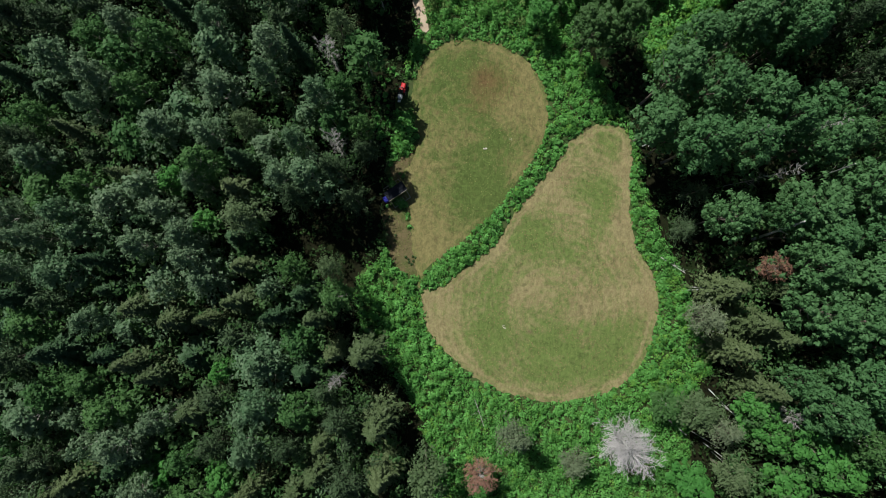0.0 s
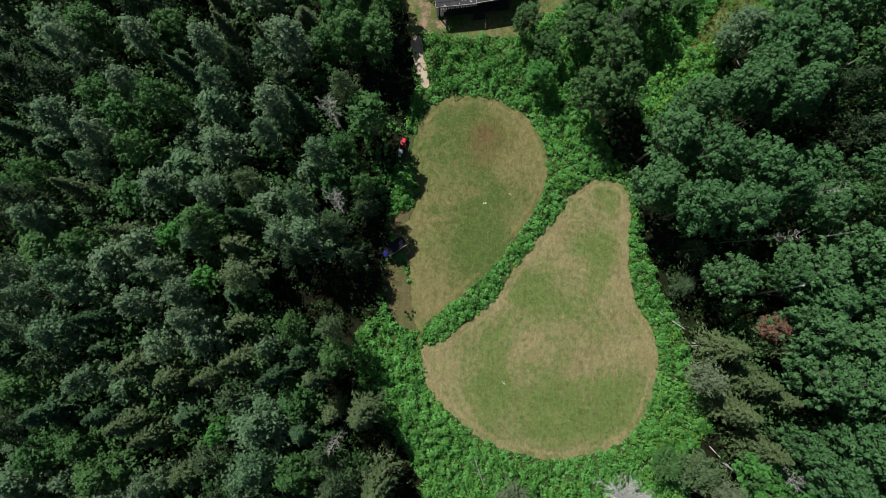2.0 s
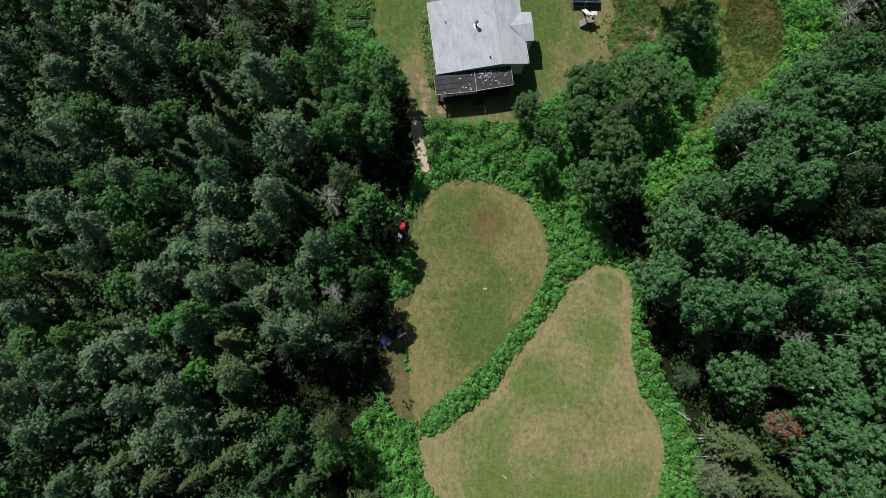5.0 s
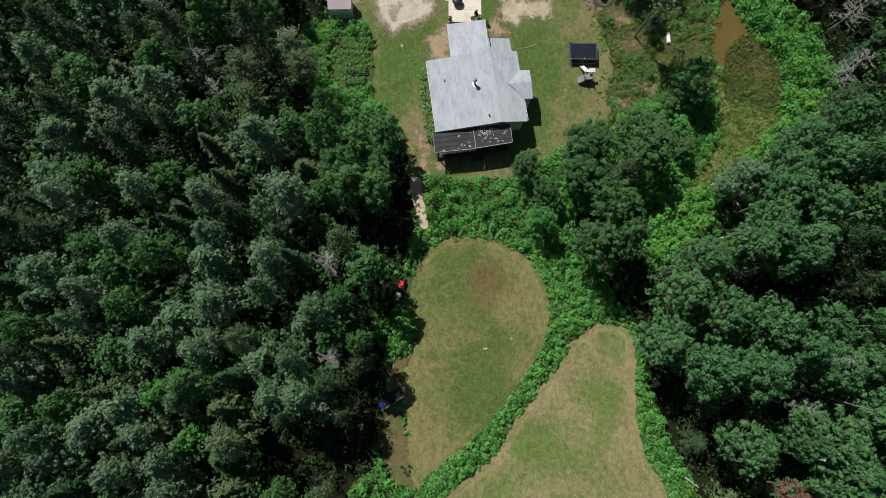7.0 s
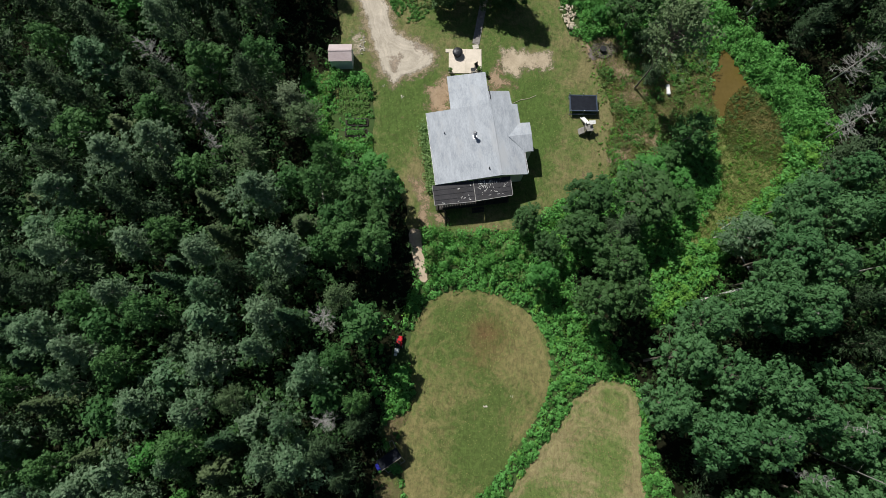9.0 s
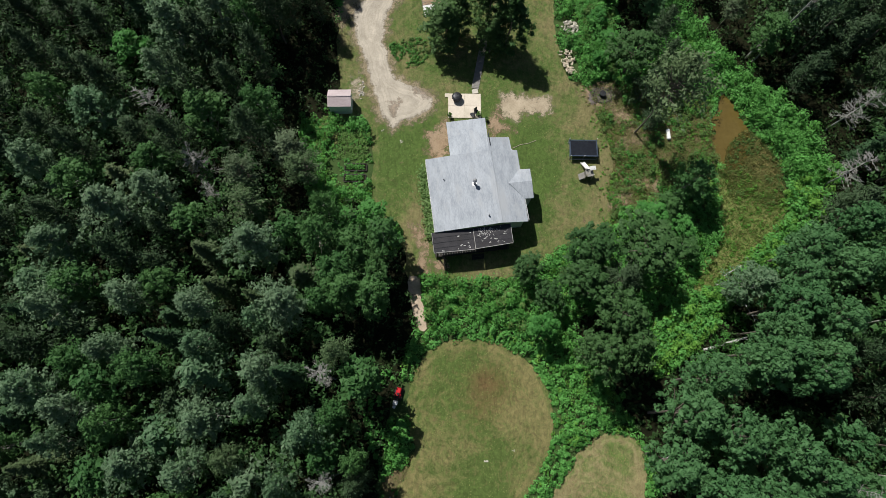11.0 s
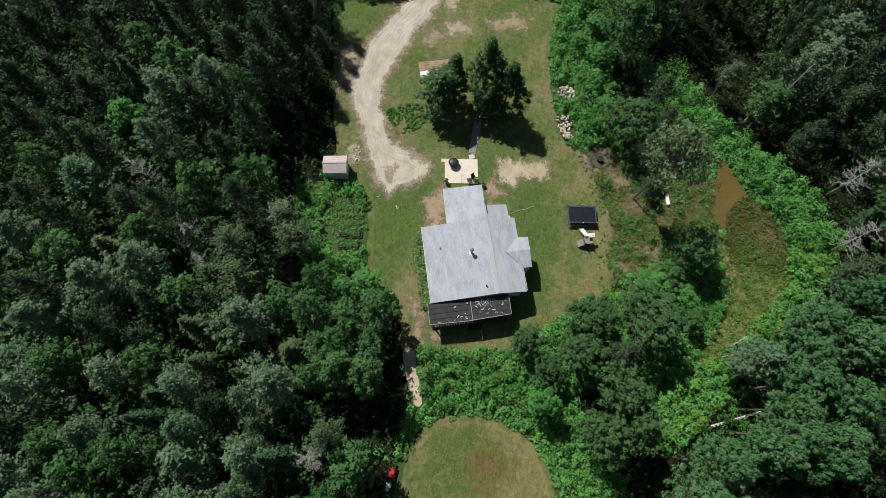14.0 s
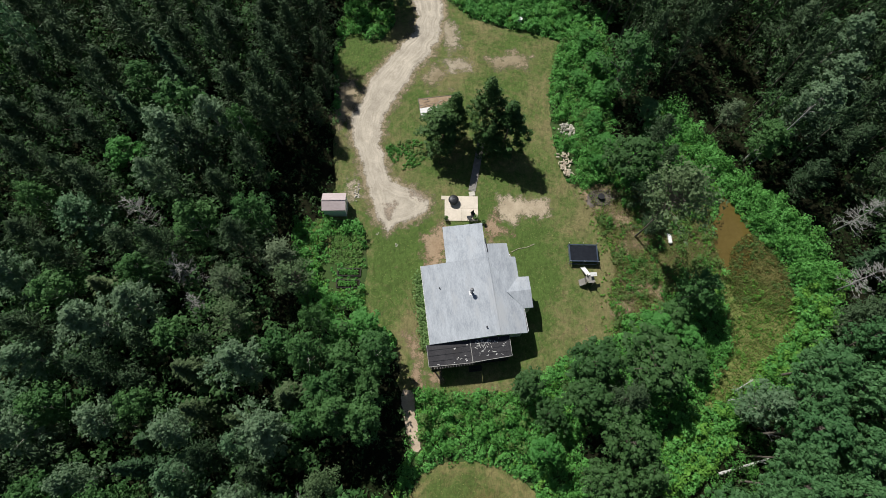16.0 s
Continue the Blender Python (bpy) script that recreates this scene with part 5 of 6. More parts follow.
plant("fir", [
    (33.3, -8.9, 10.0, 2.4), (-24.1, 35.5, 10.1, 2.3), (-22.7, 31.8, 10.5, 2.0)])
plant("snag", [
    (-11.3, 23.4, 9.3, 1.6), (-10.1, 13.9, 10.7, 1.4), (-9.3, -9.3, 10.9, 1.0), (35.5, -11.6, 9.0, 1.5),
    (46.6, 56.2, 9.0, 2.2), (45.2, 48.6, 8.0, 2.0), (33.9, 26.1, 15.0, 1.0), (27.9, 14.8, 15.5, 0.9), (31.5, 12.3, 15.0, 0.9), (34.4, 16.1, 15.5, 0.9), (-32.2, 51.2, 10.9, 1.8)])
plant("birch", [
    (-27.9, 23.2, 11.9, 2.1), (-34.9, 24.4, 10.0, 2.2), (-29.7, 18.9, 11.7, 1.8), (-35.0, 9.3, 10.3, 1.8), (-23.4, 11.6, 11.8, 2.0),
    (-10.0, 19.4, 9.2, 1.7), (-40.8, 15.8, 10.2, 1.8), (-7.8, 16.1, 10.1, 1.3), (-38.9, 8.5, 9.9, 2.6), (-14.5, 1.1, 9.5, 1.6),
    (-39.5, -4.9, 9.7, 2.4), (-9.7, -1.2, 9.0, 1.8), (-34.3, -10.3, 9.3, 2.0), (-37.9, -11.9, 9.8, 2.4), (-31.7, -12.9, 9.7, 2.4),
    (-13.0, -12.7, 9.7, 2.0), (-23.9, -17.5, 10.0, 1.7), (-23.4, -21.9, 9.5, 2.0), (41.2, 16.7, 15.0, 1.6),
    (42.4, -13.8, 12.0, 2.2), (24.9, -11.5, 5.0, 1.7), (25.4, 44.5, 4.0, 1.7), (27.0, 46.6, 7.5, 2.4), (26.9, 39.2, 4.0, 1.5),
    (21.1, 75.3, 11.5, 3.3), (37.6, 66.0, 8.0, 2.4), (-37.2, 68.5, 9.5, 2.4), (-23.8, 62.4, 10.6, 1.7)])
plant("birch", [
    (-43.1, 51.9, 10.8, 1.9), (-26.7, 50.2, 10.9, 2.4), (-20.7, 52.1, 10.3, 2.2), (-38.3, 41.7, 10.5, 2.5), (-32.0, 45.4, 9.0, 2.0),
    (-13.7, 37.4, 10.8, 2.0), (-12.7, 40.9, 9.9, 1.4), (-7.0, 38.2, 8.0, 2.2), (-10.3, 36.9, 8.0, 2.2), (-8.0, 34.9, 6.5, 2.1),
    (-11.3, 34.0, 9.5, 2.2), (-9.7, 32.0, 10.0, 2.2), (-7.0, 31.4, 9.5, 2.2), (-36.2, 31.1, 10.1, 2.4), (-28.4, 31.6, 9.1, 2.0),
    (-12.4, 30.6, 9.0, 1.9)])
plant("willow", [
    (-10.6, 26.1, 11.0, 1.5),
    (-19.1, 16.0, 10.1, 1.6), (-18.9, 6.8, 11.3, 2.1), (-10.6, 1.9, 11.6, 1.2), (-0.2, -17.7, 12.1, 2.2),
    (31.3, -18.0, 7.0, 2.3), (28.0, -11.3, 7.0, 2.4)])
plant("alder", [
    (17.6, 82.2, 3.6, 1.5), (18.4, 78.2, 4.0, 1.6), (16.2, 76.0, 3.2, 1.3), (18.8, 73.6, 3.8, 1.6), (18.0, 69.4, 3.4, 1.3), (19.2, 66.0, 3.6, 1.5), (18.0, 63.6, 3.0, 1.2),
    (-26.7, 9.9, 8.5, 1.7), (-23.7, 6.0, 7.7, 1.6), (-20.5, -9.2, 8.5, 1.4), (-27.2, -19.8, 7.3, 1.9), (-20.8, -19.9, 7.6, 1.9),
    (5.6, -20.4, 5.0, 1.4), (10.4, 29.8, 6.0, 1.7), (33.5, -11.0, 7.0, 2.0), (34.2, -13.4, 7.0, 2.1), (37.9, -14.7, 8.0, 2.8),
    (41.3, -16.8, 8.0, 2.8), (36.4, -19.2, 7.0, 2.6), (28.1, -19.7, 4.5, 2.4), (22.9, 42.9, 4.5, 2.0), (26.6, 41.6, 4.0, 1.5),
    (-36.9, 58.8, 8.6, 2.1), (-10.9, 40.1, 5.0, 1.6), (-8.1, 41.4, 5.0, 1.7)])
plant("thin", [
    (22.6, 54.5, 17.0, 3.4), (-16.4, 45.2, 8.3, 2.2), (-21.1, 40.5, 9.5, 2.3)])
plant("browned", [
    (5.5, -19.0, 6.0, 1.6), (33.8, 3.3, 9.5, 1.25)])
plant("snag", [
    (-26.8, 45.0, 9.2, 1.8), (-25.4, 41.4, 8.6, 1.4)])
plant("grey", [
    (-21.9, 44.4, 10.0, 2.0), (-18.0, 47.8, 8.0, 2.3), (34.1, 70.0, 6.5, 1.7),
    (8.6, -14.4, 9.0, 2.0), (15.0, -17.7, 6.0, 1.9), (27.6, -2.2, 9.0, 2.0), (30.0, -13.2, 8.0, 1.8)])
plant("white_snag", [
    (20.4, -15.1, 9.5, 2.7)])
plant("maple", [
    (22.5, 21.4, 15.0, 3.0), (25.3, 24.9, 15.0, 2.4), (29.1, 25.7, 16.0, 2.4),
    (33.3, 25.2, 16.0, 2.2), (22.0, 17.3, 13.0, 2.7), (26.1, 20.7, 16.0, 2.6), (30.8, 19.3, 16.0, 2.7), (32.1, 17.2, 16.0, 2.2),
    (25.2, 14.9, 16.0, 2.7), (28.8, 14.5, 16.0, 2.7), (23.3, 15.5, 12.0, 1.7), (35.5, 15.2, 15.0, 2.4), (38.3, 16.3, 15.0, 2.4),
    (28.6, 7.9, 14.0, 2.3), (33.4, 8.7, 14.0, 1.6), (35.8, 9.4, 15.0, 2.7), (39.7, 10.6, 15.0, 3.0), (41.4, 6.4, 15.0, 2.4),
    (37.1, 6.7, 15.0, 2.7), (40.3, 3.0, 15.0, 3.0), (35.6, 3.1, 15.0, 2.6), (36.7, -0.3, 15.0, 2.7)])
plant("maple", [
    (39.9, -1.9, 15.0, 3.0), (40.5, -7.1, 15.0, 3.0), (37.4, -9.3, 15.0, 2.6), (35.6, -8.0, 12.0, 1.9), (24.6, 70.8, 5.0, 1.7), (36.8, 38.6, 13.0, 2.7), (38.7, 35.5, 14.0, 2.6), (35.0, 35.6, 12.0, 2.4),
    (33.9, 32.4, 14.0, 2.6), (36.9, 30.6, 15.0, 2.5), (32.7, 30.2, 13.0, 2.4), (31.0, 27.7, 15.0, 2.4), (35.2, 27.4, 15.0, 2.4),
    (42.3, 41.1, 12.0, 2.2)])
plant("elm", [
    (15.5, 27.0, 11.0, 2.4), (18.8, 27.7, 11.0, 2.0), (8.4, 35.8, 6.0, 1.8), (15.6, 38.1, 8.0, 3.0), (21.2, 38.0, 9.0, 3.2),
    (14.0, 34.8, 8.0, 2.6), (17.8, 30.9, 12.0, 2.4), (11.1, 33.2, 5.0, 1.5), (21.6, 62.9, 7.5, 2.8)])
plant("cedar", [
    (-1.1, 65.9, 8.5, 3.5), (3.8, 67.8, 12.5, 2.7), (6.4, 65.8, 10.5, 2.9), (0.2, 67.4, 9.5, 2.2), (4.4, 64.9, 7.0, 2.0), (-10.9, 89.4, 10.5, 3.9)])

PLANTED += [(29.8, 28.5, 1.2), (31.4, 29.2, 1.2)]


def fill_woods():
    """Closes the woods between the noted trees, as densely as they grow; low dark pines stand in for shade in the dark
    gaps.
    """
    rng = random.Random(11)
    view = [(-52, -34), (54, -34), (58, 20), (84, 100), (-84, 100), (-58, 20)]
    spots = {k: [] for k in ("aspen", "spruce", "birch", "fir", "maple", "pine")}
    for i in range(9000):
        x, y = rng.uniform(-84, 84), rng.uniform(-34, 100)
        p, q = np.array([x]), np.array([y])
        if not inside(view, p, q)[0] or inside(OPEN_LAND, p, q)[0] or edge_distance(OPEN_LAND, p, q)[0] < (2.8 if x < 0 else 1.8) or math.hypot(x + 13.6, y - 56) < 5.5 or (-26 < x < -13 and abs((x + 13.6) * 0.77 + (y - 56) * 0.64) < 4.5):
            continue
        slender = x > 20 and y > 58
        north = x < 0 and y > 42
        r = rng.uniform(1.4, 2.3) if slender else rng.uniform(1.9, 2.9) if north else rng.uniform(1.5, 2.8)
        close = 0.76 if slender or north else 0.60 if x < 0 else 0.72
        if any(inside(gap, p, q)[0] for gap in BARE_GAPS):
            continue
        if any((x - a) ** 2 + (y - b) ** 2 < (close * (r + c)) ** 2 for a, b, c in PLANTED):
            continue
        if x > 10 and y < 40:
            kind, h = rng.choice(("maple", "maple", "maple", "birch")), rng.uniform(11, 14.5)
        elif x > 10:
            kind, h = rng.choice(("pine", "pine", "pine", "spruce", "birch")), rng.uniform(8, 11.5)
        elif y > 45:
            kind, h = rng.choice(("pine", "pine", "pine", "pine", "pine", "aspen", "birch", "spruce")), rng.uniform(8.5, 12.5) + (2.5 if x < -22 else 0)
        else:
            kind, h = rng.choice(("aspen", "aspen", "pine", "fir", "birch", "spruce")), rng.uniform(7.5, 10.5)
        if slender:
            kind, h = "pine", rng.uniform(11.5, 15.5)
        # short dark pines are added here in place of deep shade
        elif any(inside(gap, p, q)[0] for gap in DARK_GAPS):
            kind, h = "pine", rng.uniform(4, 6.5)
        PLANTED.append((x, y, r))
        spots[kind].append((x, y, h, r))
    for kind, rows in spots.items():
        crowns, trunks, tones = [], [], []
        for j, (x, y, h, r) in enumerate(rows):
            me = tree_model(kind, j % 3, True)[1]
            v = np.empty(len(me.vertices) * 3, np.float32)
            me.vertices.foreach_get("co", v)
            a = rng.uniform(0, math.tau)
            c, s = math.cos(a), math.sin(a)
            v = v.reshape(-1, 3) @ np.array([[c, s, 0], [-s, c, 0], [0, 0, 1]]) * (r / MADE_R, r / MADE_R, h / MADE_H) + (x, y, -0.05)
            crowns.append(v.reshape(-1, 3, 3))
            tone = np.zeros(len(v), np.float32)
            if "tone" in me.attributes:
                me.attributes["tone"].data.foreach_get("value", tone)
            tones.append(tone + np.float32(rng.random()))
            ang = np.arange(6) * math.tau / 6
            foot = np.stack([x + 0.15 * np.cos(ang), y + 0.15 * np.sin(ang), np.full(6, -0.1)], 1)
            trunks.append(np.stack([foot, np.roll(foot, -1, 0), np.tile((x, y, h * 0.9), (6, 1))], 1))
        me = pieces("woods", np.concatenate(crowns + trunks), KINDS[kind][1])
        me.materials.append(KINDS[kind][2])
        k, kt = sum(map(len, crowns)), sum(map(len, trunks))
        me.polygons.foreach_set("material_index", np.concatenate([np.zeros(k, np.int32), np.ones(kt, np.int32)]))
        me.attributes.new("tone", "FLOAT", "POINT").data.foreach_set("value", np.concatenate(tones + [np.zeros(kt * 3, np.float32)]))
        tagged(new("woods", me), "dense woods of many " + KINDS[kind][3].split(" with")[0].split(",")[0] + "s", "woods", kind="stuff")


fill_woods()


def far_woods():
    """The woods that go on all round, further off, with coarser crowns."""
    rng = np.random.default_rng(77)
    k = 5200
    x, y = rng.uniform(-150, 150, k), rng.uniform(-115, 185, k)
    ok = (np.hypot(x, y - 35) < 125) & ~inside(WOOD_FLOOR, x, y)
    ok &= ~((np.abs(x + 4.5) < 6) & (y > 95))
    cells, keep = set(), []
    for i in np.flatnonzero(ok):
        c = (int(x[i] // 5), int(y[i] // 5))
        if c not in cells:
            cells.add(c)
            keep.append(i)
    out, tones = [], []
    for j, i in enumerate(keep):
        me = tree_model(("aspen", "pine", "birch", "maple")[j % 4], j % 3, True)[1]
        v = np.empty(len(me.vertices) * 3, np.float32)
        me.vertices.foreach_get("co", v)
        v = v.reshape(-1, 3, 3)[::12]
        c = v.mean(1, keepdims=True)
        v = (c + (v - c) * 2.9) * (1.1, 1.1, rng.uniform(0.75, 1.0)) + (x[i], y[i], -0.05)
        out.append(v)
        tones.append(np.full(len(v) * 3, rng.random(), np.float32))
    me = pieces("far_woods", np.concatenate(out), L_BIRCH)
    me.attributes.new("tone", "FLOAT", "POINT").data.foreach_set("value", np.concatenate(tones))
    tagged(new("far_woods", me), "distant mixed green woods all round the clearing", "woods", kind="stuff")


far_woods()


# ---- the house ----
HOUSE = pose(-1.29, 39.48, 0, 0, 0, 10)
house = thing("house", HOUSE, "single-storey house with grey shingle roof and pale siding", "house")


def roof_plane(pts, thick=0.16):
    return part("roof", one(slab, pts, thick), M_SHINGLE, house)


def wall_part(a, b, z0, z1):
    (ax, ay), (bx, by) = a, b
    c = ((ax + bx) / 2, (ay + by) / 2, (z0 + z1) / 2)
    length, turn = math.hypot(bx - ax, by - ay), math.degrees(math.atan2(by - ay, bx - ax))
    return part("wall", one(box, c, (length + 0.16, 0.16, z1 - z0), (0, 0, turn)), M_SIDING, house)


def gable_wall(v, pts):
    """An upright wall across the house with the roof's outline on top."""
    bm = bmesh.new()
    a = [bm.verts.new((u, v, z)) for u, z in pts]
    b = [bm.verts.new((u, v + 0.16, z)) for u, z in pts]
    bm.faces.new(a)
    bm.faces.new(b[::-1])
    for i in range(len(a)):
        j = (i + 1) % len(a)
        bm.faces.new((a[i], b[i], b[j], a[j]))
    bmesh.ops.recalc_face_normals(bm, faces=bm.faces[:])
    return part("wall", bm, M_SIDING, house)


# main roof: long west slope, short east slope, ridge between
roof_plane([(-0.05, 0, 3.05), (7.3, 0, 3.75), (7.3, 8.8, 3.75), (-0.05, 8.8, 3.05)])
roof_plane([(7.302, 0, 3.748), (10.42, 0, 3.08), (10.6, 8.7, 3.04), (9.95, 8.75, 3.18), (9.9, 10.4, 3.15), (7.302, 10.4, 3.7)])
roof_plane([(2.8, 8.802, 3.322), (7.3, 8.802, 3.75), (7.55, 13.3, 2.95), (3.0, 13.55, 2.4)])
part("ridge_cap", one(box, (7.3, 4.4, 3.755), (0.3, 8.8, 0.03)), M_SHINGLE, house)
part("step_wall", one(box, (7.5, 10.2, 3.62), (0.08, 1.6, 0.3)), M_DARKMETAL, house)
# east bay with a small gable
part("roof", one(slab, [(8.9, 4.6, 3.52), (11.55, 4.58, 3.5), (11.66, 6.2, 3.1), (10.45, 6.3, 3.06)], 0.12), M_SHINGLE, house)
part("roof", one(slab, [(8.9, 4.598, 3.518), (10.5, 2.7, 3.06), (11.5, 2.66, 3.1), (11.55, 4.578, 3.498)], 0.12), M_SHINGLE, house)
gable_wall(0.35, [(0.3, 0), (10.1, 0), (10.1, 2.98), (7.3, 3.58), (0.3, 2.9)])
gable_wall(8.4, [(0.3, 0), (10.2, 0), (10.2, 2.9), (7.3, 3.58), (0.3, 2.9)])
wall_part((0.3, 0.5), (0.3, 8.4), 0, 2.92)
wall_part((10.1, 0.5), (10.1, 8.4), 0, 2.9)
wall_part((3.25, 8.6), (3.35, 13.2), 0, 2.3)
wall_part((7.25, 8.6), (7.25, 13.1), 0, 2.75)
wall_part((3.35, 13.2), (7.25, 13.05), 0, 2.25)
wall_part((9.7, 8.5), (9.65, 10.15), 0, 3.0)
wall_part((7.35, 10.15), (9.65, 10.15), 0, 3.0)
wall_part((10.2, 6.0), (11.4, 5.95), 0, 2.95)
wall_part((11.4, 5.95), (11.3, 2.95), 0, 2.95)
wall_part((10.2, 2.95), (11.3, 2.95), 0, 2.95)
# flues and vents
bm = bmesh.new()
rod(bm, (5.05, 5.0, 3.4), (5.05, 5.0, 4.35), 0.13, 0.13, 12)
rod(bm, (5.05, 5.0, 4.35), (5.05, 5.0, 4.42), 0.24, 0.22, 12)
rod(bm, (5.05, 5.0, 4.46), (5.05, 5.0, 4.6), 0.24, 0.05, 12)
flue = part("flue", bm, M_METAL, house, "shiny metal stove flue with a cap")
part("flashing", one(box, (5.05, 4.95, 3.55), (0.5, 0.5, 0.02), (0, -5.5, 0), 0.005), M_METAL, flue)
part("vent_pipe", one(rod, (1.7, 6.0, 3.1), (1.7, 6.0, 3.45), 0.06, 0.06, 8), M_DARKMETAL, house)
part("vent_pipe", one(rod, (6.1, 1.0, 3.5), (6.1, 1.0, 3.9), 0.08, 0.08, 8), M_DARKMETAL, house)
# fascia boards
part("fascia", one(box, (-0.08, 4.4, 2.96), (0.03, 8.8, 0.18)), M_WHITE, house)
part("fascia", one(box, (10.54, 1.4, 2.95), (0.03, 2.5, 0.16)), M_WHITE, house)
# porch with a dark low roof in two panels
porch_west = part("porch_roof", one(slab, [(-0.4, 0.02, 2.93), (4.18, 0.02, 2.93), (4.12, -2.32, 2.62), (-0.42, -2.2, 2.62)], 0.07), M_TARROOF, house, "dark tar-paper porch roof with pale flakes")
porch_east = part("porch_roof", one(slab, [(4.22, 0.02, 3.0), (8.45, 0.02, 3.0), (8.32, -2.12, 2.7), (4.17, -2.3, 2.7)], 0.07), M_TARROOF, house, "dark tar-paper porch roof with pale flakes")
part("roof_edge", one(box, (1.85, -2.28, 2.60), (4.6, 0.05, 0.13), (0, 0, -1.5)), M_TRIM, house)
part("roof_edge", one(box, (6.25, -2.23, 2.68), (4.2, 0.05, 0.13), (0, 0, 2.4)), M_TRIM, house)
part("roof_edge", one(box, (4.19, -1.15, 2.83), (0.06, 2.35, 0.1), (7.4, 0, 0)), M_TRIM, house)
part("roof_edge", one(box, (8.41, -1.05, 2.86), (0.05, 2.15, 0.1), (8.1, 0, 0)), M_TRIM, house)
part("roof_edge", one(box, (-0.43, -1.1, 2.78), (0.05, 2.2, 0.1), (7.9, 0, 0)), M_TRIM, house)
for i in range(15):
    part("rafter_tail", one(box, (0.15 + i * 0.285, -2.42, 2.5), (0.06, 0.2, 0.1), (7, 0, 0)), M_PLANK, house)
# posts, deck and steps are coloured dark for the shade under the porch
for u in (0.0, 2.7, 5.4, 8.1):
    part("porch_post", one(box, (u, -2.05, 1.3), (0.13, 0.13, 2.6), (0, 0, 0), 0.01), M_DECK, house)
for i in range(16):
    part("deck_board", one(box, (4.0, 0.24 - 0.15 * i, 0.42), (8.5, 0.14, 0.04)), M_DECK, house)
part("deck_beam", one(box, (4.0, -2.1, 0.3), (8.5, 0.1, 0.2)), M_DECK, house)
part("deck_step", one(box, (4.6, -2.45, 0.2), (1.4, 0.3, 0.05)), M_DECK, house)
part("deck_step", one(box, (4.6, -2.75, 0.06), (1.4, 0.3, 0.05)), M_DECK, house)
for i in range(1, 4):
    part("batten", one(box, (1.86, -0.57 * i, 2.945 - 0.076 * i), (4.5, 0.035, 0.02), (7.5, 0, 0)), M_DARKMETAL, porch_west)
    part("batten", one(box, (6.3, -0.54 * i, 3.012 - 0.077 * i), (4.1, 0.035, 0.02), (8, 0, 0)), M_DARKMETAL, porch_east)
rng_f = random.Random(5)
for i in range(95):
    left = i < 9
    if left:
        u, v = rng_f.uniform(0.1, 3.9), rng_f.uniform(-2.1, -0.2)
        size = (rng_f.uniform(0.08, 0.3), rng_f.uniform(0.06, 0.12), 0.012)
    elif i < 75:
        u, v = rng_f.gauss(5.7, 0.55), rng_f.gauss(-0.42, 0.3)
        size = (rng_f.uniform(0.02, 0.06), rng_f.uniform(0.06, 0.34), 0.01)
    else:
        u, v = rng_f.uniform(4.5, 8.1), rng_f.uniform(-1.9, -0.15)
        size = (rng_f.uniform(0.08, 0.35), rng_f.uniform(0.03, 0.07), 0.012)
    if not left and not (4.4 < u < 8.2 and -2.0 < v < -0.12):
        continue
    z = (2.93 + 0.134 * v if left else 3.0 + 0.143 * v) + 0.012
    part("flake", one(box, (u, v, z), size, (8, 0, rng_f.uniform(-40, 40))), M_FLAKE, porch_west if left else porch_east)
# cooling unit in the corner of the east wing
unit_box = thing("cooling_unit", HOUSE @ pose(10.25, 9.6, 0), "small white cooling unit beside the house wall", "appliance")
part("body", one(box, (0, 0, 0.42), (0.62, 0.62, 0.74), (0, 0, 0), 0.03), M_WHITE, unit_box)
part("grille", one(rod, (0, 0, 0.79), (0, 0, 0.82), 0.24, 0.24, 16), M_DARKMETAL, unit_box)
part("foot", one(box, (0, 0, 0.03), (0.7, 0.7, 0.06)), M_CONCRETE, unit_box)

# flower bed along the west wall
def bed_along(a, b, wide, mat, seed, label, high=0.9):
    rng = np.random.default_rng(seed)
    k = 1500
    s = rng.uniform(0, 1, k)
    p = np.outer(1 - s, a) + np.outer(s, b)
    p = p + rng.normal(size=(k, 2)) * wide * 0.3
    z = high * rng.uniform(0.3, 1.0, k)
    me = pieces("bed_plants", leaves(rng, np.column_stack([p, z]), np.tile((0, 0, 1.0), (k, 1)), 0.13, 0.6), mat)
    return tagged(new("bed_plants", me), label, "plants", kind="stuff")


bed_along(np.array((-3.3, 47.9)), np.array((-1.7, 39.6)), 1.1, L_GARDEN, 21, "pale green plants growing along the house wall")

# vegetable rows
sheet("vegetable_plot", VEGETABLES, 0.06, M_GREENSOIL, "weedy tilled soil of a vegetable plot")


def crop_row(x0, x1, y, seed, high):
    rng = np.random.default_rng(seed)
    k = 420
    p = np.stack([rng.uniform(x0, x1, k), y + rng.normal(size=k) * 0.22, rng.uniform(0.08, high, k)], 1)
    me = pieces("crop_row", leaves(rng, p, np.tile((0, 0, 1.0), (k, 1)), 0.10, 0.5), L_GARDEN)
    tagged(new("crop_row", me), "row of leafy green vegetables in tilled soil", "plants", kind="stuff")


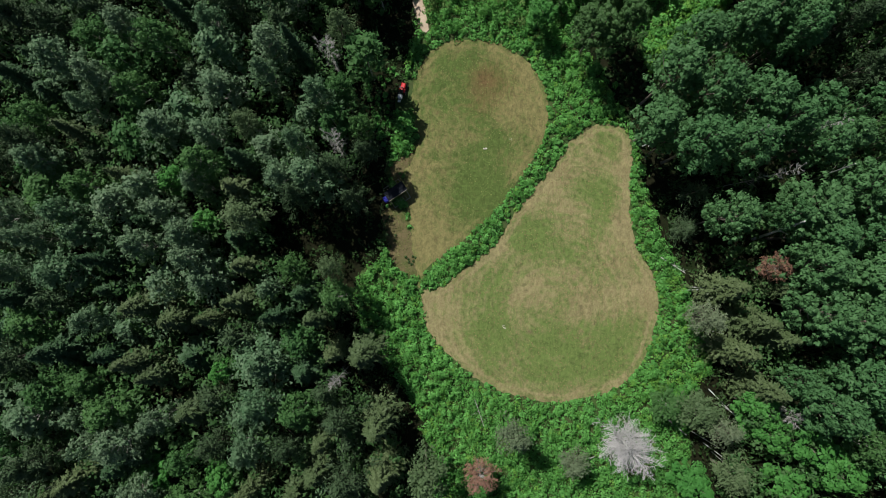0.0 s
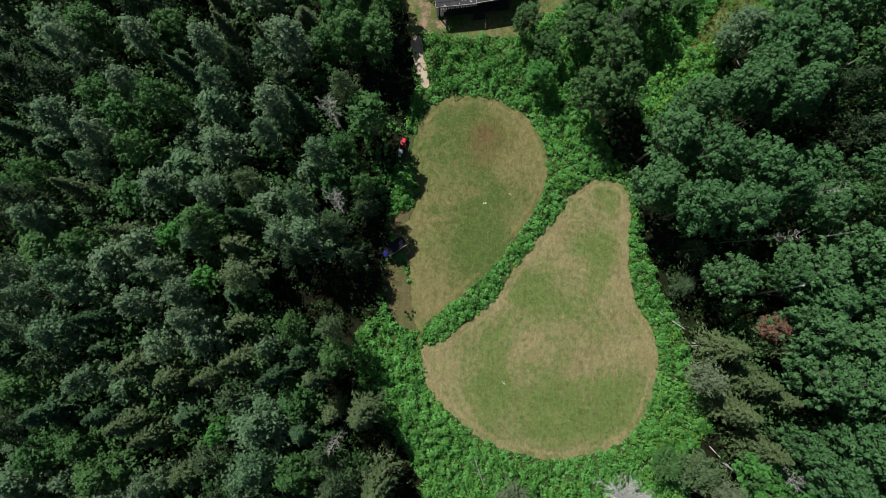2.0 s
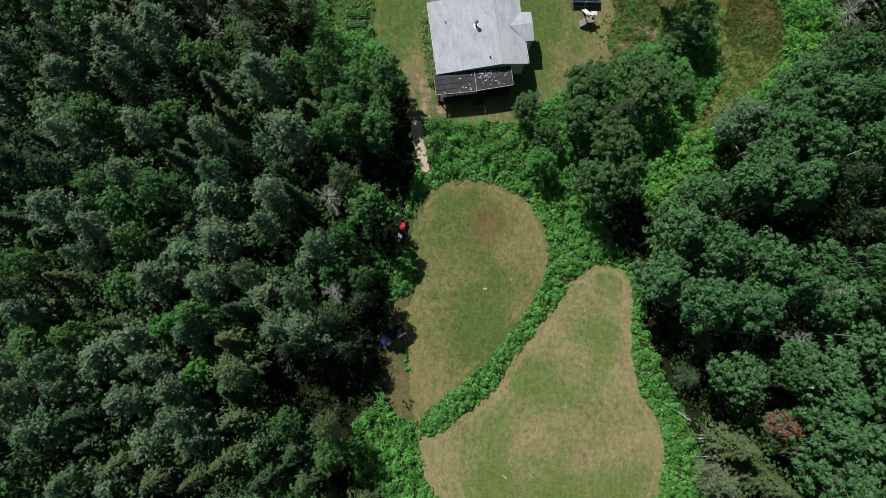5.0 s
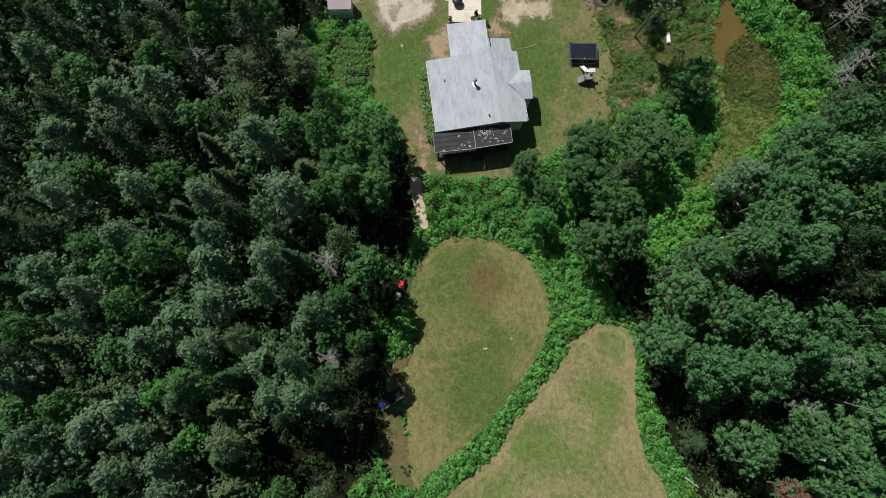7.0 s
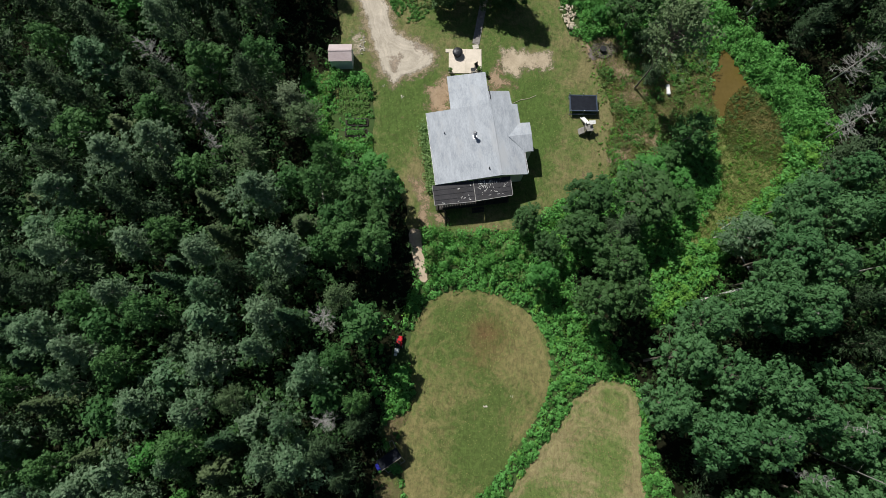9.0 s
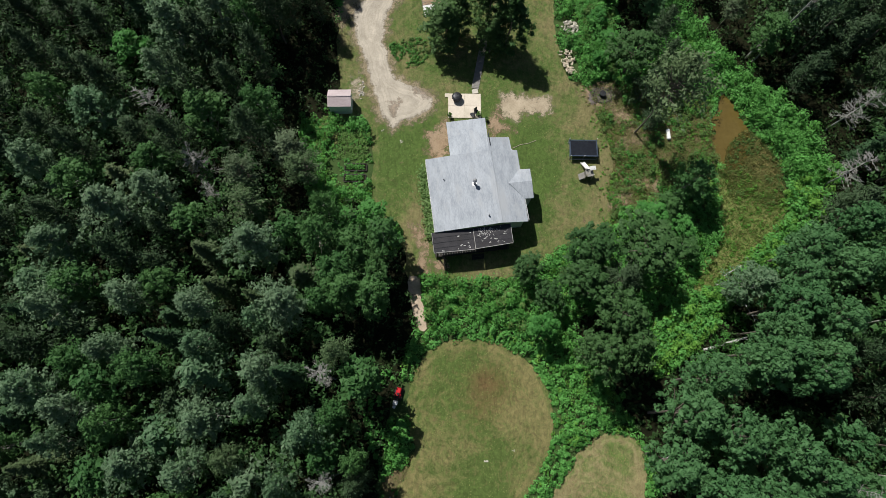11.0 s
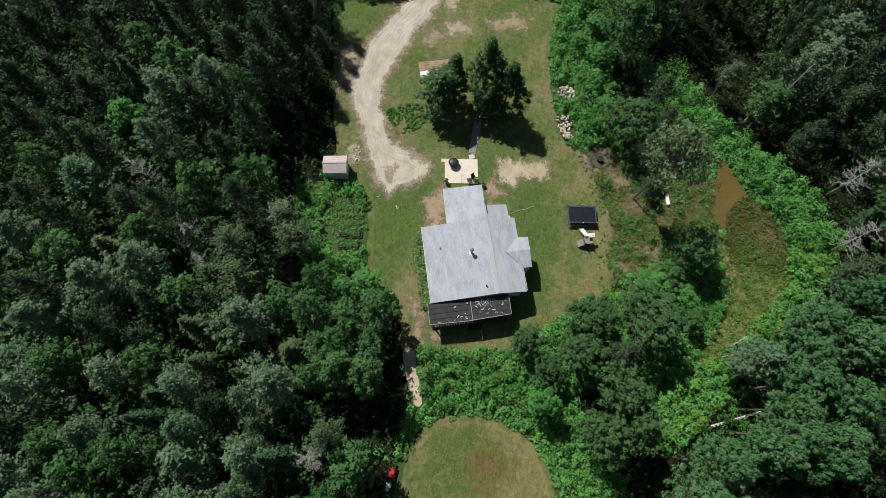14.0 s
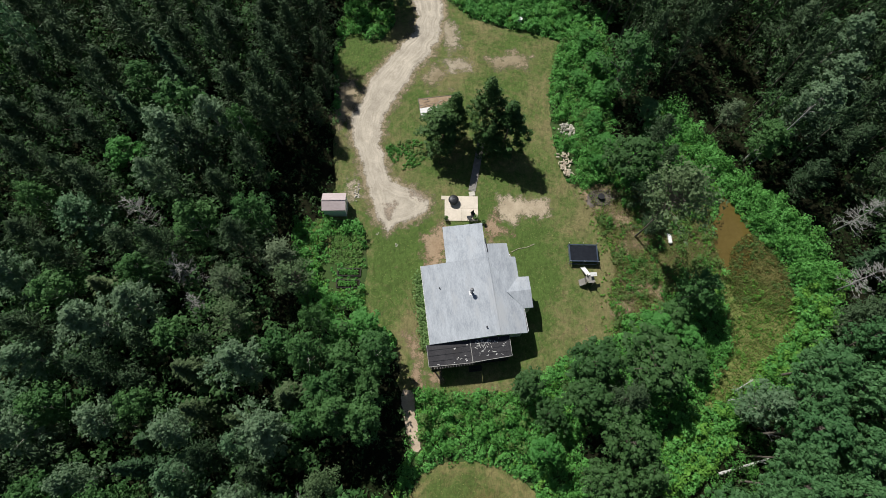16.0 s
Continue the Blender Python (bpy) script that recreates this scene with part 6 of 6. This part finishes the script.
def garden_bed(x, y, wide, deep, seed):
    bed = thing("garden_bed", pose(x, y, 0.06, 0, 0, 2), "low wooden garden bed with dark leafy plants", "garden bed", "beds of the vegetable plot")
    part("soil", one(box, (0, 0, 0.06), (wide - 0.1, deep - 0.1, 0.12)), M_SOIL, bed)
    for c, size in (((0, deep / 2, 0.09), (wide, 0.1, 0.18)), ((0, -deep / 2, 0.09), (wide, 0.1, 0.18)), ((wide / 2, 0, 0.09), (0.1, deep - 0.1, 0.18)), ((-wide / 2, 0, 0.09), (0.1, deep - 0.1, 0.18))):
        part("board", one(box, c, size), M_DECK, bed)
    rng = np.random.default_rng(seed)
    k = 260
    p = np.stack([rng.uniform(-0.4, 0.4, k) * wide, rng.uniform(-0.36, 0.36, k) * deep, rng.uniform(0.15, 0.4, k)], 1)
    c = new("plants", pieces("plants", leaves(rng, p, np.tile((0, 0, 1.0), (k, 1)), 0.09, 0.5), L_WEED_DARK))
    c.parent = bed


garden_bed(-11.2, 48.0, 2.6, 0.9, 71)
garden_bed(-11.2, 46.6, 2.6, 0.9, 72)
for i in range(3, 7):
    crop_row(-13.6, -9.9, 46.6 + i * 0.95, 60 + i, 0.3 + 0.06 * (i % 3))

# ---- patio and front of the house ----
patio = thing("patio", pose(1.5, 57.0, 0, 0, 0, 2.5), "square pale tan concrete patio", "patio", kind="structure")
for i in range(2):
    for j in range(2):
        part("slab", one(box, (-1.02 + 2.04 * i, -0.84 + 1.68 * j, 0.06), (2.03, 1.67, 0.12), (0, 0, 0), 0.01), M_CONCRETE, patio)
part("step", one(box, (-2.2, 1.45, 0.05), (0.5, 0.5, 0.1), (0, 0, 0), 0.01), M_CONCRETE, patio)

tub = thing("round_grill", pose(0.5, 57.85, 0.12), "black covered round grill on the patio", "grill")
part("bowl", one(rod, (0, 0, 0.1), (0, 0, 0.55), 0.5, 0.62, 20), M_RUBBER, tub)
bm = bmesh.new()
bmesh.ops.create_uvsphere(bm, u_segments=20, v_segments=8, radius=0.64, matrix=Matrix.Translation((0, 0, 0.55)) @ Matrix.Diagonal((1, 1, 0.45, 1)))
lid = part("lid", bm, M_DARKMETAL, tub)
part("handle", one(rod, (-0.12, 0, 0.86), (0.12, 0, 0.86), 0.025), M_METAL, lid)
for a in range(3):
    c, s = math.cos(a * 2.1), math.sin(a * 2.1)
    part("leg", one(rod, (c * 0.45, s * 0.45, 0), (c * 0.4, s * 0.4, 0.2), 0.03), M_DARKMETAL, tub)


def garden_chair(x, y, turn, label):
    ob = thing("garden_chair", pose(x, y, 0.12, 0, 0, turn), label, "chair", "chairs on the patio")
    part("seat", one(box, (0, 0, 0.42), (0.5, 0.5, 0.04), (0, 0, 0), 0.01), M_DARKMETAL, ob)
    part("backrest", one(box, (0, 0.26, 0.72), (0.5, 0.04, 0.55), (-10, 0, 0), 0.01), M_DARKMETAL, ob)
    for i in (-1, 1):
        for j in (-1, 1):
            part("leg", one(rod, (i * 0.22, j * 0.22, 0), (i * 0.22, j * 0.22, 0.42), 0.02), M_DARKMETAL, ob)


garden_chair(3.0, 56.0, 40, "dark metal garden chair on the patio")
garden_chair(2.5, 55.6, -80, "dark metal garden chair beside the house wall")


def pot(x, y, z, r, label):
    ob = thing("potted_plant", pose(x, y, z), label, "plant", "pots on the patio")
    part("pot", one(rod, (0, 0, 0), (0, 0, 0.3), r * 0.7, r, 12), M_RUBBER, ob)
    rng = np.random.default_rng(int(abs(x) * 10 + 3))
    d = unit(rng.normal(size=(90, 3)) + (0, 0, 0.8))
    me = pieces("leaves", leaves(rng, d * r * 1.3 + (0, 0, 0.45), d, 0.09), L_GARDEN)
    c = new("leaves", me)
    c.parent = ob


pot(-0.3, 55.4, 0.12, 0.2, "small dark pot with green leaves")
pot(3.3, 55.7, 0.12, 0.24, "dark pot with leafy green plant")
pot(4.2, 55.2, 0.02, 0.2, "dark pot with trailing plant on the dirt")
stone = thing("step_stone", pose(2.75, 59.1, 0, 0, 0, 12), "pale flat step stone between patio and board walk", "stone")
part("slab", one(box, (0, 0, 0.05), (0.75, 0.6, 0.1), (0, 0, 0), 0.03), M_STONE, stone)
boardwalk = thing("boardwalk", pose(2.75, 59.6, 0, 0, 0, -8), "narrow dark grey walk of boards under the conifers", "walkway")
for i in range(34):
    part("board", one(box, (0, 0.22 * i, 0.06), (0.9, 0.2, 0.05)), M_PLANK, boardwalk)

raised = thing("raised_bed", pose(-1.9, 72.4, 0, 0, 0, 11), "bare sandy garden bed with loose white boards along it", "garden bed")
part("soil", one(box, (0, 0, 0.08), (5.4, 1.74, 0.26)), M_BEDSOIL, raised)
for c, s in (((0, -0.92, 0.12), (5.6, 0.06, 0.24)), ((0, 0.92, 0.12), (5.6, 0.06, 0.24)), ((-2.76, 0, 0.12), (0.06, 1.76, 0.24)), ((2.76, 0, 0.12), (0.06, 1.76, 0.24))):
    part("board", one(box, c, s), M_BARK, raised)
for c, s, turn in (((-1.5, -1.1, 0.36), (2.5, 0.7, 0.06), 3), ((-2.4, -1.7, 0.2), (0.6, 1.0, 0.06), 10), ((1.3, -0.7, 0.34), (1.2, 0.6, 0.06), -6), ((2.5, -0.2, 0.3), (0.7, 0.45, 0.06), 25)):
    part("panel", one(box, c, s, (10, 0, turn)), M_WHITE, raised, "white painted board")
rng_b = random.Random(21)
for i in range(16):
    c = Vector((rng_b.uniform(-2.5, 2.5), rng_b.uniform(-0.7, 0.75), 0.22))
    a = rng_b.uniform(-0.5, 0.6)
    d = Vector((math.cos(a), math.sin(a), 0.02)) * rng_b.uniform(0.2, 0.55)
    part("lath", one(rod, c - d, c + d, rng_b.uniform(0.03, 0.06), None, 5), M_TIMBER if i % 3 else M_BARK, raised)

hose = thing("garden_hose", pose(0, 0, 0.05), "thin straw-coloured garden hose lying in the grass", "hose")
bm = bmesh.new()
bends = [(7.6, 51.6, 0), (8.5, 52.1, 0.02), (9.4, 52.3, 0), (10.4, 52.8, 0)]
for a, b in zip(bends, bends[1:]):
    rod(bm, a, b, 0.035, None, 6)
part("tube", bm, M_TIMBER, hose)

# ---- trampoline ----
tramp = thing("trampoline", pose(16.0, 51.65, 0, 0, 0, 2), "rectangular trampoline with black mat and slate-blue rim pad", "trampoline")
part("mat", one(box, (0, 0, 0.86), (3.08, 1.88, 0.02)), M_MAT, tramp)
for c, s in (((0, 1.02, 0.88), (3.4, 0.15, 0.05)), ((0, -1.02, 0.88), (3.4, 0.15, 0.05)), ((1.62, 0, 0.88), (0.15, 1.88, 0.05)), ((-1.62, 0, 0.88), (0.15, 1.88, 0.05))):
    part("pad", one(box, c, s, (0, 0, 0), 0.02), M_BLUEPAD, tramp)
for i in (-1, 1):
    for u in (-1.65, 0, 1.65):
        part("leg", one(rod, (u, i * 1.1, 0), (u, i * 1.1, 0.85), 0.03), M_METAL, tramp)
        pole = part("net_pole", one(rod, (u, i * 1.14, 0.5), (u, i * 1.14, 1.15), 0.025), M_DARKMETAL, tramp)
        part("cap", one(rod, (u, i * 1.14, 1.15), (u, i * 1.14, 1.22), 0.05, 0.03), M_WHITE, pole)
    part("foot_rail", one(rod, (-1.65, i * 1.1, 0.03), (1.65, i * 1.1, 0.03), 0.03), M_METAL, tramp)
    part("frame_rail", one(rod, (-1.65, i * 1.2, 0.5), (1.65, i * 1.2, 0.5), 0.025), M_BLUEPAD, tramp)
    part("frame_rail", one(rod, (i * 1.65, -1.2, 0.5), (i * 1.65, 1.2, 0.5), 0.025), M_BLUEPAD, tramp)

# ---- children's slide ----
slide = thing("play_slide", pose(16.4, 48.6, 0), "small wooden play tower with a white slide", "slide")
bm = one(box, (-0.22, 0.85, 0.62), (0.4, 1.75, 0.05), (-38, 0, 16))
chute = part("chute", bm, M_WHITE, slide)
for i in (-1, 1):
    part("chute_side", one(box, (-0.22 + i * 0.2, 0.85 + i * 0.06, 0.68), (0.05, 1.75, 0.16), (-38, 0, 16)), M_WHITE, chute)
part("roof_panel", one(box, (0.45, 0.25, 1.5), (0.8, 0.45, 0.05), (12, 10, 10)), M_WHITE, slide)
part("platform", one(box, (0.2, -0.2, 1.0), (0.9, 0.9, 0.06), (0, 0, 10)), M_PLANK, slide)
part("ramp", one(box, (-0.65, -0.45, 0.55), (0.8, 0.75, 0.05), (0, -45, 10)), M_PLANK, slide)
for i in (-1, 1):
    for j in (-1, 1):
        part("post", one(box, (0.2 + i * 0.4, -0.2 + j * 0.4, 0.75), (0.08, 0.08, 1.5), (0, 0, 10)), M_TIMBER, slide)

for i in (-1, 1):
    part("side_panel", one(box, (0.2 + i * 0.41, -0.2, 0.55), (0.04, 0.72, 0.86), (0, 0, 10)), M_PLANK, slide)

# ---- shed ----
shed = thing("shed", pose(-13.65, 56.1, 0, 0, 0, 4), "small shed with pale pinkish roof and grey walls", "shed")
bm = bmesh.new()
slab(bm, [(-1.4, 0, 2.45), (1.4, 0, 2.45), (1.4, -1.15, 1.95), (-1.4, -1.15, 1.95)], 0.06)
part("roof", bm, M_SHEDROOF, shed)
part("roof", one(slab, [(-1.4, 0.002, 2.45), (1.4, 0.002, 2.45), (1.4, 1.15, 1.95), (-1.4, 1.15, 1.95)], 0.06), M_SHEDROOF, shed)
part("ridge", one(box, (0, 0, 2.46), (2.82, 0.16, 0.04)), M_SHEDROOF, shed)
part("wall", one(box, (0, -0.98, 0.97), (2.6, 0.08, 1.94)), M_SHEDWALL, shed)
part("wall", one(box, (0, 0.98, 0.97), (2.6, 0.08, 1.94)), M_SHEDWALL, shed)
part("wall", one(box, (1.26, 0, 0.97), (0.08, 1.88, 1.94)), M_SHEDWALL, shed)
part("wall", one(box, (-1.26, 0, 0.97), (0.08, 1.88, 1.94)), M_SHEDWALL, shed)
shed_door = part("door", one(box, (1.31, 0, 0.95), (0.03, 0.8, 1.8)), M_WHITE, shed)
part("handle", one(box, (1.34, 0.3, 0.95), (0.03, 0.04, 0.14)), M_DARKMETAL, shed_door)

# ---- garden swing by the wood ----
swing = thing("garden_swing", pose(-4.7, 10.3, 0, 0, 0, 36), "garden swing seat with dark canopy and deep blue cushion", "swing")
part("canopy", one(slab, [(-1.15, -0.55, 1.75), (1.25, -0.55, 1.8), (1.25, 0.55, 1.8), (-1.15, 0.55, 1.75)], 0.05), M_MAT, swing)
part("canopy_edge", one(box, (0.05, -0.57, 1.72), (2.4, 0.03, 0.16)), M_TIMBER, swing)
part("seat", one(box, (-0.1, 0, 0.5), (1.7, 0.6, 0.12), (0, 0, 0), 0.03), M_BLUE, swing)
part("backrest", one(box, (-0.1, 0.35, 0.8), (1.7, 0.12, 0.6), (-12, 0, 0), 0.03), M_BLUE, swing)
part("cushion", one(box, (-1.3, -0.1, 1.2), (0.55, 0.7, 0.4), (0, 0, 0), 0.1), M_BLUE, swing, "deep blue cushion")
for i in (-1, 1):
    for u in (-1.0, 1.1):
        part("leg", one(rod, (u, i * 1.25, 0), (u, i * 0.1, 1.75), 0.035), M_METAL, swing)
    part("foot_bar", one(rod, (-1.0, i * 1.25, 0.04), (1.1, i * 1.25, 0.04), 0.035), M_METAL, swing)
    for k in range(5):
        part("rung", one(rod, (-0.6 + k * 0.32, i * 0.75, 0.75), (-0.6 + k * 0.32, i * 1.2, 0.08), 0.02), M_METAL, swing)

# ---- ride-on mower ----
mower = thing("ride_on_mower", pose(-4.5, 21.9, 0, 0, 0, -13) @ Matrix.Scale(0.82, 4), "red ride-on mower with white seat and trailer, parked in weeds", "mower")
part("hood", one(box, (0, 0.75, 0.62), (0.62, 0.8, 0.42), (0, 0, 0), 0.1), M_RED, mower)
part("fender", one(box, (0, 0.1, 0.55), (0.85, 0.55, 0.2), (0, 0, 0), 0.06), M_RED, mower)
part("deck", one(box, (0, 0.35, 0.22), (1.1, 0.9, 0.16), (0, 0, 0), 0.05), M_DARKMETAL, mower)
part("seat", one(box, (0, -0.15, 0.8), (0.5, 0.45, 0.12), (0, 0, 0), 0.04), M_RUBBER, mower)
part("backrest", one(box, (0, -0.38, 0.98), (0.5, 0.12, 0.35), (8, 0, 0), 0.04), M_RUBBER, mower)
part("bin", one(box, (0, -0.85, 0.72), (0.62, 0.6, 0.5), (0, 0, 0), 0.08), M_WHITE, mower)
part("bin", one(box, (-0.02, -1.4, 0.45), (0.4, 0.35, 0.3), (0, 0, 0), 0.06), M_WHITE, mower)
part("steering_wheel", one(rod, (0, 0.3, 0.98), (0, 0.32, 1.01), 0.17, 0.17, 14), M_RUBBER, mower)
for u, v, r in ((-0.42, 0.95, 0.2), (0.42, 0.95, 0.2), (-0.48, -0.2, 0.28), (0.48, -0.2, 0.28)):
    w = part("wheel", one(rod, (u - 0.1, v, r), (u + 0.1, v, r), r, r, 16), M_RUBBER, mower)
    part("rim", one(rod, (u - 0.11, v, r), (u + 0.11, v, r), r * 0.5, r * 0.5, 12), M_WHITE, w)

# ---- loose things round the yard ----
def stones(name, x, y, rx, ry, count, size, mat, label, category, seed, high=0.3):
    ob = thing(name, pose(x, y, 0), label, category)
    rng = random.Random(seed)
    for i in range(count):
        a, d = rng.uniform(0, math.tau), rng.random() ** 0.6
        s = size * rng.uniform(0.6, 1.4)
        bm = bmesh.new()
        bmesh.ops.create_icosphere(bm, subdivisions=1, radius=s, matrix=pose(math.cos(a) * d * rx, math.sin(a) * d * ry, s * 0.3 + high * (1 - d) * rng.random(), rng.uniform(0, 90), rng.uniform(0, 90), 0) @ Matrix.Diagonal((1, rng.uniform(0.6, 1), rng.uniform(0.4, 0.8), 1)))
        part("stone", bm, mat, ob)


stones("rubble_heap", 14.9, 69.2, 1.1, 1.0, 70, 0.18, M_STONE, "heap of pale broken stone beside the bushes", "rubble", 1)
stones("rubble_heap", -11.4, 58.4, 0.35, 1.3, 24, 0.13, M_STONE, "scattered pale rubble beside the shed", "rubble", 2, 0.1)
wood = thing("firewood_pile", pose(14.6, 63.9, 0, 0, 0, 8), "loose pile of pale split firewood", "firewood")
rng_w = random.Random(8)
for i in range(60):
    v = rng_w.uniform(-1.7, 1.7)
    c = Vector((rng_w.gauss(0, 0.35), v, 0.08 + rng_w.random() * 0.35))
    a = rng_w.uniform(0, math.pi)
    d = Vector((math.cos(a), math.sin(a), rng_w.uniform(-0.2, 0.2))) * 0.22
    part("log", one(rod, c - d, c + d, rng_w.uniform(0.06, 0.1), None, 6), M_LOGEND, wood)
blot("ash_bed", 18.7, 59.4, 1.35, 1.15, 0, M_ASH, "grey ash and char of a fire pit", 0.06)
pit = thing("fire_pit", pose(18.7, 59.45, 0), "blackened fire pit ring with a steel drum and charred wood", "fire pit")
part("drum", one(rod, (0, 0, 0), (0, 0, 0.55), 0.34, 0.36, 16), M_DARKMETAL, pit)
part("rim", one(rod, (0, 0, 0.5), (0, 0, 0.57), 0.4, 0.4, 16), M_DARKMETAL, pit)
for i in range(22):
    a = i / 22 * math.tau
    bm = bmesh.new()
    bmesh.ops.create_icosphere(bm, subdivisions=1, radius=0.16, matrix=pose(math.cos(a) * 1.15, math.sin(a) * 1.05, 0.1, i * 40, i * 70, 0) @ Matrix.Diagonal((1, 0.8, 0.7, 1)))
    part("stone", bm, M_ASH, pit)
for i in range(14):
    a = rng_w.uniform(0, math.tau)
    c = Vector((math.cos(a) * 0.7, math.sin(a) * 0.7, 0.12))
    d = Vector((math.cos(a + 1), math.sin(a + 1), 0.1)) * 0.35
    part("charred_stick", one(rod, c - d, c + d, 0.05, 0.03, 5), M_ASH, pit)
kayak = thing("white_board", pose(26.7, 54.4, 0, 0, 0, 4), "white board lying on rough ground near the pond", "board")
part("plank", one(box, (0, 0, 0.2), (0.42, 1.4, 0.4), (0, 0, 0), 0.08), M_WHITE, kayak)
bucket = thing("bucket", pose(*BUCKET_AT, 0), "small white bucket in the front weeds", "bucket")
part("body", one(rod, (0, 0, 0.3), (0, 0, 0.85), 0.28, 0.34, 14), M_WHITE, bucket)
part("stand", one(rod, (0, 0, 0), (0, 0, 0.32), 0.2, 0.2, 10), M_TIMBER, bucket)


def bare_spot(x, y, r, seed):
    ob = thing("stone_scatter", pose(x, y, 0.03), "few small pale stones lying in mown grass", "stones", "stones in the grass")
    rng = random.Random(seed)
    for i in range(5):
        bm = bmesh.new()
        s = r * rng.uniform(0.35, 0.8)
        bmesh.ops.create_icosphere(bm, subdivisions=1, radius=s, matrix=pose(rng.uniform(-r, r) * 1.6, rng.uniform(-r, r) * 1.6, s * 0.2, 0, 0, i * 50) @ Matrix.Diagonal((1, 0.7, 0.5, 1)))
        part("stone", bm, M_STONE, ob)


for i, (x, y, r) in enumerate(SPOT_STONES):
    bare_spot(x, y, r, i)


def fallen_log(a, b, r, mat, label, name="fallen_trunk", category="fallen tree", group="fallen trunks"):
    a, b = Vector(a), Vector(b)
    ob = thing(name, Matrix.Translation(a), label, category, group)
    bm = bmesh.new()
    rod(bm, (0, 0, 0), b - a, r, r * 0.5, 8)
    part("trunk", bm, mat, ob)
    rng = random.Random(int(a.x * 7))
    for i in range(6):
        s = (b - a) * rng.uniform(0.4, 0.95)
        e = s + Vector((rng.uniform(-0.9, 0.9), rng.uniform(-0.9, 0.9), rng.uniform(0.1, 0.7)))
        part("branch", one(rod, s, e, r * 0.3, r * 0.12, 4), mat, ob)


STANDING = ("dead_tree", "dead tree", "standing dead trunks")
fallen_log((22.9, 16.7, 0.2), (24.0, 17.2, 1.8), 0.1, M_PALEWOOD, "pale leaning birch trunk at the wood's edge")
fallen_log(SNAG_FOOT, SNAG_TIP, 0.13, M_DEADWOOD, "tall grey standing dead trunk beside the pond", *STANDING)
fallen_log((50.6, 70.2, 0.0), (50.9, 70.8, 12.5), 0.11, M_DEADWOOD, "tall grey standing dead trunk among dark pines", *STANDING)
fallen_log((35.6, 6.6, 0.0), (33.4, 7.5, 12.0), 0.16, M_PALEWOOD, "pale bare birch trunk leaning between maples", *STANDING)
fallen_log((40.0, 12.7, 0.0), (35.2, 12.1, 15.6), 0.09, M_DEADWOOD, "grey bare trunk leaning out of the maples", *STANDING)
fallen_log((28.9, 28.3, 0.2), (33.9, 30.0, 1.0), 0.16, M_PALEWOOD, "long pale fallen trunk beside the maples")
fallen_log((27.0, -11.2, 0.3), (30.3, -13.4, 1.0), 0.12, M_PALEWOOD, "bleached fallen trunk in the undergrowth")
fallen_log((25.0, -12.6, 0.3), (28.2, -15.2, 0.9), 0.12, M_DEADWOOD, "grey fallen trunk in the undergrowth")
fallen_log((27.6, 0.6, 0.6), (31.0, 0.9, 0.9), 0.08, M_PALEWOOD, "thin pale fallen trunk at the wood's edge")
for i, (x, y, a, n, pale) in enumerate(STICKS):
    fallen_log((x, y, 0.35), (x + n * math.cos(a), y + n * math.sin(a), 1.1), 0.06, M_PALEWOOD if pale else M_DEADWOOD, "bleached dead branch lying in the undergrowth" if pale else "grey dead branch lying in the undergrowth")
